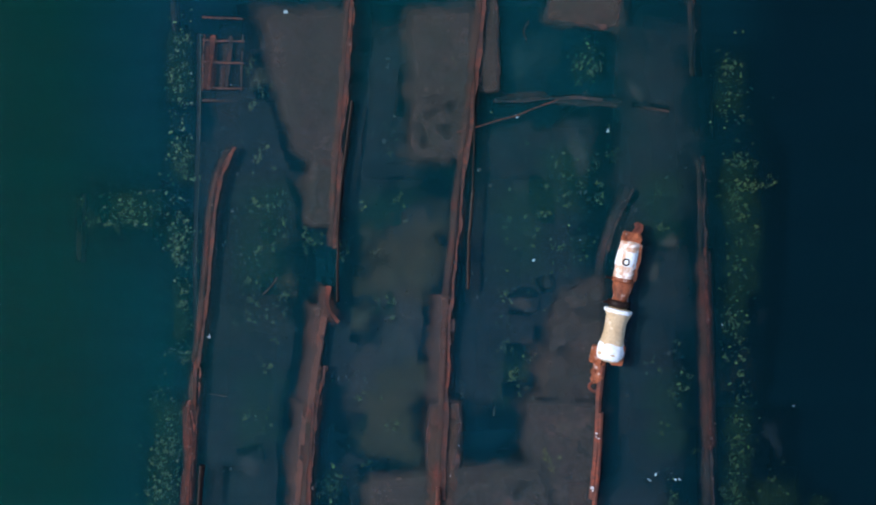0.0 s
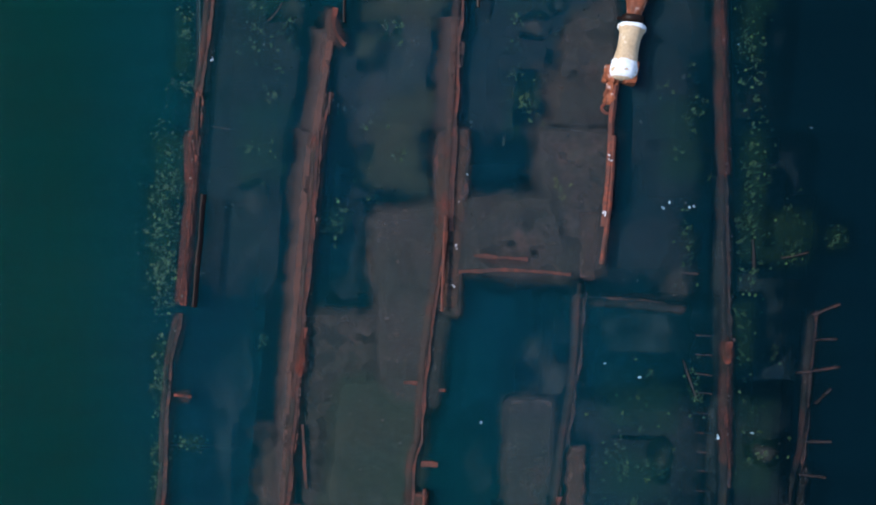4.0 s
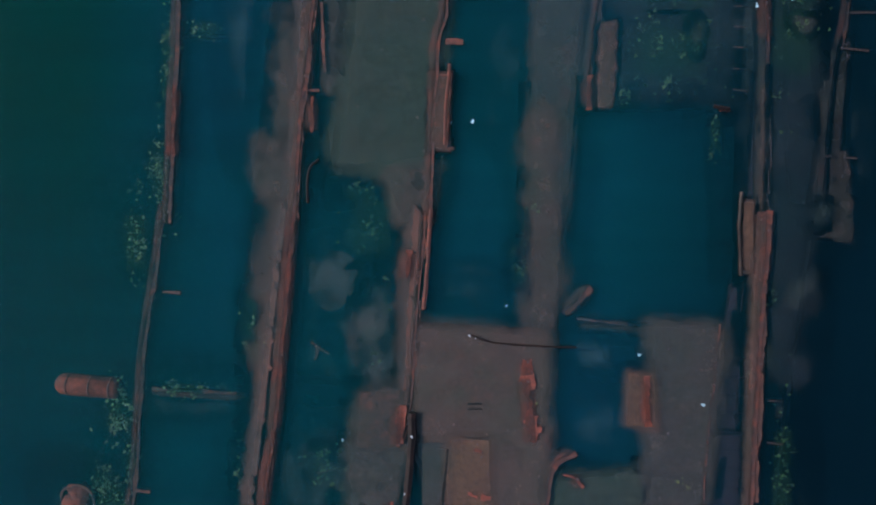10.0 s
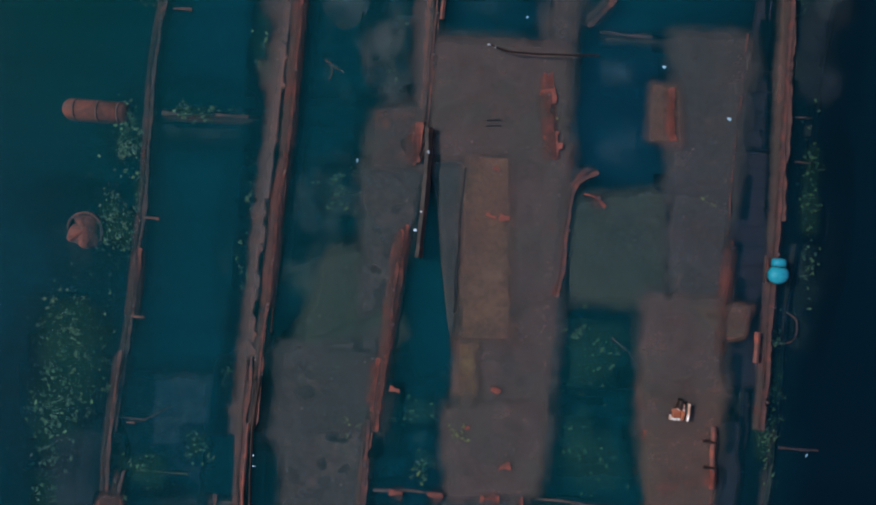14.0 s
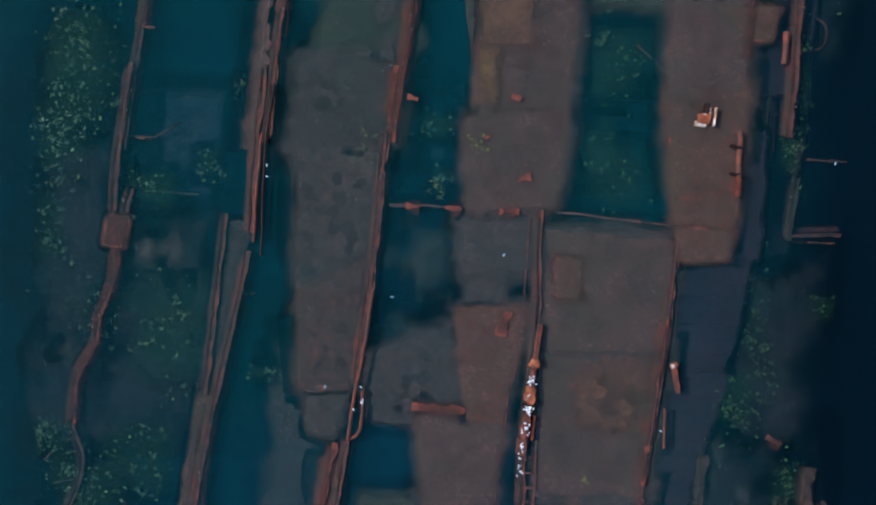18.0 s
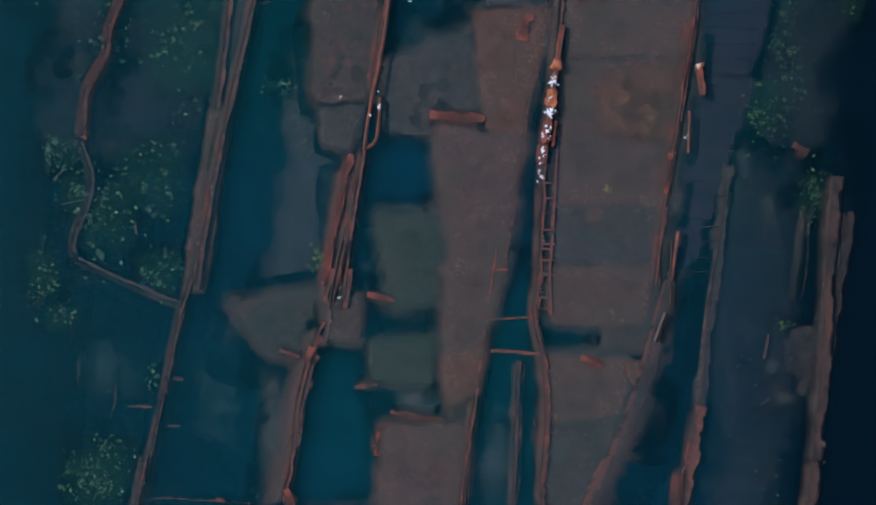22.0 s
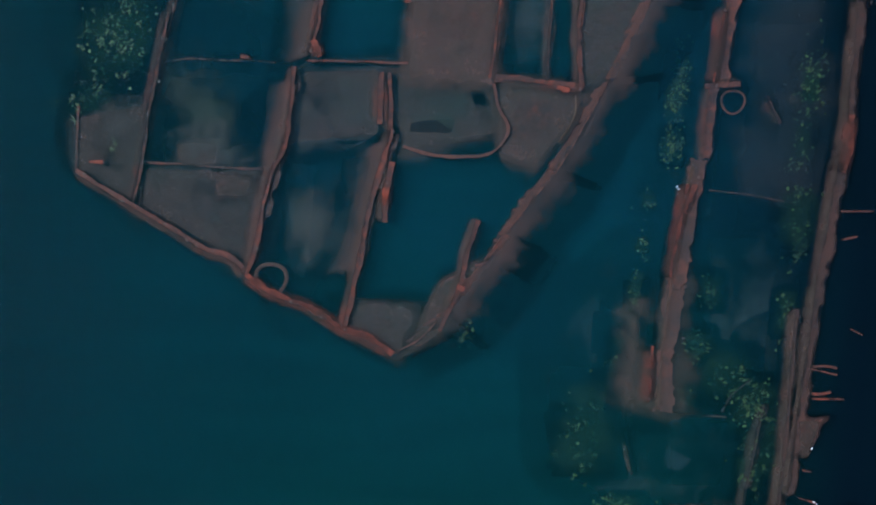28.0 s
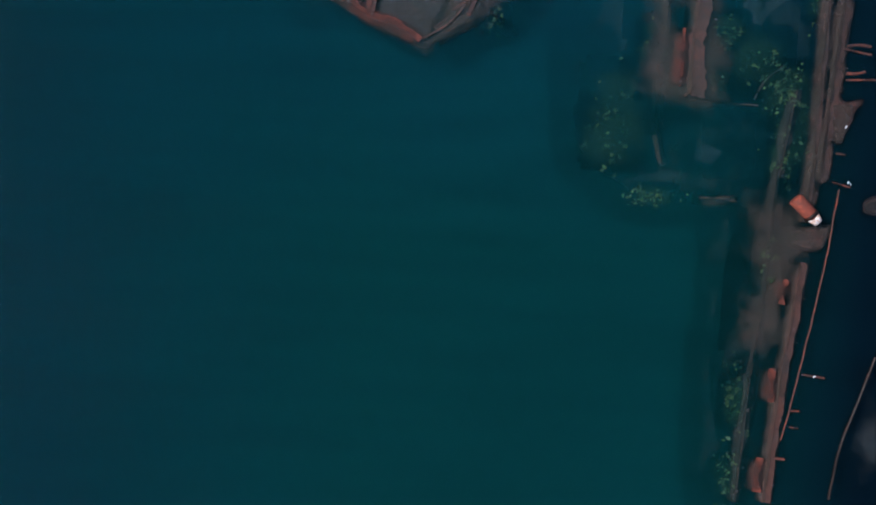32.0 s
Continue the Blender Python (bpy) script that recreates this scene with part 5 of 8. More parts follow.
plate(wreck, "deck_plate", (-2.21, -37.76), (-0.73, -37.69), (-0.94, -39.53), (-1.84, -39.57), -0.17, silt)
strip(wreck, "girder", [(0.25, -30.7), (0.28, -33.06), (0.18, -34.92), (0.06, -36.8), (0.06, -39.46)], 0.16, -0.13, rust, slots=0.2)
strip(wreck, "stringer", [(0.36, -36.25), (0.31, -37.88), (0.29, -39.45)], 0.09, -0.13, rust)
strip(wreck, "rung", [(0, -36.67), (0.32, -36.67)], 0.08, -0.12, rust)
strip(wreck, "rung", [(0.01, -37.03), (0.33, -37.03)], 0.08, -0.12, rust)
strip(wreck, "rung", [(0.03, -37.4), (0.35, -37.4)], 0.08, -0.12, rust)
strip(wreck, "rung", [(0.04, -37.76), (0.36, -37.76)], 0.08, -0.12, rust)
strip(wreck, "rung", [(0.05, -38.13), (0.37, -38.13)], 0.08, -0.12, rust)
strip(wreck, "rung", [(0.07, -38.5), (0.39, -38.5)], 0.08, -0.12, rust)
strip(wreck, "rung", [(0.08, -38.87), (0.4, -38.87)], 0.08, -0.12, rust)
strip(wreck, "rung", [(0.09, -39.24), (0.42, -39.23)], 0.08, -0.12, rust)
strip(wreck, "stringer", [(-0.02, -30.86), (-0.1, -33.33), (-0.35, -34.94), (-0.54, -37.11), (-0.86, -39.52)], 0.06, -0.16, rust)
plate(wreck, "deck_plate", (0.44, -31.21), (3.37, -31.29), (3.26, -34.02), (0.41, -34.09), -0.18, silt)
plate(wreck, "deck_plate", (0.39, -34.2), (3.21, -34.1), (2.95, -37.45), (0.41, -37.56), -0.18, silt)
plate(wreck, "deck_plate", (0.42, -37.65), (2.91, -37.54), (2.72, -39.36), (0.4, -39.47), -0.19, silt)
plate(wreck, "deck_plate", (1.48, -34.61), (2.78, -34.43), (2.84, -35.78), (1.5, -35.7), -0.14, tan, holes=0.24)
plate(wreck, "deck_plate", (0.69, -31.86), (1.21, -31.91), (1.18, -32.77), (0.72, -32.71), -0.14, rust)
strip(wreck, "seam", [(0.45, -34.11), (1.95, -34.1)], 0.06, -0.12, rust)
strip(wreck, "girder", [(3.48, -31.27), (3.35, -33.09), (3.18, -34.81), (3, -36.41), (2.86, -38.03), (2.79, -39.33)], 0.19, -0.13, rust, slots=0.3)
strip(wreck, "rust_scale", [(3.3, -33.22), (3.14, -34.8)], 0.11, -0.09, orange)
strip(wreck, "rust_scale", [(2.95, -36.27), (2.89, -37.21)], 0.11, -0.09, orange)
plate(wreck, "deck_plate", (3.16, -27.94), (4.79, -27.73), (4.67, -30.98), (3.43, -30.9), -0.16, rust)
plate(wreck, "deck_plate", (3.47, -31.14), (4.64, -31.11), (4.62, -31.7), (3.55, -31.73), -0.13, rust)
bar(wreck, "rail", [(4.75, -28.78), (4.75, -30.29)], 0.119, 0, rust)
strip(wreck, "rust_scale", [(4.73, -29.79), (4.71, -30.26)], 0.11, 0.04, orange)
bar(wreck, "stub", [(4.5, -29.13), (4.79, -29.17)], 0.080, 0.04, dark)
bar(wreck, "stub", [(4.53, -29.76), (4.82, -29.8)], 0.080, 0.04, dark)
strip(wreck, "rib", [(3.6, -31.96), (5.03, -31.95)], 0.04, -0.27, purple)
strip(wreck, "rib", [(3.59, -32.31), (4.99, -32.29)], 0.04, -0.27, purple)
strip(wreck, "rib", [(3.58, -32.66), (4.94, -32.64)], 0.04, -0.27, purple)
strip(wreck, "rib", [(3.57, -33), (4.89, -32.99)], 0.04, -0.27, purple)
strip(wreck, "rib", [(3.56, -33.35), (4.85, -33.34)], 0.04, -0.27, purple)
strip(wreck, "rib", [(3.55, -33.7), (4.8, -33.69)], 0.04, -0.27, purple)
strip(wreck, "rib", [(3.54, -34.05), (4.75, -34.04)], 0.04, -0.27, purple)
strip(wreck, "rib", [(3.53, -34.4), (4.7, -34.39)], 0.04, -0.27, purple)
strip(wreck, "rib", [(3.52, -34.76), (4.65, -34.74)], 0.04, -0.27, purple)
strip(wreck, "rib", [(3.51, -35.11), (4.61, -35.1)], 0.04, -0.27, purple)
strip(wreck, "rib", [(3.5, -35.46), (4.56, -35.45)], 0.04, -0.27, purple)
strip(wreck, "rib", [(3.49, -35.82), (4.51, -35.8)], 0.04, -0.27, purple)
strip(wreck, "rib", [(3.48, -36.17), (4.46, -36.16)], 0.04, -0.27, purple)
strip(wreck, "rib", [(3.47, -36.53), (4.41, -36.52)], 0.04, -0.27, purple)
strip(wreck, "rib", [(3.46, -36.89), (4.36, -36.87)], 0.04, -0.27, purple)
strip(wreck, "rib", [(3.45, -37.24), (4.31, -37.23)], 0.04, -0.27, purple)
strip(wreck, "rib", [(3.44, -37.6), (4.27, -37.59)], 0.04, -0.27, purple)
strip(wreck, "rib", [(3.43, -37.96), (4.22, -37.95)], 0.04, -0.27, purple)
strip(wreck, "rib", [(3.42, -38.32), (4.17, -38.31)], 0.04, -0.27, purple)
strip(wreck, "rib", [(3.41, -38.68), (4.12, -38.68)], 0.04, -0.27, purple)
strip(wreck, "rib", [(3.4, -39.05), (4.07, -39.04)], 0.04, -0.27, purple)
strip(wreck, "girder", [(5.6, -27.21), (5.38, -30.81), (5.11, -33.04), (4.7, -35.18), (4.4, -36.95), (3.99, -39.36)], 0.34, -0.36, purple, slots=0.1)
strip(wreck, "girder", [(6.38, -28.78), (6.25, -30.01), (6.16, -31.28)], 0.16, -0.4, olive)
strip(wreck, "rib", [(6.44, -29.36), (7.35, -29.4)], 0.09, -0.38, rust)
strip(wreck, "rib", [(6.18, -31.15), (7.33, -31.08)], 0.14, -0.38, rust)
strip(wreck, "rib", [(6.3, -31.3), (7.2, -31.3)], 0.10, -0.4, rust)
bar(wreck, "bar", [(3.3, -35.31), (3.32, -36.26)], 0.053, 0, rust)
bar(wreck, "rail", [(3.22, -38.08), (3.09, -39.26)], 0.106, 0, rust)
strip(wreck, "stub", [(5.81, -36), (6.17, -36.19)], 0.20, -0.3, orange)
plate(wreck, "deck_plate", (-1.03, -36.05), (-0.6, -36.03), (-0.92, -37.68), (-1.08, -37.69), -0.2, rust)
weed(-11.56, -29.2, 0.66, 1.33, 110, -0.33, green_weed)
weed(-11.7, -31.51, 0.53, 1.19, 50, -0.33, green_weed)
weed(-10.85, -33.54, 0.93, 1.06, 60, -0.33, green_weed)
weed(-8.88, -33.89, 0.40, 0.53, 30, -0.33, green_weed)
weed(-11.77, -36.64, 0.46, 0.66, 70, -0.33, green_weed)
weed(-9.56, -36.98, 1.06, 1.19, 60, -0.33, green_weed)
weed(-10.7, -38.15, 0.80, 1.06, 50, -0.33, green_weed)
weed(-11.41, -37.62, 0.40, 0.53, 30, -0.33, green_weed)
weed(-7.82, -29.8, 0.27, 0.40, 16, -0.33, green_weed)
weed(6.08, -29.12, 0.19, 1.06, 40, -0.33, green_weed)
weed(5.47, -33.16, 0.40, 1.33, 60, -0.33, green_weed)
weed(5.33, -35.29, 0.53, 0.80, 90, -0.33, green_weed)
weed(6.4, -37.13, 0.40, 0.66, 40, -0.33, green_weed)
weed(5.8, -34.48, 0.40, 0.80, 30, -0.33, green_weed)
weed(6.93, -32.86, 0.27, 0.27, 10, -0.33, green_weed)
weed(-4.03, -28.93, 0.19, 0.40, 14, -0.33, green_weed)
weed(-8.87, -35.27, 0.66, 0.53, 16, -0.33, green_weed)
weed(-6.36, -34.91, 0.53, 0.13, 10, -0.33, green_weed)
weed(-3.77, -28.79, 0.53, 0.40, 14, -0.33, green_weed)
weed(-2.13, -30.07, 0.27, 0.27, 12, -0.33, green_weed)
weed(2.01, -29.85, 0.80, 0.80, 18, -0.33, green_weed)
weed(-9.26, -39.51, 0.80, 0.53, 20, -0.33, green_weed)
weed(-5.29, -38.96, 0.12, 0.16, 12, -0.12, yellow_weed)
weed(-1.39, -29.25, 0.16, 0.21, 12, -0.12, yellow_weed)
weed(1.58, -37.07, 0.12, 0.16, 8, -0.12, yellow_weed)
weed(-2.18, -30.3, 0.11, 0.14, 8, -0.12, yellow_weed)
weed(-4.03, -29.04, 0.12, 0.16, 8, -0.12, yellow_weed)
strip(wreck, "stringer", [(-11.5, -39.18), (-10.83, -39.45), (-10.05, -39.78), (-8.71, -40.28)], 0.13, -0.32, rust)
strip(wreck, "stringer", [(-8.29, -39.45), (-8.63, -40.39), (-8.95, -42.02), (-9.22, -43.38), (-9.54, -44.77), (-9.94, -46.74), (-10.2, -48.9)], 0.14, -0.26, rust, slots=0.05)
strip(wreck, "stringer", [(-8.24, -39.06), (-8.55, -40.13)], 0.10, -0.26, rust)
strip(wreck, "stub", [(-9.13, -42.18), (-8.63, -42.18)], 0.10, -0.32, rust)
strip(wreck, "stub", [(-9.08, -43.38), (-8.69, -43.38)], 0.10, -0.32, rust)
strip(wreck, "stub", [(-10.03, -42.93), (-9.42, -42.93)], 0.10, -0.32, rust)
plate(wreck, "deck_plate", (-7.27, -40.22), (-5.3, -39.9), (-5.52, -41.5), (-6.64, -41.4), -0.264, silt)
strip(wreck, "stub", [(-6.19, -41.34), (-5.67, -41.46)], 0.14, -0.2, orange)
strip(wreck, "stringer", [(-5.12, -40.57), (-5.44, -41.51), (-5.68, -42.58), (-5.78, -43.79), (-6, -45.05)], 0.16, -0.14, rust, slots=0.3)
strip(wreck, "rust_scale", [(-5.39, -41.18), (-5.46, -41.58)], 0.15, -0.1, orange)
strip(wreck, "rust_scale", [(-5.91, -44.74), (-5.75, -45.14)], 0.16, -0.1, orange)
strip(wreck, "stringer", [(-4.89, -39.26), (-5.08, -40.05)], 0.16, -0.13, rust)
strip(wreck, "stringer", [(-4.46, -39.25), (-4.59, -40.23)], 0.16, -0.13, rust)
bar(wreck, "rail", [(-4.64, -38.53), (-4.8, -39.31), (-4.93, -40.21)], 0.066, 0.06, dark)
plate(wreck, "deck_plate", (-5.14, -40.24), (-4.31, -40.01), (-4.31, -40.93), (-5.15, -40.91), -0.202, rust)
strip(wreck, "stub", [(-4.07, -39.86), (-3.41, -39.96)], 0.16, -0.16, orange)
bank(-4.16, -39.24, 0.41, 0.53, -0.34, mud_silt)
plate(wreck, "deck_plate", (-3.88, -41.12), (-2.45, -40.95), (-2.54, -41.93), (-3.83, -41.92), -0.264, olive)
bank(-2.9, -39.77, 0.77, 0.97, -0.28, mud_silt)
strip(wreck, "stub", [(-4.33, -42.16), (-3.74, -42.06)], 0.19, -0.2, orange)
bank(-2.7, -42.59, 0.77, 0.40, -0.34, mud_silt)
strip(wreck, "beam", [(-3.42, -42.71), (-2.1, -42.88)], 0.16, -0.18, orange)
strip(wreck, "frame_bar", [(-3.8, -43.18), (-3.46, -43.06)], 0.10, -0.16, orange)
strip(wreck, "frame_bar", [(-3.46, -43.06), (-3.5, -43.46)], 0.10, -0.16, orange)
strip(wreck, "frame_bar", [(-3.5, -43.46), (-3.49, -43.76)], 0.10, -0.16, orange)
strip(wreck, "frame_bar", [(-3.49, -43.76), (-3.78, -43.79)], 0.10, -0.16, orange)
strip(wreck, "frame_bar", [(-3.72, -43.18), (-3.74, -43.79)], 0.10, -0.16, orange)
strip(wreck, "stub", [(-3.74, -44.18), (-3.47, -44.2)], 0.11, -0.17, rust)
strip(wreck, "stub", [(-3.73, -44.52), (-3.46, -44.54)], 0.11, -0.17, rust)
strip(wreck, "stub", [(-3.72, -44.93), (-3.45, -44.94)], 0.11, -0.17, rust)
plate(wreck, "deck_plate", (-3.48, -43.11), (-1.7, -43.05), (-1.73, -45.51), (-3.54, -45.49), -0.15, silt)
plate(wreck, "deck_plate", (-2.12, -39.18), (-0.91, -39.02), (-1.25, -41), (-2.11, -41.4), -0.16, silt)
plate(wreck, "deck_plate", (-2.11, -41.4), (-1.28, -41), (-1.36, -42.08), (-2.01, -42.47), -0.15, rust)
plate(wreck, "deck_plate", (-1.98, -42.51), (-1.36, -42.09), (-1.46, -43.04), (-1.92, -43.05), -0.2, rust)
strip(wreck, "girder", [(-1.31, -42.03), (-1.51, -43.62), (-1.66, -45.51)], 0.18, -0.13, rust, slots=0.35)
strip(wreck, "stringer", [(-0.98, -38.64), (-1.21, -40.46), (-1.35, -41.92)], 0.09, -0.14, rust)
strip(wreck, "rung", [(-1.11, -40.35), (0.12, -40.23)], 0.08, -0.14, rust)
strip(wreck, "rung", [(-1.04, -41.1), (0.17, -41.14)], 0.11, -0.14, rust)
strip(wreck, "rung", [(-1, -39.8), (-0.74, -39.79)], 0.08, -0.14, rust)
strip(wreck, "rung", [(-0.99, -39.16), (-0.71, -39.12)], 0.08, -0.14, rust)
strip(wreck, "stringer", [(0.09, -39.13), (-0.01, -40.16), (0.22, -41.19), (0.38, -42.63), (0.33, -44.35), (0.46, -45.71)], 0.16, -0.12, rust, slots=0.15)
strip(wreck, "stringer", [(0.29, -38.87), (0.33, -40.18)], 0.10, -0.12, rust)
strip(wreck, "rung", [(0.04, -38.62), (0.3, -38.62)], 0.08, -0.12, rust)
strip(wreck, "rung", [(0.06, -38.9), (0.31, -38.9)], 0.08, -0.12, rust)
strip(wreck, "rung", [(0.07, -39.18), (0.33, -39.18)], 0.08, -0.12, rust)
strip(wreck, "rung", [(0.08, -39.47), (0.34, -39.46)], 0.08, -0.12, rust)
strip(wreck, "rung", [(0.1, -39.75), (0.36, -39.74)], 0.08, -0.12, rust)
strip(wreck, "rung", [(0.11, -40.03), (0.37, -40.02)], 0.08, -0.12, rust)
strip(wreck, "girder", [(-0.31, -41.33), (-0.32, -42.78), (-0.32, -45.63)], 0.21, -0.28, rust, slots=0.1)
strip(wreck, "stringer", [(0.08, -42.77), (0.29, -44.36)], 0.09, -0.28, rust)
bank(-0.91, -43.82, 0.53, 1.67, -0.4, mud_silt)
plate(wreck, "deck_plate", (0.23, -39.12), (2.65, -39.05), (2.48, -40.24), (0.42, -40.3), -0.17, silt)
plate(wreck, "deck_plate", (0.31, -41.21), (2.26, -41.2), (2.04, -42.5), (0.49, -42.75), -0.18, silt)
strip(wreck, "stub", [(1.13, -41.16), (1.63, -41.35)], 0.16, -0.13, orange)
plate(wreck, "bracket", (2.22, -41.26), (2.5, -41.24), (2.42, -41.75), (2.36, -41.76), -0.15, rust)
plate(wreck, "deck_plate", (0.44, -42.81), (2.03, -42.56), (1.52, -44.84), (0.52, -45.58), -0.2, silt)
plate(wreck, "deck_plate", (1.73, -40.35), (2.79, -40.27), (2.39, -41.5), (1.65, -41.27), -0.227, rust)
strip(wreck, "girder", [(3.08, -39.04), (3.02, -39.68), (2.81, -41.62), (2.03, -43.75), (1.2, -45.39), (0.58, -46.77)], 0.12, -0.2, brown)
plate(wreck, "deck_plate", (2.23, -42.69), (2.7, -41.88), (1.77, -43.9), (1.57, -43.77), -0.252, silt)
bar(wreck, "bar", [(3.06, -38.33), (3.09, -39.84)], 0.053, 0.02, dark)
bar(wreck, "rail", [(2.99, -40), (2.78, -40.69)], 0.106, 0.04, dark)
strip(wreck, "cross_beam", [(-6.1, -45.22), (-5.01, -45.22), (-3.65, -45.22)], 0.08, -0.14, rust)
strip(wreck, "cross_beam", [(-1.59, -45.5), (-0.55, -45.57), (0.44, -45.66)], 0.23, -0.13, rust, slots=0.28)
strip(wreck, "rust_scale", [(-0.12, -45.67), (0.22, -45.74)], 0.16, -0.08, orange)
strip(wreck, "cross_beam", [(-9.69, -45.34), (-8.82, -45.23), (-6.44, -45.26)], 0.09, -0.36, rust)
strip(wreck, "stub", [(-7.72, -45.16), (-7.45, -45.2)], 0.15, -0.24, orange)
strip(wreck, "rib", [(-1.5, -42.42), (-0.6, -42.36)], 0.04, -0.44, rust)
strip(wreck, "rib", [(-1.46, -42.74), (-0.59, -42.68)], 0.04, -0.44, rust)
strip(wreck, "rib", [(-1.42, -43.06), (-0.57, -43)], 0.04, -0.44, rust)
strip(wreck, "rib", [(-1.38, -43.38), (-0.56, -43.33)], 0.04, -0.44, rust)
strip(wreck, "rib", [(-1.34, -43.71), (-0.55, -43.65)], 0.04, -0.44, rust)
strip(wreck, "rib", [(-1.3, -44.03), (-0.53, -43.97)], 0.04, -0.44, rust)
strip(wreck, "rib", [(-1.26, -44.36), (-0.52, -44.3)], 0.04, -0.44, rust)
strip(wreck, "rib", [(-1.22, -44.68), (-0.5, -44.63)], 0.04, -0.44, rust)
strip(wreck, "rib", [(-1.18, -45.01), (-0.49, -44.95)], 0.04, -0.44, rust)
strip(wreck, "seam", [(0.55, -43.01), (1.83, -42.91)], 0.03, -0.175, rust)
strip(wreck, "seam", [(0.56, -43.2), (1.8, -43.1)], 0.03, -0.175, rust)
strip(wreck, "seam", [(0.57, -43.38), (1.77, -43.28)], 0.03, -0.175, rust)
strip(wreck, "seam", [(0.58, -43.57), (1.74, -43.47)], 0.03, -0.175, rust)
strip(wreck, "seam", [(0.59, -43.76), (1.71, -43.66)], 0.03, -0.175, rust)
strip(wreck, "seam", [(0.6, -43.94), (1.68, -43.84)], 0.03, -0.175, rust)
strip(wreck, "seam", [(0.61, -44.13), (1.65, -44.03)], 0.03, -0.175, rust)
strip(wreck, "seam", [(0.62, -44.31), (1.63, -44.22)], 0.03, -0.175, rust)
strip(wreck, "seam", [(0.63, -44.5), (1.6, -44.41)], 0.03, -0.175, rust)
strip(wreck, "seam", [(0.63, -44.69), (1.57, -44.59)], 0.03, -0.175, rust)
strip(wreck, "seam", [(0.64, -44.87), (1.54, -44.78)], 0.03, -0.175, rust)
strip(wreck, "seam", [(0.65, -45.06), (1.51, -44.97)], 0.03, -0.175, rust)
plate(wreck, "deck_plate", (-6.31, -45.55), (-4.35, -45.4), (-4.37, -46.86), (-6.61, -47.13), -0.3, silt)
strip(wreck, "stringer", [(-4.29, -45.43), (-4.27, -46.67)], 0.16, -0.14, rust)
strip(wreck, "stringer", [(-4.08, -45.45), (-4, -46.79)], 0.13, -0.16, rust)
plate(wreck, "deck_plate", (-3.98, -45.45), (-1.6, -45.6), (-1.2, -46.62), (-3.67, -47.16), -0.277, silt)
# black plate standing in for the shade inside an open slot
plate(wreck, "slot_plate", (-3.54, -46.6), (-2.52, -46.5), (-2.56, -46.77), (-3.53, -46.82), -0.252, dark, rag=0.3)
strip(wreck, "stringer", [(-1.6, -45.63), (-1.47, -46.15), (-1.21, -46.67), (-1.43, -47.12), (-1.97, -47.35), (-3.03, -47.34), (-3.68, -47.18)], 0.11, -0.13, brown)
plate(wreck, "deck_plate", (-1.44, -45.64), (0.49, -45.81), (-0.51, -47.45), (-1.29, -47.19), -0.2, rust)
strip(wreck, "girder", [(-6.36, -45.38), (-6.51, -47.13), (-6.89, -48.08), (-7.19, -49.85), (-7.4, -50.43)], 0.24, -0.12, rust, slots=0.05)
strip(wreck, "stringer", [(-9.5, -44.15), (-9.87, -46.16), (-10.11, -47.93), (-10.31, -48.84)], 0.13, -0.22, rust)
strip(wreck, "hull_edge", [(-11.72, -46.49), (-11.75, -48.1)], 0.10, -0.26, rust)
strip(wreck, "hull_edge", [(-11.68, -48.08), (-10.21, -48.86), (-9.37, -49.32), (-8.38, -49.86), (-7.8, -50.01), (-7.4, -50.4)], 0.16, -0.13, rust)
strip(wreck, "hull_edge", [(-7.4, -50.4), (-6.81, -50.81), (-5.86, -51.12), (-5, -51.62), (-4.34, -51.82), (-3.75, -52.19)], 0.17, -0.12, orange)
strip(wreck, "hull_edge", [(-3.75, -52.19), (-3.09, -51.77), (-2.48, -51.01), (-1.77, -49.98), (-1.16, -49.12), (0.02, -47.54), (0.64, -46.36), (1.1, -45.36)], 0.07, -0.14, brown)
plate(wreck, "deck_plate", (-11.69, -46.79), (-9.99, -46.46), (-10.27, -48.73), (-11.67, -48.05), -0.3, silt)
plate(wreck, "hold_plate", (-10.08, -45.27), (-6.73, -45.26), (-6.88, -47.74), (-10.03, -47.84), -0.51, hold)
scrap(wreck, (-10.08, -45.27), (-6.73, -45.26), (-6.88, -47.74), (-10.03, -47.84), 4)
strip(wreck, "cross_beam", [(-10.17, -47.79), (-8.63, -47.81), (-7.05, -47.87)], 0.11, -0.28, rust)
plate(wreck, "deck_plate", (-10.1, -47.99), (-6.97, -47.97), (-7.29, -50.13), (-10.16, -48.83), -0.3, silt)
plate(wreck, "hatch_plate", (-8.22, -48.08), (-7.4, -48.1), (-7.47, -48.45), (-8.16, -48.48), -0.27, brown)
plate(wreck, "hatch_plate", (-9.16, -47.38), (-8.31, -47.32), (-8.32, -47.73), (-9.08, -47.76), -0.28, rust)
strip(wreck, "stub", [(-11.36, -47.84), (-11.03, -47.81)], 0.10, -0.16, orange)
bank(-6.28, -49.06, 0.87, 1.88, -0.34, mud_silt)
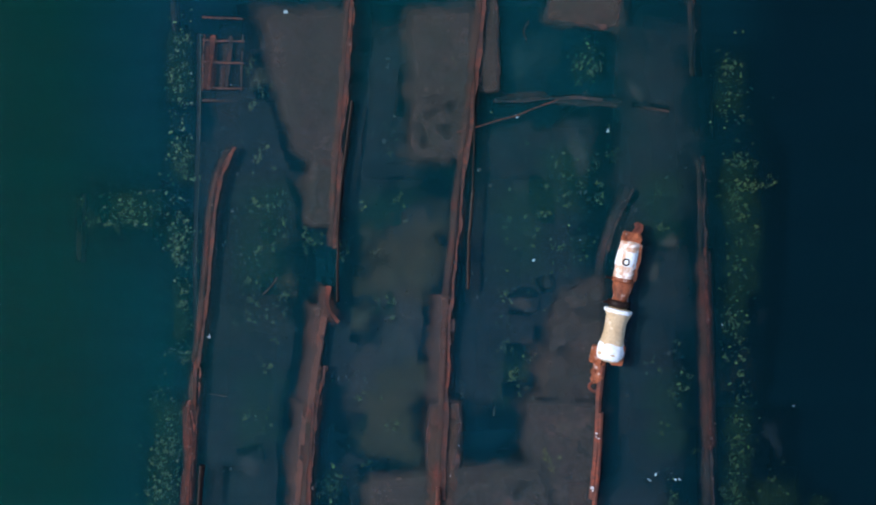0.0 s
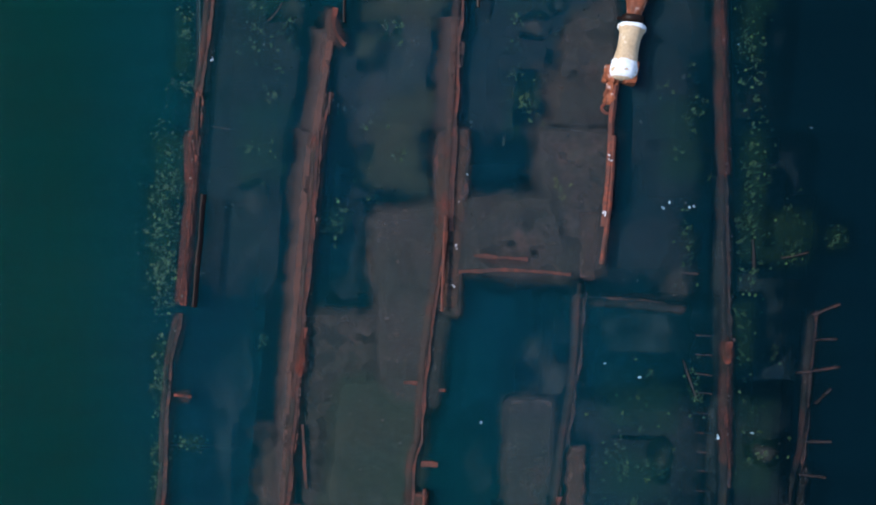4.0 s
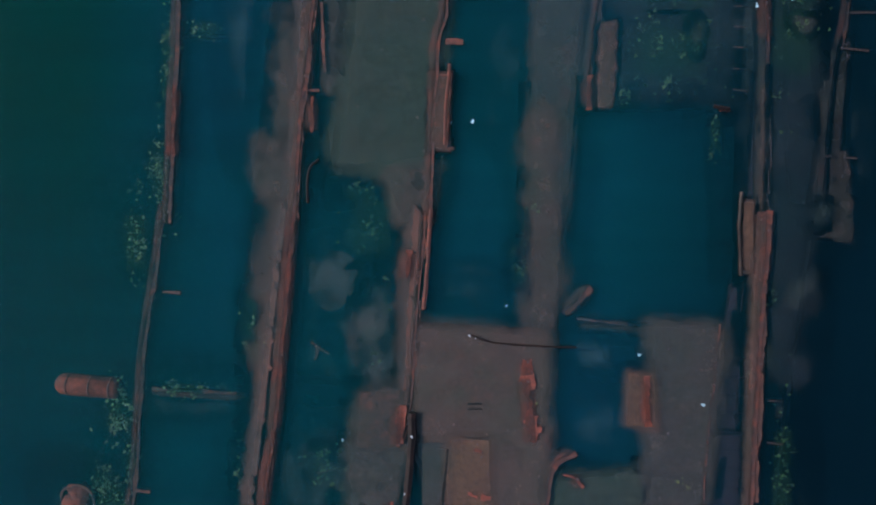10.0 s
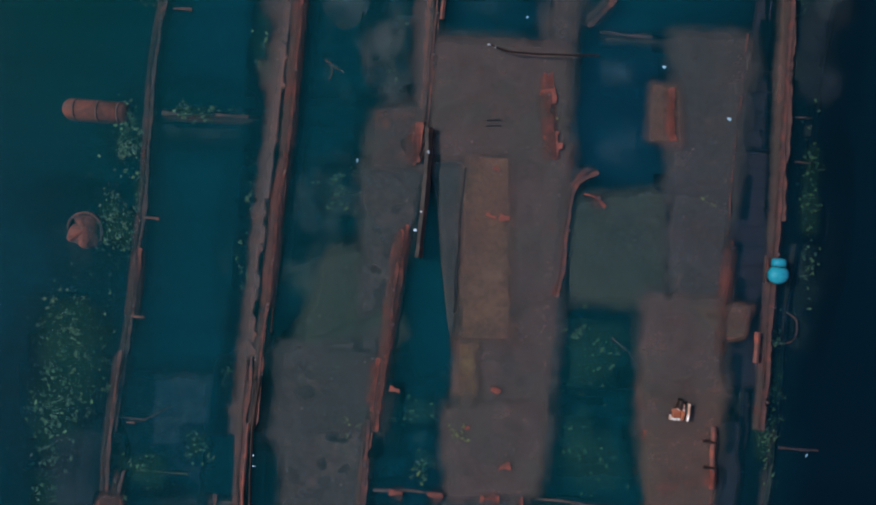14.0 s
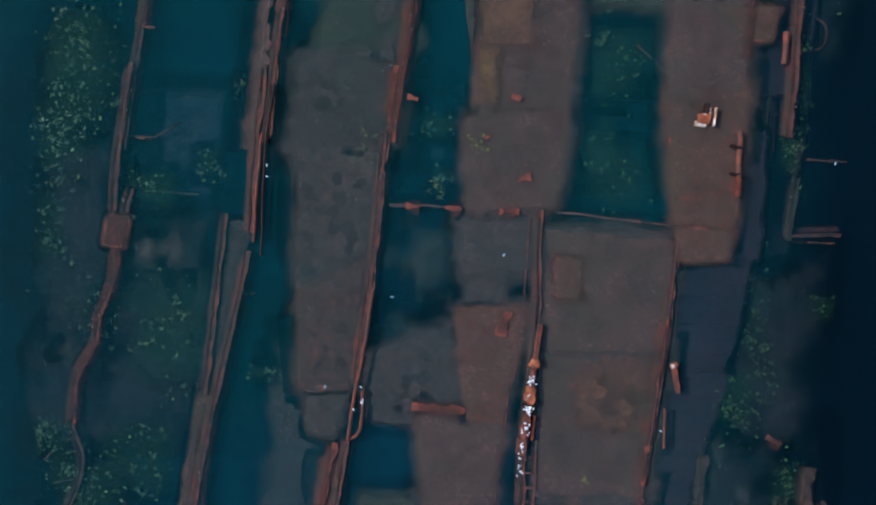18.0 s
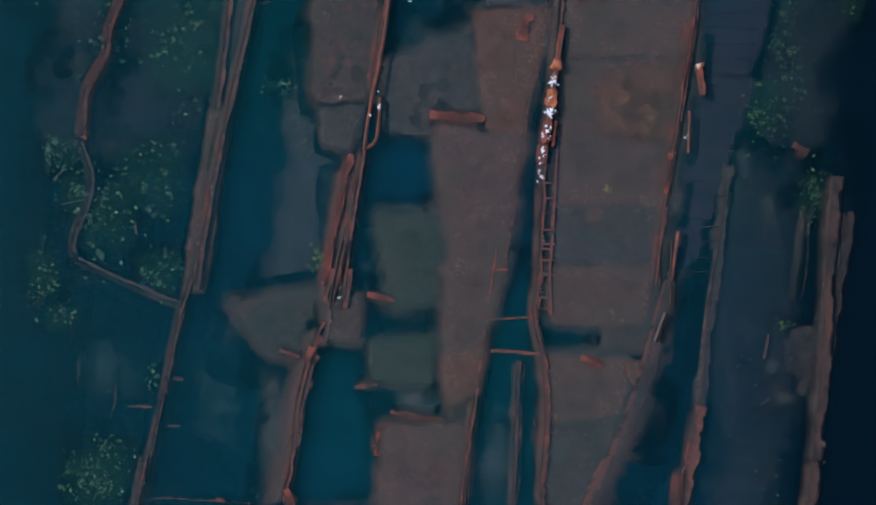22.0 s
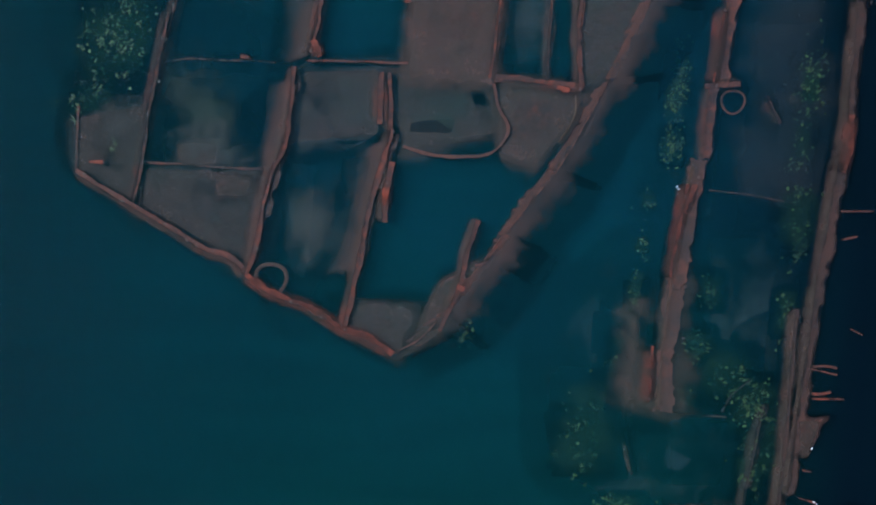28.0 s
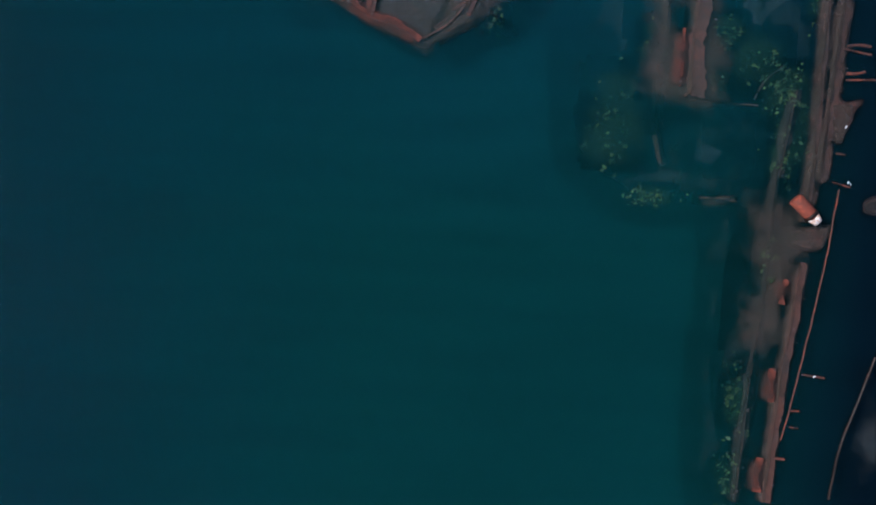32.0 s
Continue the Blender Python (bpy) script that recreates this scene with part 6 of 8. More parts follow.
strip(wreck, "girder", [(-3.97, -46.77), (-4.2, -47.71), (-4.45, -48.78), (-4.67, -50.14), (-4.94, -51.65)], 0.21, -0.12, rust, slots=0.06)
strip(wreck, "beam", [(-3.93, -47.56), (-4.06, -48.37), (-4.06, -49.01)], 0.18, -0.1, rust)
strip(wreck, "rust_scale", [(-4.04, -48.17), (-4.05, -48.63)], 0.15, -0.06, orange)
strip(wreck, "bent_strip", [(-1.8, -48.86), (-2.03, -49.61), (-2.23, -50.56), (-2.64, -51.56)], 0.16, -0.14, rust)
strip(wreck, "rust_scale", [(-2.26, -50.48), (-2.07, -50.52)], 0.15, -0.09, orange)
plate(wreck, "deck_plate", (-2.64, -50.45), (-1.9, -50.04), (-2.51, -51.53), (-3.25, -51.95), -0.19, rust)
plate(wreck, "deck_plate", (-4.76, -51.04), (-3.31, -51.17), (-3.63, -52.12), (-4.88, -51.66), -0.221, silt)
bar(wreck, "cable", [(0.32, -45.87), (0.28, -46.39), (-0.03, -46.97)], 0.027, -0.02, olive)
strip(wreck, "bent_strip", [(-1.85, -49.94), (-1.59, -49.86), (-1.34, -49.45)], 0.10, -0.14, rust)
weed(-10.92, -44.98, 0.80, 0.80, 60, -0.27, green_weed)
weed(-11.45, -46.62, 0.53, 0.80, 40, -0.27, green_weed)
weed(-10.87, -47.41, 0.21, 0.27, 20, -0.27, green_weed)
weed(-2.11, -51.66, 0.32, 0.27, 26, -0.27, green_weed)
weed(-3.7, -51.2, 0.11, 0.11, 5, -0.27, green_weed)
weed(-12.21, -39.68, 0.40, 0.80, 24, -0.3, green_weed)
weed(-9.4, -42.16, 0.11, 0.27, 12, -0.3, green_weed)
weed(-10.63, -44.68, 0.80, 1.06, 70, -0.3, green_weed)
weed(-9.16, -39.6, 0.53, 0.53, 16, -0.3, green_weed)
weed(2.78, -45.33, 0.19, 0.80, 40, -0.3, green_weed)
weed(2.68, -46.97, 0.19, 0.40, 30, -0.3, green_weed)
weed(5.8, -45.33, 0.29, 0.80, 50, -0.3, green_weed)
weed(5.9, -40.21, 0.13, 0.13, 8, -0.3, green_weed)
weed(-11.79, -40.75, 0.53, 0.40, 14, -0.3, green_weed)
weed(5.75, -48.45, 0.40, 1.06, 30, -0.3, green_weed)
weed(-5.29, -39.12, 0.11, 0.11, 12, -0.12, yellow_weed)
weed(1.93, -40.17, 0.13, 0.13, 10, -0.12, yellow_weed)
weed(5.75, -40.27, 0.12, 0.12, 6, -0.12, yellow_weed)
strip(barge, "cross_beam", [(3.31, -45.52), (4.12, -45.43)], 0.15, -0.17, rust)
strip(barge, "rust_scale", [(3.21, -47.8), (2.99, -48.47)], 0.16, -0.1, orange)
strip(barge, "girder", [(2.17, -50.65), (2.11, -52.01), (2.11, -53.8)], 0.27, -0.41, brown)
strip(barge, "cross_beam", [(3.62, -47.91), (5.58, -48.12)], 0.06, -0.36, rust)
strip(barge, "stub", [(4.78, -45.64), (5.16, -46.3)], 0.15, -0.3, rust)
strip(barge, "cross_beam", [(2.77, -53.29), (4.37, -53.36)], 0.06, -0.38, rust)
bank(6.48, -38.74, 0.25, 1.34, -0.37, mud_silt)
strip(barge, "stub", [(6.67, -48.96), (6.99, -48.88)], 0.07, -0.12, rust)
strip(barge, "stub", [(6.12, -52.04), (6.77, -52.13)], 0.07, -0.12, rust)
strip(barge, "stub", [(6.24, -52.72), (6.97, -52.71)], 0.07, -0.12, rust)
strip(barge, "stub", [(6.6, -48.29), (7.32, -48.26)], 0.07, -0.12, rust)
strip(barge, "stub", [(7.01, -51.04), (7.28, -51.15)], 0.07, -0.12, rust)
plate(barge, "bracket", (6.05, -53.31), (6.47, -53.29), (6.3, -54.1), (6.16, -54.1), -0.24, rust)
bank(5, -41.68, 1.14, 3.61, -0.4, mud_silt)
bank(4.72, -50.69, 1.40, 2.27, -0.4, mud_silt)
bank(1.36, -52.41, 0.87, 2.67, -0.4, mud_olive)
strip(barge, "girder", [(2.1, -51.74), (1.93, -53.34), (2.27, -54.86)], 0.25, -0.41, brown)
strip(barge, "cross_beam", [(3.1, -55.59), (4.05, -55.59)], 0.23, -0.39, brown)
strip(barge, "girder", [(5.85, -50.61), (5.77, -54.25), (5.62, -56.1)], 0.36, -0.25, brown, slots=0.12)
strip(barge, "girder", [(5.6, -57.03), (5.45, -58.5), (5.29, -59.98), (5.09, -62.84)], 0.36, -0.17, brown, slots=0.12)
strip(barge, "girder", [(5.25, -52.96), (4.94, -55.21), (4.82, -57.75), (4.59, -60.19), (4.46, -62.93)], 0.19, -0.31, brown, slots=0.1)
strip(barge, "rust_scale", [(5.02, -59.58), (5, -60.38)], 0.15, -0.1, orange)
strip(barge, "rust_scale", [(4.86, -61.74), (4.81, -62.56)], 0.16, -0.1, orange)
strip(barge, "rust_scale", [(5.19, -57.44), (5.12, -58.04)], 0.15, -0.1, orange)
plate(barge, "deck_plate", (5.29, -56.32), (6.11, -56.21), (6.0, -56.6), (5.35, -56.58), -0.27, brown)
strip(barge, "stub", [(6.08, -55.14), (6.47, -55.23)], 0.07, -0.08, rust)
strip(barge, "stub", [(5.69, -59.69), (6.21, -59.73)], 0.07, -0.08, rust)
strip(barge, "stub", [(5.47, -60.55), (5.69, -60.54)], 0.07, -0.08, rust)
strip(barge, "stub", [(5.5, -60.96), (5.7, -60.97)], 0.07, -0.08, rust)
strip(barge, "stub", [(6.13, -54.45), (6.33, -54.48)], 0.07, -0.08, rust)
strip(barge, "stub", [(5.16, -61.71), (5.43, -61.72)], 0.07, -0.08, rust)
bar(barge, "rail", [(6.2, -51.95), (6.5, -51.93), (6.72, -51.96)], 0.07, -0.05, rust)
bar(barge, "rail", [(6.2, -52.59), (6.45, -52.58), (6.62, -52.54)], 0.07, -0.05, rust)
bar(barge, "rail", [(6.23, -55.29), (6.01, -57.13), (5.68, -59.25), (5.3, -61.27)], 0.03, -0.06, rust)
bar(barge, "cable", [(7.31, -59.16), (6.98, -60.24), (6.66, -61.32), (6.48, -62.6)], 0.053, 0, dark)
plate(barge, "deck_plate", (7.05, -55.56), (7.46, -55.45), (7.49, -55.64), (7.05, -55.7), -0.38, brown)
bank(7.63, -61.14, 0.60, 1.70, -0.32, mud_silt)
weed(2.7, -45.85, 0.19, 0.66, 22, -0.3, green_weed)
weed(2.7, -46.89, 0.16, 0.53, 16, -0.3, green_weed)
weed(2.05, -50.38, 0.13, 0.80, 16, -0.3, green_weed)
weed(2.12, -49.3, 0.13, 0.27, 7, -0.3, green_weed)
weed(3.82, -50.29, 0.19, 0.53, 14, -0.3, green_weed)
weed(5.61, -50.74, 0.19, 0.80, 22, -0.3, green_weed)
weed(5.76, -49.14, 0.13, 0.40, 12, -0.3, green_weed)
weed(5.83, -45.48, 0.24, 0.53, 27, -0.3, green_weed)
weed(5.72, -46.65, 0.19, 0.80, 12, -0.3, green_weed)
weed(4.98, -53.06, 0.53, 0.53, 33, -0.3, green_weed)
weed(3.58, -51.65, 0.27, 0.40, 14, -0.3, green_weed)
weed(5.31, -54, 0.40, 1.06, 27, -0.3, green_weed)
weed(2.19, -48.23, 0.16, 0.27, 6, -0.3, green_weed)
weed(1.17, -53.69, 0.66, 1.33, 11, -0.3, green_weed)
weed(1.88, -52.01, 0.27, 0.80, 11, -0.3, green_weed)
weed(0.87, -54.2, 0.53, 0.80, 22, -0.28, green_weed)
weed(2.02, -55.62, 0.66, 0.16, 27, -0.28, green_weed)
weed(3.46, -51.53, 0.19, 0.21, 9, -0.28, green_weed)
weed(4.98, -52.84, 0.27, 0.53, 33, -0.28, green_weed)
weed(4.97, -54.68, 0.24, 0.53, 27, -0.28, green_weed)
weed(4.8, -56.94, 0.16, 0.80, 33, -0.28, green_weed)
weed(4.32, -60.47, 0.24, 0.80, 44, -0.28, green_weed)
weed(4.18, -62.39, 0.24, 0.66, 27, -0.28, green_weed)
weed(3.29, -52.91, 0.27, 0.27, 6, -0.28, green_weed)
weed(4.29, -52.34, 0.53, 0.53, 13, -0.28, green_weed)
bank(-5.08, 3.6, 0.95, 1.43, -0.36, mud_olive)
bank(-5.12, 1.12, 1.43, 0.95, -0.36, mud_olive)
bank(-5.16, -1.4, 1.11, 1.43, -0.36, mud_olive)
bank(-5.35, -4.26, 1.27, 1.43, -0.36, mud_silt)
bank(-2.02, 3.56, 0.95, 1.27, -0.36, mud_silt)
bank(-2.18, 0.69, 1.27, 1.43, -0.36, mud_olive)
bank(-2.05, -1.39, 1.27, 0.95, -0.36, mud_silt)
bank(-2.34, -3.65, 1.27, 1.27, -0.36, mud_silt)
bank(-2.21, -6.24, 1.27, 1.11, -0.36, mud_olive)
bank(1.52, 3.79, 1.43, 1.27, -0.36, mud_olive)
bank(1.54, 1.37, 1.27, 1.27, -0.36, mud_olive)
bank(1.56, -0.68, 1.43, 1.11, -0.36, mud_olive)
bank(1.58, -3.05, 1.43, 1.43, -0.36, mud_olive)
bank(1.88, -5.59, 1.43, 1.43, -0.36, mud_silt)
bank(4.32, 3.49, 0.95, 1.43, -0.36, mud_olive)
bank(4.5, 1.08, 0.95, 1.43, -0.36, mud_silt)
bank(4.58, -3.02, 0.95, 1.75, -0.36, mud_silt)
bank(4.91, -5.81, 0.80, 1.43, -0.36, mud_olive)
bank(6.56, -1.63, 0.80, 3.18, -0.36, mud_silt)
bank(-7.26, 1.13, 0.64, 2.54, -0.36, mud_olive)
bank(-8.88, -0.14, 1.27, 0.95, -0.36, mud_silt)
bank(-6.19, -11.8, 0.95, 3.18, -0.4, mud_silt)
bank(-3.2, -10.38, 1.27, 1.43, -0.3, mud_silt)
bank(-3.19, -12.59, 1.43, 1.91, -0.27, mud_silt)
bank(-3.05, -15.39, 1.43, 1.43, -0.3, mud_silt)
bank(-3.5, -7.36, 0.95, 1.27, -0.39, mud_silt)
bank(0.86, -7.12, 1.59, 1.27, -0.27, mud_silt)
bank(0.68, -13.65, 1.11, 2.54, -0.36, mud_silt)
bank(1.73, -10.89, 0.95, 1.91, -0.32, mud_silt)
bank(3.81, -7.11, 1.11, 1.27, -0.36, mud_silt)
bank(4.14, -10.05, 1.59, 1.43, -0.39, mud_silt)
bank(3.79, -12.91, 1.75, 1.27, -0.34, mud_silt)
bank(6.76, -8.3, 1.11, 2.54, -0.4, mud_silt)
bank(7.03, -13.02, 0.95, 2.23, -0.4, mud_silt)
bank(7.87, -15.18, 0.95, 1.91, -0.39, mud_silt)
bank(-4.24, -18.64, 1.43, 1.91, -0.34, mud_silt)
bank(-4.09, -20.79, 1.43, 1.43, -0.36, mud_olive)
bank(-4.47, -23.25, 1.43, 1.59, -0.3, mud_silt)
bank(-4.58, -25.73, 1.43, 1.59, -0.24, mud_olive)
bank(-4.56, -27.97, 1.75, 1.43, -0.22, mud_olive)
bank(-3.12, -20.25, 0.95, 1.91, -0.27, mud_silt)
bank(-0.99, -18.88, 1.11, 0.64, -0.39, mud_silt)
bank(1.81, -24.48, 1.43, 1.43, -0.28, mud_silt)
bank(2.05, -27.26, 1.43, 1.43, -0.39, mud_olive)
bank(2.31, -22.05, 0.95, 0.95, -0.4, mud_silt)
bank(-10.71, -24.5, 1.11, 1.27, -0.36, mud_silt)
bank(-10.9, -27.94, 1.43, 1.91, -0.36, mud_olive)
bank(-8.14, -21.59, 1.91, 0.64, -0.4, mud_silt)
bank(6.78, -24.93, 0.80, 3.18, -0.4, mud_olive)
bank(-6.73, -25.26, 0.64, 2.86, -0.39, mud_silt)
bank(-11.34, -29.58, 1.43, 2.07, -0.36, mud_silt)
bank(-11.05, -32.58, 1.43, 1.91, -0.36, mud_silt)
bank(-9.05, -32.8, 1.43, 1.75, -0.32, mud_silt)
bank(-9.61, -35.31, 1.75, 1.75, -0.34, mud_silt)
bank(-11.02, -37.62, 1.43, 1.75, -0.34, mud_silt)
bank(-9.31, -38.4, 1.59, 1.59, -0.36, mud_silt)
bank(-4.81, -30, 1.43, 2.39, -0.24, mud_olive)
bank(-4.72, -34.03, 1.27, 1.91, -0.24, mud_olive)
bank(-4.66, -37.05, 0.80, 1.91, -0.28, mud_olive)
bank(-2.6, -32.08, 1.59, 1.43, -0.24, mud_olive)
bank(-2.54, -34.22, 1.75, 1.43, -0.22, mud_olive)
bank(-2.16, -29.13, 1.11, 1.27, -0.39, mud_olive)
bank(1.8, -29.06, 1.43, 1.43, -0.36, mud_olive)
bank(5.56, -33.96, 0.95, 3.18, -0.36, mud_silt)
bank(6.4, -37.43, 0.95, 1.91, -0.36, mud_olive)
bank(-6.41, -34.93, 0.80, 1.91, -0.4, mud_olive)
bank(-10.47, -39.34, 1.59, 1.27, -0.36, mud_olive)
bank(-10.32, -41.77, 1.43, 1.75, -0.39, mud_silt)
bank(-10.7, -44.69, 1.43, 2.07, -0.36, mud_olive)
bank(-10.77, -47.07, 1.11, 1.43, -0.27, mud_silt)
bank(-8.65, -46.41, 1.75, 1.27, -0.27, mud_olive)
bank(-8.48, -47.52, 1.75, 0.95, -0.24, mud_silt)
bank(-6.25, -40.72, 1.43, 1.27, -0.22, mud_olive)
bank(-6.34, -43.27, 0.80, 2.07, -0.26, mud_silt)
bank(-3.05, -39.7, 1.43, 1.27, -0.24, mud_olive)
bank(-2.99, -41.54, 1.27, 1.11, -0.26, mud_olive)
bank(-2.82, -42.47, 1.27, 0.80, -0.26, mud_silt)
bank(-5.43, -46.25, 1.43, 0.95, -0.24, mud_silt)
bank(-2.54, -46.26, 1.75, 0.95, -0.24, mud_olive)
bank(-0.87, -44.01, 0.95, 1.91, -0.32, mud_silt)
bank(1.95, -42.3, 1.11, 1.43, -0.22, mud_silt)
bank(5, -41.78, 1.43, 3.98, -0.4, mud_olive)
bank(5.61, -47.14, 1.27, 2.39, -0.4, mud_olive)
bank(3.16, -46.44, 0.95, 2.39, -0.4, mud_olive)
bank(6.21, -41.09, 0.80, 2.39, -0.36, mud_olive)
bank(-7.54, -42.22, 1.27, 2.23, -0.4, mud_silt)
bank(-5.85, -49.11, 1.11, 2.07, -0.28, mud_brown)
bank(-4.1, -51.5, 1.11, 0.80, -0.24, mud_brown)
bank(-1.15, -50.54, 1.27, 0.95, -0.3, mud_brown)
bank(1.39, -52.08, 1.27, 2.86, -0.4, mud_brown)
bank(4.13, -50.84, 1.11, 2.54, -0.4, mud_brown)
bank(4.9, -52.96, 1.11, 1.91, -0.36, mud_brown)
bank(2.01, -53.69, 0.80, 1.91, -0.39, mud_brown)
bank(1.39, -53.35, 1.27, 2.07, -0.39, mud_brown)
bank(2.32, -55.32, 1.75, 0.80, -0.39, mud_brown)
bank(3.77, -52.98, 1.43, 1.59, -0.4, mud_brown)
bank(4.25, -56.44, 0.95, 1.91, -0.39, mud_brown)
bank(3.97, -60.26, 0.80, 2.54, -0.39, mud_brown)
bank(4.64, -58.84, 0.80, 2.54, -0.3, mud_brown)
plate(wreck, "hold_plate", (-2.83, 5.43), (-0.25, 5.39), (-0.48, 0.41), (-3.21, 0.42), -0.51, hold)
scrap(wreck, (-2.83, 5.43), (-0.25, 5.39), (-0.48, 0.41), (-3.21, 0.42), 7)
plate(wreck, "hold_plate", (-3.21, 0.35), (-0.48, 0.35), (-0.78, -5.32), (-3.62, -5.37), -0.51, hold)
scrap(wreck, (-3.21, 0.35), (-0.48, 0.35), (-0.78, -5.32), (-3.62, -5.37), 8)
plate(wreck, "hold_plate", (0.29, 5.38), (3.29, 5.33), (3.23, 0.41), (-0.03, 0.41), -0.51, hold)
scrap(wreck, (0.29, 5.38), (3.29, 5.33), (3.23, 0.41), (-0.03, 0.41), 8)
plate(wreck, "hold_plate", (-0.03, 0.34), (3.16, 0.34), (2.99, -5.26), (-0.43, -5.31), -0.51, hold)
scrap(wreck, (-0.03, 0.34), (3.16, 0.34), (2.99, -5.26), (-0.43, -5.31), 9)
plate(wreck, "hold_plate", (-6.16, 5.23), (-3.38, 5.18), (-3.64, 0.28), (-6.26, 0.28), -0.51, hold)
scrap(wreck, (-6.16, 5.23), (-3.38, 5.18), (-3.64, 0.28), (-6.26, 0.28), 7)
plate(wreck, "hold_plate", (-6.41, 0.21), (-3.65, 0.21), (-4.35, -5.4), (-6.74, -5.44), -0.51, hold)
scrap(wreck, (-6.41, 0.21), (-3.65, 0.21), (-4.35, -5.4), (-6.74, -5.44), 8)
plate(wreck, "hold_plate", (3.63, 5.08), (5.14, 5.05), (5.32, 0), (4.12, 0), -0.51, hold)
scrap(wreck, (3.63, 5.08), (5.14, 5.05), (5.32, 0), (4.12, 0), 4)
plate(wreck, "hold_plate", (3.86, -0.54), (5.33, -0.27), (5.37, -5.24), (3.53, -5.27), -0.51, hold)
scrap(wreck, (3.86, -0.54), (5.33, -0.27), (5.37, -5.24), (3.53, -5.27), 3)
plate(wreck, "hold_plate", (-4.03, -4.96), (-1.18, -4.98), (-1.4, -11.05), (-4.31, -11.08), -0.51, hold)
scrap(wreck, (-4.03, -4.96), (-1.18, -4.98), (-1.4, -11.05), (-4.31, -11.08), 9)
plate(wreck, "hold_plate", (-4.31, -11.15), (-3.2, -11.14), (-3.18, -17.3), (-4.81, -17.34), -0.51, hold)
scrap(wreck, (-4.31, -11.15), (-3.2, -11.14), (-3.18, -17.3), (-4.81, -17.34), 3)
plate(wreck, "hold_plate", (2.69, -8.32), (5.54, -8.31), (5.62, -14.25), (2.32, -14.31), -0.51, hold)
scrap(wreck, (2.69, -8.32), (5.54, -8.31), (5.62, -14.25), (2.32, -14.31), 9)
plate(wreck, "hold_plate", (6.12, -5.01), (7.81, -5.02), (7.78, -17.04), (6.51, -17.08), -0.51, hold)
scrap(wreck, (6.12, -5.01), (7.81, -5.02), (7.78, -17.04), (6.51, -17.08), 11)
plate(wreck, "hold_plate", (1.15, -8.32), (2.36, -8.32), (1.92, -14.45), (0.96, -14.47), -0.51, hold)
scrap(wreck, (1.15, -8.32), (2.36, -8.32), (1.92, -14.45), (0.96, -14.47), 4)
plate(wreck, "hold_plate", (-5.12, -17.07), (-2.56, -17.07), (-2.97, -21.46), (-5.44, -21.49), -0.51, hold)
scrap(wreck, (-5.12, -17.07), (-2.56, -17.07), (-2.97, -21.46), (-5.44, -21.49), 6)
plate(wreck, "hold_plate", (-5.51, -21.56), (-3.24, -21.53), (-4.03, -25.03), (-5.84, -25.78), -0.51, hold)
scrap(wreck, (-5.51, -21.56), (-3.24, -21.53), (-4.03, -25.03), (-5.84, -25.78), 5)
plate(wreck, "hold_plate", (0.92, -25.96), (3.21, -25.89), (3.25, -29.09), (0.86, -29.17), -0.51, hold)
scrap(wreck, (0.92, -25.96), (3.21, -25.89), (3.25, -29.09), (0.86, -29.17), 4)
plate(wreck, "hold_plate", (2.09, -19.85), (3.67, -19.84), (3.71, -20.96), (2.12, -20.98), -0.51, hold)
scrap(wreck, (2.09, -19.85), (3.67, -19.84), (3.71, -20.96), (2.12, -20.98), 2)
plate(wreck, "hold_plate", (-3.45, -30.9), (-1.44, -30.85), (-1.36, -33.38), (-3.52, -33.45), -0.51, hold)
scrap(wreck, (-3.45, -30.9), (-1.44, -30.85), (-1.36, -33.38), (-3.52, -33.45), 2)
plate(wreck, "hold_plate", (-11.06, -27.83), (-7.19, -27.77), (-7.66, -33.45), (-11.75, -33.57), -0.51, hold)
scrap(wreck, (-11.06, -27.83), (-7.19, -27.77), (-7.66, -33.45), (-11.75, -33.57), 12)
plate(wreck, "hold_plate", (-11.75, -33.71), (-7.73, -33.59), (-8.29, -39.78), (-12.19, -39.97), -0.51, hold)
scrap(wreck, (-11.75, -33.71), (-7.73, -33.59), (-8.29, -39.78), (-12.19, -39.97), 13)
plate(wreck, "hold_plate", (-3, -27.83), (-1.54, -27.68), (-1.51, -30.57), (-3.19, -30.61), -0.51, hold)
scrap(wreck, (-3, -27.83), (-1.54, -27.68), (-1.51, -30.57), (-3.19, -30.61), 2)
plate(wreck, "hold_plate", (0.7, -27.78), (3.16, -27.74), (3.3, -30.59), (0.81, -30.65), -0.51, hold)
scrap(wreck, (0.7, -27.78), (3.16, -27.74), (3.3, -30.59), (0.81, -30.65), 3)
plate(wreck, "hold_plate", (-4.44, -38.41), (-2.18, -38.36), (-1.79, -42.97), (-3.75, -43.04), -0.51, hold)
scrap(wreck, (-4.44, -38.41), (-2.18, -38.36), (-1.79, -42.97), (-3.75, -43.04), 5)
plate(wreck, "hold_plate", (-11.43, -39.51), (-8.91, -40.44), (-10.08, -47.91), (-11.68, -46.56), -0.51, hold)
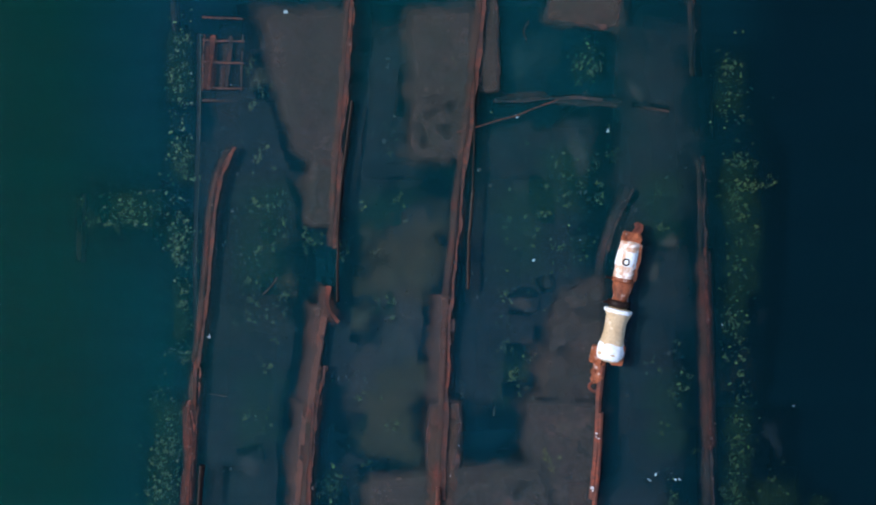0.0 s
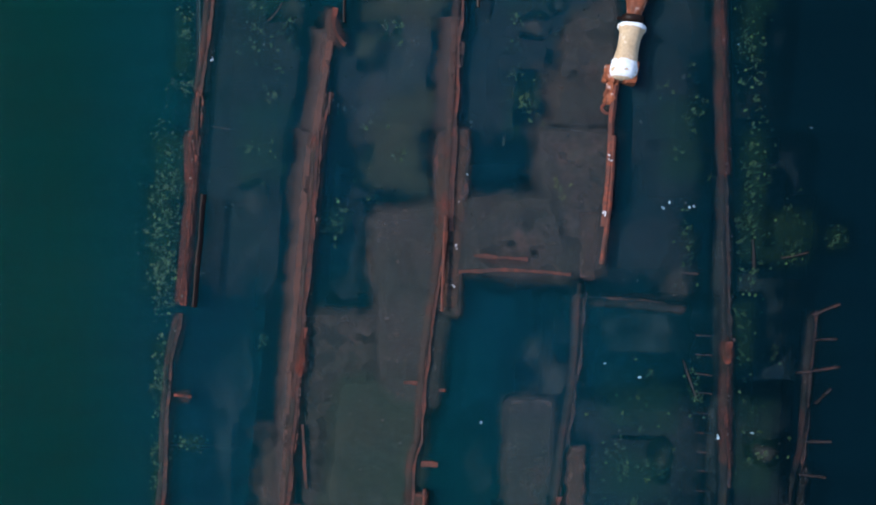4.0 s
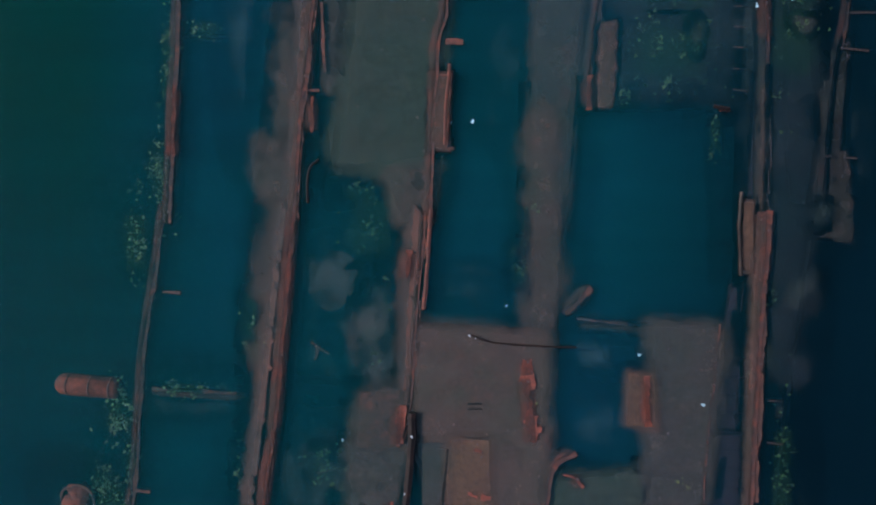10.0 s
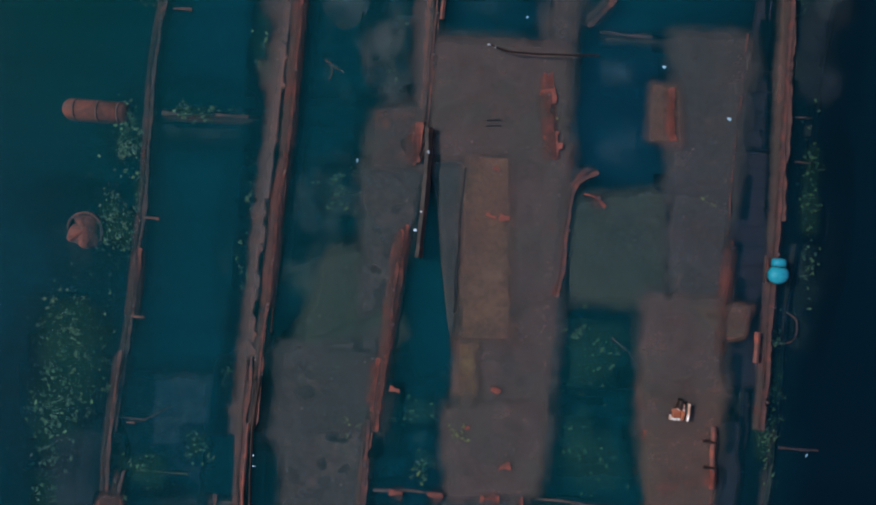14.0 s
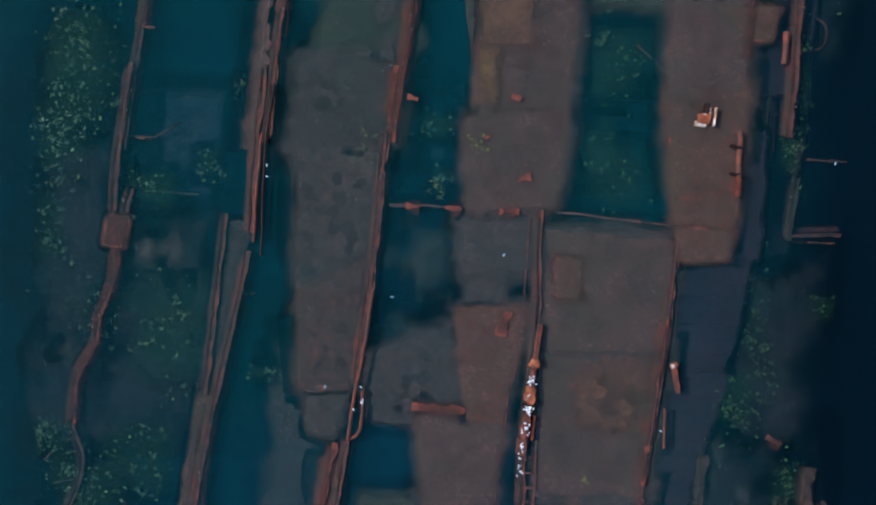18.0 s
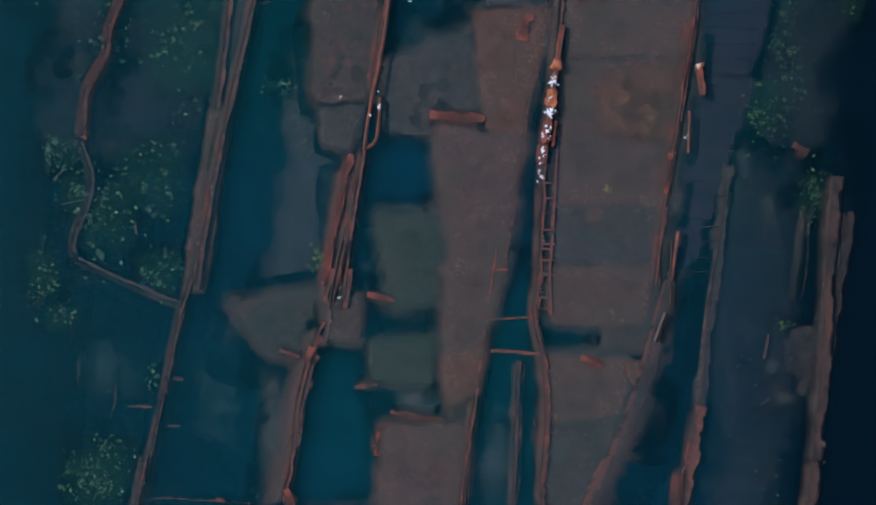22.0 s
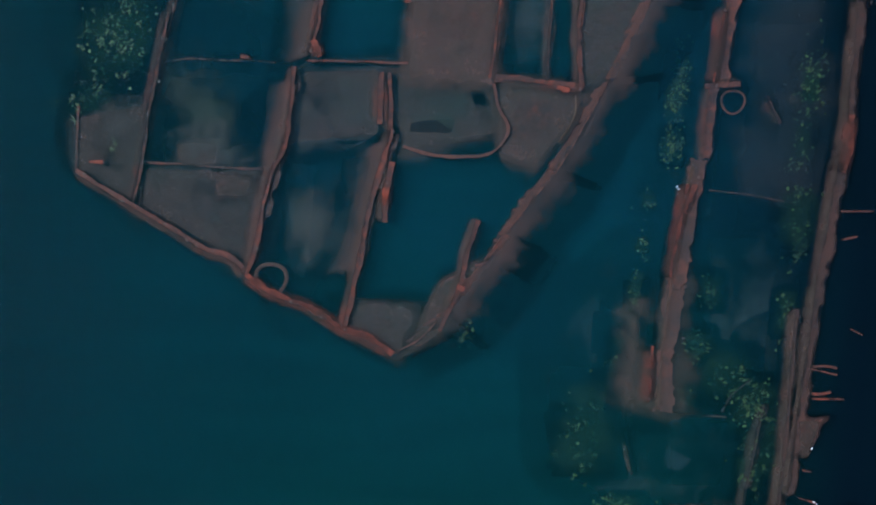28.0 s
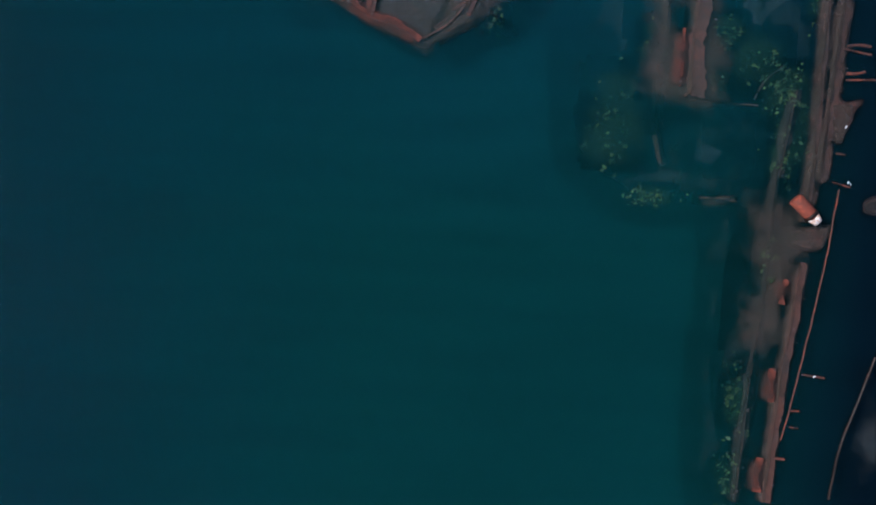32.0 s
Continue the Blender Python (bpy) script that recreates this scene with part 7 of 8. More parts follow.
scrap(wreck, (-11.43, -39.51), (-8.91, -40.44), (-10.08, -47.91), (-11.68, -46.56), 9)
plate(wreck, "hold_plate", (-8.25, -40.21), (-6.32, -40.15), (-6.48, -44.94), (-8.75, -43.64), -0.51, hold)
scrap(wreck, (-8.25, -40.21), (-6.32, -40.15), (-6.48, -44.94), (-8.75, -43.64), 3)
plate(wreck, "hold_plate", (-6.87, -47.28), (-5.36, -47.22), (-5.78, -51.03), (-7.06, -50.27), -0.51, hold)
scrap(wreck, (-6.87, -47.28), (-5.36, -47.22), (-5.78, -51.03), (-7.06, -50.27), 2)
plate(wreck, "hold_plate", (4.35, -38.17), (6.39, -38.12), (6.51, -43.45), (4.17, -43.54), -0.51, hold)
scrap(wreck, (4.35, -38.17), (6.39, -38.12), (6.51, -43.45), (4.17, -43.54), 6)
plate(wreck, "hold_plate", (4.17, -43.61), (6.51, -43.52), (6.41, -49.57), (3.88, -49.71), -0.51, hold)
scrap(wreck, (4.17, -43.61), (6.51, -43.52), (6.41, -49.57), (3.88, -49.71), 7)
plate(wreck, "hold_plate", (3.43, -48.71), (5.78, -48.61), (5.57, -53.2), (3.32, -53.33), -0.51, hold)
scrap(wreck, (3.43, -48.71), (5.78, -48.61), (5.57, -53.2), (3.32, -53.33), 5)
plate(wreck, "hold_plate", (2.71, -53.17), (4.93, -53.07), (4.71, -55.48), (2.86, -55.57), -0.51, hold)
scrap(wreck, (2.71, -53.17), (4.93, -53.07), (4.71, -55.48), (2.86, -55.57), 2)
plate(wreck, "deck_plate", (-0.91, -25.82), (0.89, -25.77), (0.82, -27.28), (-0.89, -27.33), -0.175, silt)
drift((-2.56, -0.59), (-0.97, -0.32), (-0.9, -1.82), (-2.7, -1.76), -0.25, mud_olive)
drift((-2.22, -4.12), (-1.25, -4.04), (-1.53, -6.01), (-2.93, -5.74), -0.25, mud_olive)
drift((1.57, -3.33), (2.86, -3.59), (2.76, -6.23), (1.39, -6.25), -0.25, mud_brown)
drift((-4.18, 2.94), (-3.42, 3.2), (-3.73, 0.1), (-4, 0.1), -0.23, mud_brown)
drift((-2.08, 0.1), (-0.97, 0.09), (-1.53, -4.75), (-2.94, -5.05), -0.3, mud_silt)
drift((-5.56, -12.49), (-5, -12.49), (-5.56, -20.68), (-5.98, -20.69), -0.24, mud_brown)
drift((-3.77, -11.53), (-2.55, -11.53), (-2.52, -16), (-3.89, -15.89), -0.24, mud_olive)
drift((0.65, -14.32), (1.39, -14.31), (1.23, -20.34), (0.69, -20.36), -0.25, mud_brown)
drift((-5.83, -34.19), (-4.48, -34.16), (-5.4, -40.94), (-6.51, -40.98), -0.33, mud_silt)
drift((2.89, -49.4), (3.18, -49.38), (3.01, -53.08), (2.45, -53.11), -0.22, mud_brown)
drift((1.81, -50.92), (2.2, -50.9), (2.21, -53.34), (1.81, -53.37), -0.26, mud_brown)
drift((4.6, -55.58), (5.38, -55.54), (5.35, -58.93), (4.56, -58.98), -0.26, mud_brown)
drift((-6.42, 4.36), (-4.26, 4.32), (-4.77, -8.39), (-7.03, -8.44), -0.34, mud_dark)
drift((-3.09, 4.3), (-1.11, 4.26), (-1.46, -0.04), (-3.47, -0.03), -0.34, mud_dark)
drift((-0.02, 2.12), (2.8, 2.08), (2.55, -4.72), (-0.35, -4.75), -0.34, mud_dark)
drift((3.57, 4.18), (5.14, 4.15), (5.07, -8.33), (3.43, -8.37), -0.34, mud_dark)
drift((-3.09, -6.05), (-2.67, -6.05), (-3.04, -8.79), (-3.47, -8.8), -0.34, mud_dark)
drift((-3.63, -2.38), (-1.53, -2.38), (-1.88, -4.2), (-4, -4.21), -0.34, mud_dark)
drift((-11.45, -29.85), (-10.31, -29.82), (-11.17, -36.5), (-12.19, -36.54), -0.34, mud_dark)
drift((-9.6, -31.75), (-7.77, -31.13), (-8.29, -36.37), (-10.45, -36.46), -0.34, mud_dark)
drift((5.44, -32.48), (6.72, -32.03), (6.39, -35.71), (5.06, -35.77), -0.34, mud_dark)
drift((3.99, -36.43), (5.77, -36.39), (6.28, -47.75), (4.56, -47.84), -0.34, mud_dark)
drift((2.41, -11.51), (5.15, -11.5), (5.24, -14.13), (2.47, -14.15), -0.34, mud_dark)
drift((5.8, -11.5), (7.34, -11.5), (7.31, -20.82), (6.26, -20.85), -0.34, mud_dark)
drift((-3.43, -10.11), (-2.46, -10.1), (-2.45, -11.89), (-3.56, -11.91), -0.28, mud_brown)
weed(-5.28, -0.58, 0.80, 2.12, 34, -0.24, green_weed)
weed(-5.34, -5.06, 0.73, 1.59, 16, -0.24, green_weed)
weed(-2.07, -0.04, 0.80, 0.80, 16, -0.24, green_weed)
weed(-2.22, -2.24, 0.80, 0.80, 12, -0.24, green_weed)
weed(-2.23, -5.31, 0.80, 0.93, 14, -0.24, green_weed)
weed(1.07, -0.6, 0.80, 2.12, 30, -0.24, green_weed)
weed(2.14, 0.74, 0.66, 1.19, 18, -0.24, green_weed)
weed(1.37, -4.16, 0.80, 0.80, 14, -0.24, green_weed)
weed(4.77, -4.95, 0.53, 1.59, 14, -0.24, green_weed)
weed(4.54, 0.06, 0.53, 1.33, 10, -0.24, green_weed)
weed(6.52, -0.62, 0.40, 2.65, 40, -0.24, green_weed)
weed(3.88, -13.08, 1.06, 0.80, 26, -0.24, green_weed)
weed(3.96, -11.36, 1.06, 0.80, 14, -0.24, green_weed)
weed(-3.19, -17.12, 0.66, 1.19, 14, -0.24, green_weed)
weed(-2.62, -19.61, 0.53, 0.80, 10, -0.24, green_weed)
weed(-5.98, -19.7, 0.40, 0.80, 12, -0.24, green_weed)
weed(6.72, -12.4, 0.53, 2.12, 20, -0.24, green_weed)
weed(0.9, -17.17, 0.32, 1.86, 10, -0.24, green_weed)
weed(-11.1, -27.51, 0.66, 1.99, 40, -0.24, green_weed)
weed(-8.69, -33.94, 1.19, 1.72, 30, -0.24, green_weed)
weed(-9.27, -30.48, 0.80, 0.40, 12, -0.24, green_weed)
weed(-4.62, -27.51, 0.53, 0.80, 10, -0.24, green_weed)
weed(1.51, -27.25, 0.66, 0.93, 14, -0.24, green_weed)
weed(1.45, -29.24, 0.53, 0.80, 8, -0.24, green_weed)
weed(4.99, -35.05, 0.53, 0.80, 24, -0.24, green_weed)
plate(wreck, "silted_slope", (-6.5, -40.61), (-5.19, -40.7), (-6.11, -45.23), (-7.21, -45.49), -0.17, brown, slope=0.15)
plate(wreck, "silted_slope", (-7.48, -45.78), (-6.22, -45.51), (-7.32, -50.39), (-8.1, -50.15), -0.18, brown, slope=0.15)
plate(wreck, "silted_slope", (-5.37, -47.47), (-3.9, -46.85), (-4.68, -50.31), (-6.27, -50.4), -0.18, brown, slope=0.15)
plate(wreck, "hull_plate", (3.77, -38.77), (2.98, -39.3), (2.42, -41.9), (3.26, -41.87), -0.165, brown, slope=0.05)
plate(wreck, "hull_plate", (3.26, -41.87), (2.42, -41.9), (1.92, -43.49), (2.91, -43.58), -0.165, brown, slope=0.05)
plate(wreck, "hull_plate", (2.91, -43.58), (1.92, -43.49), (1.04, -45.39), (2.02, -45.35), -0.165, brown, slope=0.05)
plate(wreck, "hull_plate", (2.02, -45.35), (0.98, -45.53), (-0.19, -47.62), (0.56, -47.86), -0.165, brown, slope=0.05)
plate(wreck, "hull_plate", (0.56, -47.86), (-0.19, -47.62), (-1.59, -49.63), (-0.82, -50.01), -0.165, brown, slope=0.05)
plate(wreck, "hull_plate", (-0.4, -49.54), (-1.15, -49.18), (-2.54, -51.12), (-1.84, -51.63), -0.165, brown, slope=0.05)
plate(wreck, "hull_plate", (-1.84, -51.63), (-2.54, -51.12), (-3.52, -51.85), (-3.16, -52.31), -0.165, brown, slope=0.05)
strip(barge, "hull_strake", [(4.36, -36.46), (4.29, -38.35), (4.14, -40.02), (4.1, -41.31), (4.01, -42.49)], 0.36, -0.3, brown)
strip(barge, "hull_strake", [(3.99, -42.23), (3.84, -43.55), (3.74, -44.48), (3.67, -45.52)], 0.3, -0.17, rust)
strip(barge, "rust_scale", [(3.62, -43.68), (3.56, -44.74), (3.49, -45.41)], 0.07, -0.12, orange)
strip(barge, "hull_strake", [(3.52, -45.48), (3.44, -46.36), (3.42, -47.2)], 0.3, -0.18, rust)
strip(barge, "hull_strake", [(3.29, -47.21), (3.16, -48.06), (3.07, -49.12), (2.9, -50.32)], 0.4, -0.17, brown)
strip(barge, "hull_strake", [(2.94, -50.05), (2.82, -51.4), (2.77, -53.26)], 0.5, -0.18, brown)
strip(barge, "rust_scale", [(3.05, -47.81), (2.83, -49.39), (2.77, -50.06)], 0.09, -0.12, orange)
strip(barge, "rust_scale", [(2.45, -51.67), (2.42, -53.02)], 0.08, -0.13, orange)
strip(barge, "hull_strake", [(6.86, -36.67), (6.81, -38.17), (6.84, -39.82), (6.82, -42.13), (6.79, -43.56)], 0.4, -0.29, brown)
strip(barge, "hull_strake", [(6.77, -43.43), (6.7, -45.15), (6.67, -46.48), (6.51, -47.83)], 0.36, -0.24, brown)
strip(barge, "rust_scale", [(6.7, -46.06), (6.68, -46.86), (6.61, -47.4)], 0.12, -0.14, orange)
strip(barge, "hull_strake", [(6.58, -46.89), (6.42, -48.58), (6.21, -50.7), (6.08, -52.57), (5.89, -55.15)], 0.46, -0.24, brown, slots=0.06)
plate(barge, "bracket_plate", (6, -40.35), (6.57, -40.33), (6.56, -41.88), (6.11, -41.89), -0.38, rust)
plate(barge, "bracket_plate", (6.15, -40.35), (6.73, -40.32), (6.64, -41.01), (6.19, -41.03), -0.38, rust)
strip(barge, "stringer", [(6.28, -37.28), (6.23, -38.62), (6.16, -39.71)], 0.3, -0.38, brown)
strip(barge, "hull_strake", [(7.27, -37.48), (7.16, -38.82), (7.06, -40.31), (6.97, -40.99)], 0.26, -0.36, brown)
plate(wreck, "side_plate", (3.56, -31.84), (5.23, -31.67), (4.72, -34.54), (3.24, -34.59), -0.3, purple)
plate(wreck, "side_plate", (3.24, -34.59), (4.72, -34.54), (3.98, -37.75), (3.13, -37.65), -0.3, purple)
plate(wreck, "side_plate", (4.52, -28.78), (5.37, -28.77), (5.41, -31.68), (4.58, -31.7), -0.3, purple)
plate(wreck, "silted_slope", (-5.4, -36.88), (-4.48, -36.78), (-5.09, -41.29), (-6.14, -41.34), -0.17, brown, slope=0.15)
plate(wreck, "silted_slope", (4.69, -11.23), (5.73, -11.23), (5.93, -18.24), (5.19, -18.52), -0.36, purple, slope=0.12)
strip(wreck, "hull_strake", [(6.14, -13.42), (6.18, -15.39), (6.19, -16.98), (6.18, -18.18)], 0.3, -0.3, brown)
strip(wreck, "hull_strake", [(6.09, -16.9), (6.1, -19.83), (6.1, -23.9)], 0.32, -0.16, brown, slots=0.05)
plate(wreck, "side_plate", (7.43, -13.18), (7.94, -12.98), (7.87, -15.71), (7.55, -15.51), -0.4, brown, holes=0.2)
plate(wreck, "side_plate", (7.48, -15.63), (8.04, -15.56), (8.18, -17.46), (7.40, -17.39), -0.4, brown, holes=0.25)
plate(wreck, "side_plate", (2.95, -37.75), (3.86, -37.73), (3.33, -41.99), (2.55, -41.89), -0.3, purple)
plate(wreck, "deck_plate", (-3.72, -38.05), (-2.12, -37.92), (-1.92, -39.89), (-3.42, -40.03), -0.2, olive)
plate(wreck, "deck_plate", (-1.9, -22.71), (-1.35, -22.7), (-1.51, -26.8), (-1.63, -26.26), -0.19, silt)
# another dark plate added to darken the gap along the deck edge
plate(wreck, "side_plate", (5.08, -22.4), (5.82, -22.39), (5.9, -27.84), (4.91, -27.87), -0.34, purple)
strip(wreck, "lip", [(5.18, -19.59), (5.08, -21.13), (4.98, -22.67), (4.92, -24.24)], 0.06, -0.15, rust)
strip(wreck, "rust_scale", [(0.6, -20.92), (0.72, -21.76), (0.8, -22.55)], 0.3, -0.1, orange)
strip(wreck, "rust_scale", [(-2.48, -21.94), (-2.49, -22.73)], 0.12, -0.1, orange)
strip(wreck, "rust_scale", [(-2.78, -24.53), (-2.97, -26.28), (-3.09, -27.37)], 0.1, -0.1, orange)
# dark strip drawn in place of the shade in a thin slot
strip(wreck, "slot", [(-1.26, -22.77), (-1.37, -24.5), (-1.46, -26.25)], 0.05, -0.12, dark)
plate(wreck, "silted_slope", (-1.25, -2.3), (-0.57, -2.3), (-0.86, -7.23), (-1.65, -7.24), -0.17, brown, slope=0.12)
plate(wreck, "silted_slope", (-4.23, -2.16), (-3.79, -2.16), (-4.24, -7.84), (-4.95, -7.85), -0.17, brown, slope=0.12)
plate(wreck, "silted_slope", (-4.95, -7.28), (-4.21, -7.27), (-4.59, -11.56), (-5.28, -11.58), -0.17, brown, slope=0.12)
plate(wreck, "deck_plate", (-2.21, -6.98), (-0.96, -6.96), (-1.23, -11.35), (-2.14, -11.37), -0.2, silt)
strip(wreck, "rust_scale", [(5.59, -0.86), (5.71, -3.11), (5.84, -5.81)], 0.09, -0.27, orange)
strip(wreck, "rust_scale", [(6.01, -9.7), (6.02, -11.57), (6.1, -12.92)], 0.09, -0.25, orange)

# ---- things ----
def lathe(profile, sides=20, wobble=0.0, seed=1):
    """A body turned round the x axis from pairs of (x, radius)."""
    bm = bmesh.new()
    rings = []
    for x, r in profile:
        ring = []
        for s in range(sides):
            a = 2 * math.pi * s / sides
            q = r * (1 + wobble * noise.noise(Vector((x * 5, math.cos(a) * 2, math.sin(a) * 2 + seed))))
            ring.append(bm.verts.new((x, q * math.cos(a), q * math.sin(a))))
        rings.append(ring)
    for a, b in zip(rings, rings[1:]):
        for s in range(sides):
            bm.faces.new((a[s], a[(s + 1) % sides], b[(s + 1) % sides], b[s]))
    bm.faces.new(rings[0][::-1])
    bm.faces.new(rings[-1])
    bmesh.ops.recalc_face_normals(bm, faces=bm.faces)
    return bm


def block(x0, y0, z0, x1, y1, z1, bevel=0.01, rough=0.0, seed=0, cuts=0):
    """A box with worn edges, its corners pushed about by rough."""
    bm = bmesh.new()
    bmesh.ops.create_cube(bm, size=1)
    for v in bm.verts:
        v.co = ((x0 + x1) / 2 + v.co.x * (x1 - x0), (y0 + y1) / 2 + v.co.y * (y1 - y0), (z0 + z1) / 2 + v.co.z * (z1 - z0))
    if cuts:
        bmesh.ops.subdivide_edges(bm, edges=bm.edges, cuts=cuts, use_grid_fill=True)
    bmesh.ops.bevel(bm, geom=bm.edges if not cuts else [e for e in bm.edges if e.calc_face_angle(0) > 0.5], offset=bevel, segments=2, affect="EDGES")
    if rough:
        for v in bm.verts:
            v.co += rough * noise.noise_vector(v.co * 7 + Vector((seed, seed, seed)))
    return bm


def ring_shape(big, small, sides=36, tube=8):
    bm = bmesh.new()
    rings = []
    for i in range(sides):
        a = 2 * math.pi * i / sides
        b_r = big * (1 + 0.05 * math.sin(3 * a))
        rings.append([bm.verts.new(((b_r + small * math.cos(2 * math.pi * j / tube)) * math.cos(a), (b_r + small * math.cos(2 * math.pi * j / tube)) * math.sin(a), small * 0.6 * math.sin(2 * math.pi * j / tube))) for j in range(tube)])
    for i in range(sides):
        for j in range(tube):
            bm.faces.new((rings[i][j], rings[(i + 1) % sides][j], rings[(i + 1) % sides][(j + 1) % tube], rings[i][(j + 1) % tube]))
    bmesh.ops.recalc_face_normals(bm, faces=bm.faces)
    return bm


# a capsized cargo winch, its barrels white with lime; x runs along its axle towards the bow
winch = thing("cargo_winch", 3.75, -0.69, 0.0, "lime-crusted rusty winch barrels lying above the water", "winch", turn=-100.8)
part("barrel", lathe([(0.0, 0.17), (0.02, 0.22), (0.1, 0.235), (0.3, 0.24), (0.5, 0.235), (0.86, 0.24), (0.93, 0.22)], 26, 0.14, 1), lime, winch, "white lime over orange rust", True)
part("barrel_rib", block(0.05, 0.16, -0.1, 0.95, 0.29, 0.12, 0.02, 0.05, 4, 4), limerust, winch)
part("barrel_flange", lathe([(0.9, 0.2), (0.9, 0.265), (0.97, 0.27), (1.0, 0.24)], 24, 0.16, 2), limerust, winch, smooth=True)
part("cone", lathe([(0.98, 0.24), (1.1, 0.23), (1.35, 0.17), (1.45, 0.19)], 24, 0.14, 3), limerust, winch, "bright orange rust with white streaks", True).matrix_local = pose(0, 0.03, 0)
part("brake_rim", lathe([(1.43, 0.16), (1.45, 0.26), (1.56, 0.26), (1.6, 0.2)], 24, 0.12, 4), dark, winch, smooth=True).matrix_local = pose(0, 0.02, 0)
part("bobbin", lathe([(1.62, 0.2), (1.66, 0.31), (1.74, 0.32), (1.82, 0.27), (1.98, 0.245), (2.2, 0.25), (2.42, 0.28), (2.6, 0.3), (2.74, 0.32), (2.86, 0.28), (2.93, 0.2)], 30, 0.1, 5), cream, winch, "pale stone-coloured bobbin with white rims", True).matrix_local = pose(0, 0.06, 0)
part("bobbin_rim", lathe([(1.64, 0.2), (1.65, 0.325), (1.73, 0.33), (1.76, 0.28)], 30, 0.14, 6), white, winch, "white with lime", True).matrix_local = pose(0, 0.06, 0)
part("bobbin_rim", lathe([(2.46, 0.27), (2.5, 0.305), (2.66, 0.325), (2.78, 0.325), (2.88, 0.27)], 30, 0.12, 8), white, winch, "white with lime", True).matrix_local = pose(0, 0.06, 0)
part("lime_cap", lathe([(0.24, 0.2), (0.26, 0.246), (0.6, 0.25), (0.64, 0.2)], 26, 0.16, 9), white, winch, "thick white lime", True)
# dark ring mark on the barrel, built as a thin raised ring
part("ring_bolt", ring_shape(0.075, 0.018), dark, winch).matrix_local = pose(0.5, -0.06, 0.25)
part("skirt_plate", block(2.62, -0.36, -0.2, 3.02, -0.1, 0.05, 0.02, 0.07, 11, 3), limerust, winch)
part("end_plate", block(-0.46, 0.02, -0.1, 0.02, 0.2, 0.06, 0.015, 0.06, 3, 3), rust, winch)
part("bearing_box", block(-0.2, -0.2, -0.16, 0.06, 0.2, 0.16, 0.02, 0.07, 5, 3), limerust, winch)
part("gear_case", block(2.5, 0.1, -0.2, 2.98, 0.4, 0.14, 0.02, 0.06, 6, 3), limerust, winch)
part("lug", block(0.92, -0.42, -0.02, 0.97, -0.2, 0.06, 0.01, 0.01, 7), dark, winch)
part("lug", block(1.5, -0.34, -0.04, 1.56, -0.2, 0.05, 0.01, 0.01, 8), dark, winch)
part("foot_bracket", block(2.88, -0.24, -0.2, 3.5, 0.02, 0.0, 0.02, 0.08, 9, 4), limerust, winch)
part("foot_rim", ring_shape(0.12, 0.035), rust, winch).matrix_local = pose(3.62, -0.12, -0.05)

# turquoise mooring float
buoy = thing("mooring_float", 6.09, -25.15, -0.1, "turquoise plastic mooring float resting on a rusty girder", "float", turn=88.6)
body = bmesh.new()
bmesh.ops.create_uvsphere(body, u_segments=28, v_segments=18, radius=0.245)
for v in body.verts:
    groove = 0.012 * math.exp(-(v.co.x / 0.02) ** 2) + 0.01 * math.exp(-((abs(v.co.x) - 0.12) / 0.02) ** 2)
    v.co = Vector((v.co.x * 0.9, v.co.y * 1.0, v.co.z * 0.85)) * (1 - groove / 0.245)
part("float_body", body, turquoise, buoy, smooth=True)
part("neck", lathe([(0.18, 0.12), (0.2, 0.165), (0.3, 0.17), (0.36, 0.15), (0.38, 0.08)], 20, 0.03, 3), turquoise, buoy, "paler green-blue collar", True)
part("strap", ring_shape(0.17, 0.012), dark, buoy).matrix_local = pose(0.19, 0, 0, 0, 90, 0)

# sunken riveted tank outside the hull
tank = thing("steel_tank", -11.21, -21.45, -0.47, "red-rusted cylindrical tank sunk beside the hull", "tank", turn=-3.7)
part("shell", lathe([(0.0, 0.1), (0.04, 0.2), (0.14, 0.27), (0.3, 0.285), (1.55, 0.28), (1.62, 0.2)], 24, 0.03, 4), orange, tank, smooth=True)
for x in (0.32, 0.9, 1.42):
    part("band", lathe([(x, 0.27), (x, 0.296), (x + 0.05, 0.296), (x + 0.05, 0.27)], 24, 0.02, 5), rust, tank, smooth=True)
part("manhole", lathe([(-0.02, 0.1), (-0.02, 0.12), (0.04, 0.13), (0.05, 0.05)], 16), rust, tank)

# a dished tank end, half buried in weed
dish = thing("tank_end", -10.67, -24.44, -0.4, "red-rusted dished tank end overgrown with weed", "scrap", turn=20)
part("dish", lathe([(-0.1, 0.36), (-0.06, 0.42), (0.0, 0.44), (0.05, 0.38), (0.1, 0.26), (0.13, 0.08)], 30, 0.55, 6), orange, dish).matrix_local = pose(0, 0, 0, 0, -70, 0)
part("rim", ring_shape(0.44, 0.035), rust, dish).matrix_local = pose(0, 0, 0.02, 12, -8, 0)

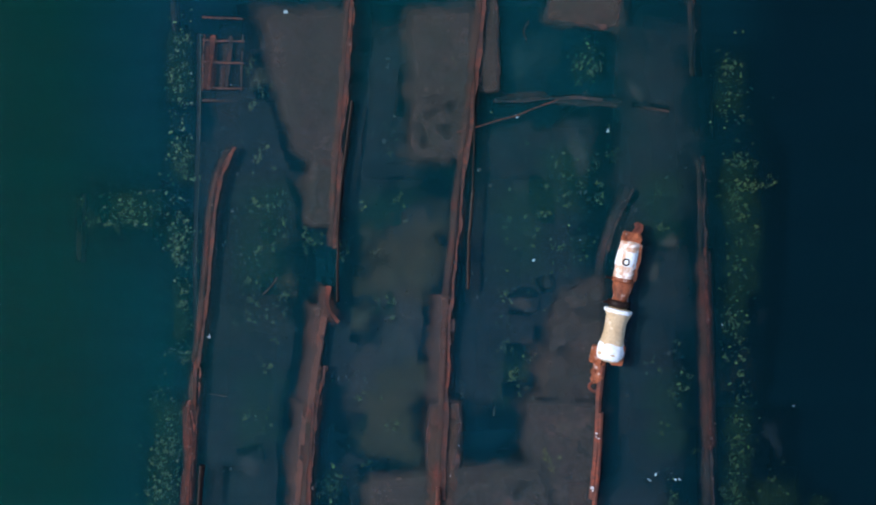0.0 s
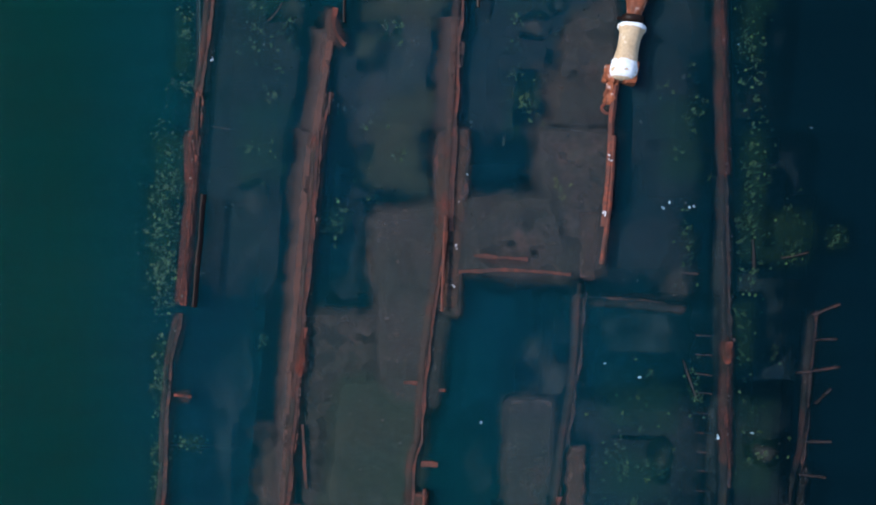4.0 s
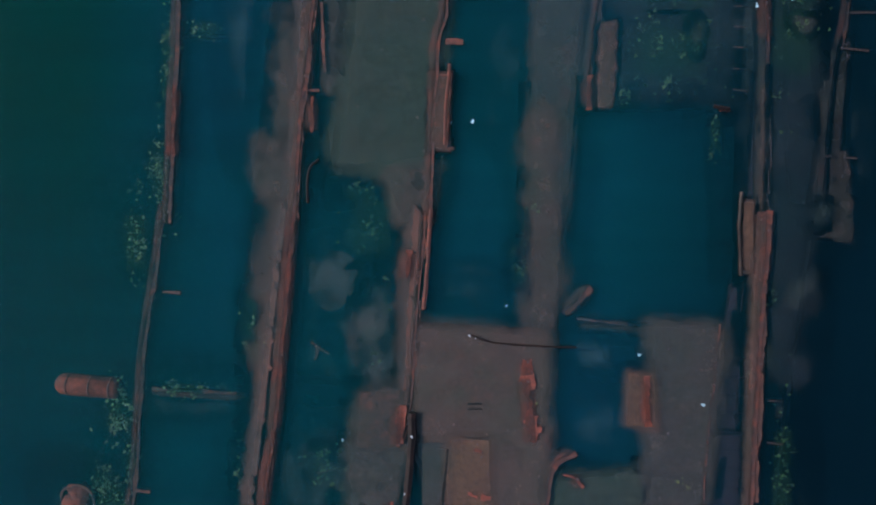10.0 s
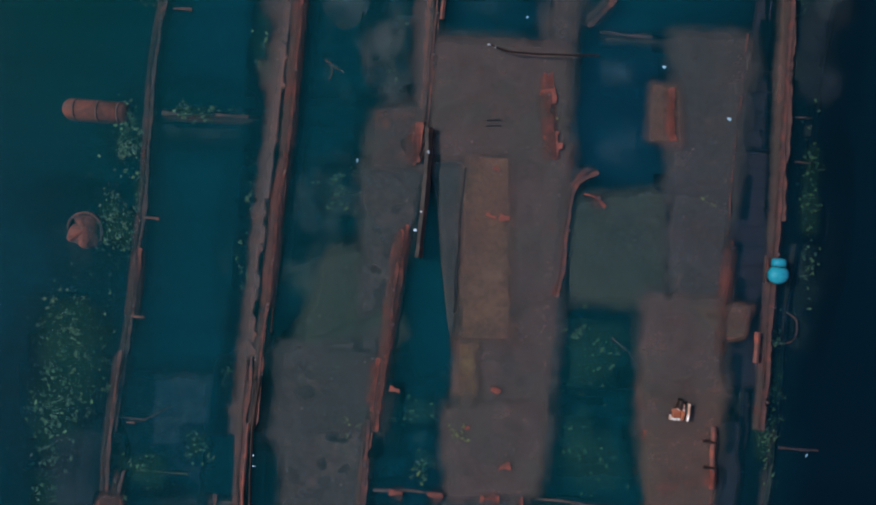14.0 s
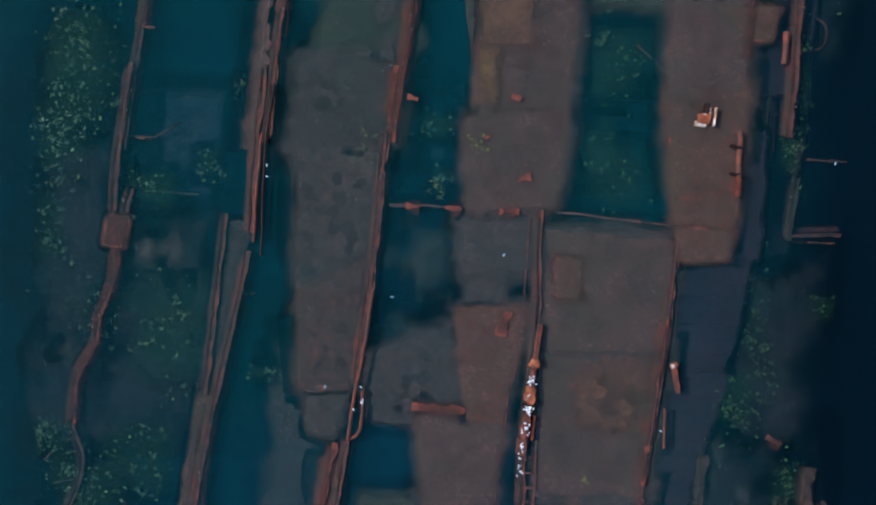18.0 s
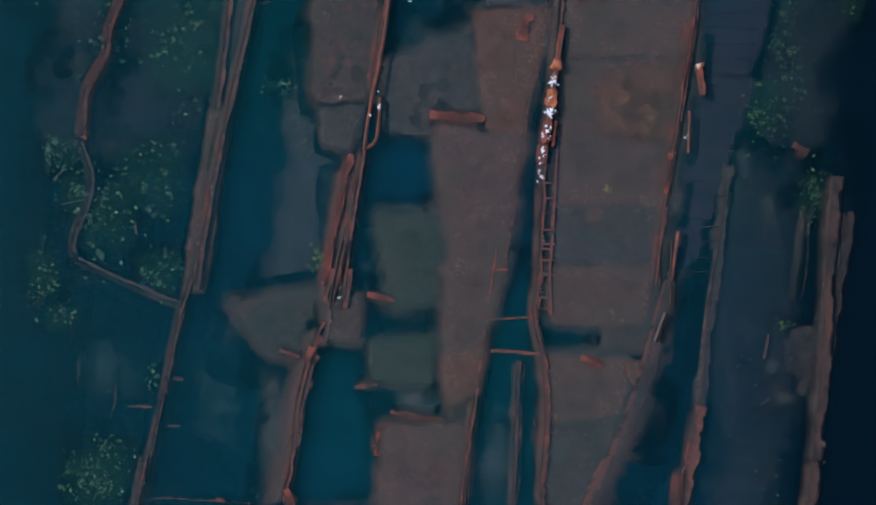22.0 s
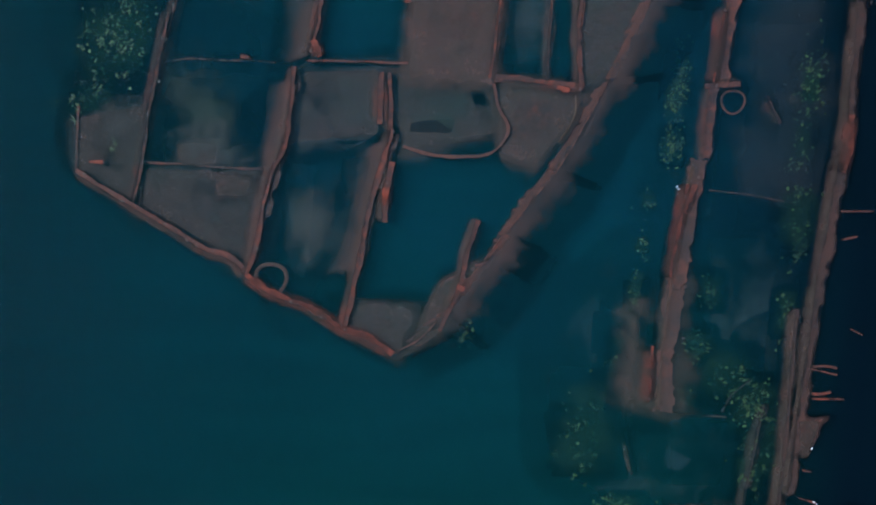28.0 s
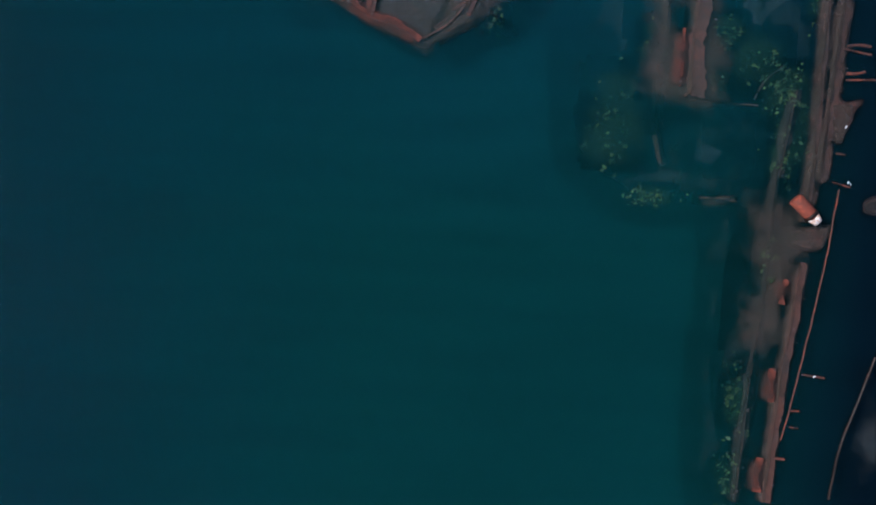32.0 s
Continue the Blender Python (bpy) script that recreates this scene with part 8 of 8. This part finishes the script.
# bent fairlead frame on the deck
stand = thing("fairlead_frame", 4, -28.44, -0.14, "bent rusty fairlead frame with white lime tips", "deck fitting", turn=-4.7)
part("upright", block(-0.02, -0.2, 0, 0.03, 0.18, 0.2, 0.008, 0.03, 1, 3), limerust, stand)
part("upright", block(0.12, -0.22, 0, 0.15, 0.2, 0.18, 0.008, 0.02, 2, 3), lime, stand, "white lime-coated strip")
part("plate", block(-0.22, -0.16, 0, -0.02, 0.04, 0.1, 0.01, 0.06, 3, 3), limerust, stand)
part("foot", block(-0.27, -0.24, 0, 0.0, -0.15, 0.05, 0.01, 0.05, 4, 3), lime, stand)
part("hook", block(-0.14, 0.06, 0.03, -0.02, 0.28, 0.2, 0.01, 0.06, 5, 3), dark, stand)

# limed machinery along the middle girder
gear = thing("deck_machinery", 0.18, -34.7, -0.1, "broken deck machinery splashed white along a girder", "machinery", turn=-95.8)
part("bed_bar", block(-1.3, -0.05, -0.02, 1.6, 0.07, 0.1, 0.01, 0.03, 1, 6), rust, gear)
for x, w, m in ((-0.5, 0.26, limerust), (0.2, 0.4, limerust), (0.95, 0.5, rust)):
    part("casing", block(x, -0.11, 0.04, x + w, 0.1, 0.17, 0.02, 0.09, x, 4), m, gear)
part("shaft", lathe([(-0.2, 0.05), (-0.19, 0.07), (0.16, 0.07), (0.17, 0.05)], 12), rust, gear).matrix_local = pose(0, 0, 0.08)
part("gear_wheel", lathe([(0.66, 0.05), (0.66, 0.17), (0.72, 0.17), (0.72, 0.05)], 18, 0.04), dark, gear).matrix_local = pose(0, 0, 0.06)
part("side_plate", block(0.9, 0.15, -0.02, 1.5, 0.2, 0.1, 0.01, 0.03, 8, 2), orange, gear)
part("end_bracket", block(1.5, -0.16, -0.04, 1.9, 0.08, 0.06, 0.01, 0.05, 9, 2), rust, gear)

# bare post beside the deck edge
post = thing("mooring_post", 3.51, -34.45, -0.2, "short grey lime-stained post beside the deck edge", "post", turn=11.9)
part("shaft", block(-0.05, -0.5, 0, 0.05, 0.15, 0.22, 0.015, 0.03, 1, 3), rust, post)
part("cap", block(-0.06, 0.1, 0.02, 0.07, 0.24, 0.24, 0.02, 0.06, 2, 3), limerust, post)

# fallen vent pipe on the barge
vent = thing("vent_pipe", 5.22, -55.54, -0.05, "fallen orange-rusted vent pipe with a white end", "pipe", turn=-43.1)
part("pipe", lathe([(0.0, 0.12), (0.02, 0.16), (0.5, 0.155), (0.62, 0.14)], 18, 0.05, 3), orange, vent, smooth=True)
part("collar", lathe([(0.5, 0.13), (0.5, 0.175), (0.58, 0.175), (0.58, 0.13)], 18, 0.04, 4), dark, vent, smooth=True)
part("mouth", lathe([(0.6, 0.08), (0.6, 0.15), (0.78, 0.11), (0.8, 0.05)], 14, 0.2, 6), lime, vent, smooth=True)

# hawse pipe at the bow
part("hawse_rim", ring_shape(0.38, 0.05), brown, wreck, "worn rim of the hawse pipe").matrix_local = pose(-6.79, -50.51, -0.2)
part("scuttle_rim", ring_shape(0.27, 0.03), rust, barge).matrix_local = pose(4.02, -45.83, -0.3)

# white droppings and feathers
def flecks(name, spots, z, size, label):
    rnd = random.Random(5)
    verts, faces = [], []
    for x, y in spots:
        for _ in range(rnd.randint(1, 3)):
            t, ln = rnd.uniform(0, 3.1), size * rnd.uniform(0.5, 1.3)
            ox, oy = x + rnd.gauss(0, 0.025), y + rnd.gauss(0, 0.025)
            b = len(verts)
            for f, g in ((-1, 0.15), (-0.2, 0.4), (0.5, 0.32), (1, 0.08)):
                for sgn in (-1, 1):
                    verts.append((ox + math.cos(t) * ln * f - math.sin(t) * ln * g * sgn, oy + math.sin(t) * ln * f + math.cos(t) * ln * g * sgn, z + 0.012 * (1 - f * f)))
            faces += [(b, b + 1, b + 3, b + 2), (b + 2, b + 3, b + 5, b + 4), (b + 4, b + 5, b + 7, b + 6)]
    tagged(link_mesh(name, verts, faces, white), label, "feathers", kind="stuff")


flecks("floating_feathers", [(3.21, 1.98), (2.58, -0.71), (1.47, -1.15), (6, -2.65), (7.72, -4.66), (4.34, -6.58), (4.99, -6.57), (-4.55, 4.85), (1.04, 2.33), (4.49, -6.46), (5.06, -6.53), (-0.3, -5.79), (3.06, -10.37), (3.89, -10.67), (0.01, -11.9), (-0.75, -14.83), (6.63, -11.99), (5.81, -12.11), (-3.84, -22.65), (4.83, -21.52), (4.94, -25.02), (4.81, -27.25), (3.14, -28.75), (1.85, -32.04), (-3.23, -32.89), (-4.81, -35.15), (3.35, -35.88), (-0.59, -31.82), (6.98, -29.45), (1.66, -39.69), (-2.55, -43.98), (2.88, -47.98), (2.81, -47.86), (-1.27, -14.84), (-0.76, -14.81), (0.08, -19.21), (3.34, -20.33), (4.89, -21.55)], -0.185, 0.035, "small white feathers floating on the sea")
rnd = random.Random(11)
splash = [(cx + rnd.gauss(0, 0.04), cy + rnd.gauss(0, 0.09)) for cx, cy, n in ((0.14, -34.74, 16), (0.09, -35.42, 20), (0.04, -35.96, 10), (-0.02, -36.39, 8), (-0.06, -36.83, 6)) for _ in range(n)]
flecks("lime_splashes", splash, 0.12, 0.026, "white lime splashed over the broken deck machinery")
flecks("lime_spots", [(-6.52, -3.04), (-0.54, -6.5), (-0.6, -7.48), (-0.66, -8.41), (-0.6, -7.58), (-0.66, -8.5), (3.01, -5.36), (2.92, -6.7), (3.04, -5.42), (2.92, -6.78), (-0.78, -19.94), (-0.58, -20), (-2.26, -23.85), (-2.41, -24.26), (-2.16, -22.45), (0.1, -35.1), (0.02, -35.43), (-0.02, -35.96), (-0.07, -36.63), (-4.08, -35.59), (-3.96, -35.05), (-3.89, -35.44), (-4.7, -39.92), (-3.85, -35.36), (-6.24, -30.09), (-6.25, -29.83), (5.76, -56.05), (5.89, -59.69), (6.19, -53.85), (6.37, -55.16)], 0.075, 0.03, "white lime splashes on the perching bars")
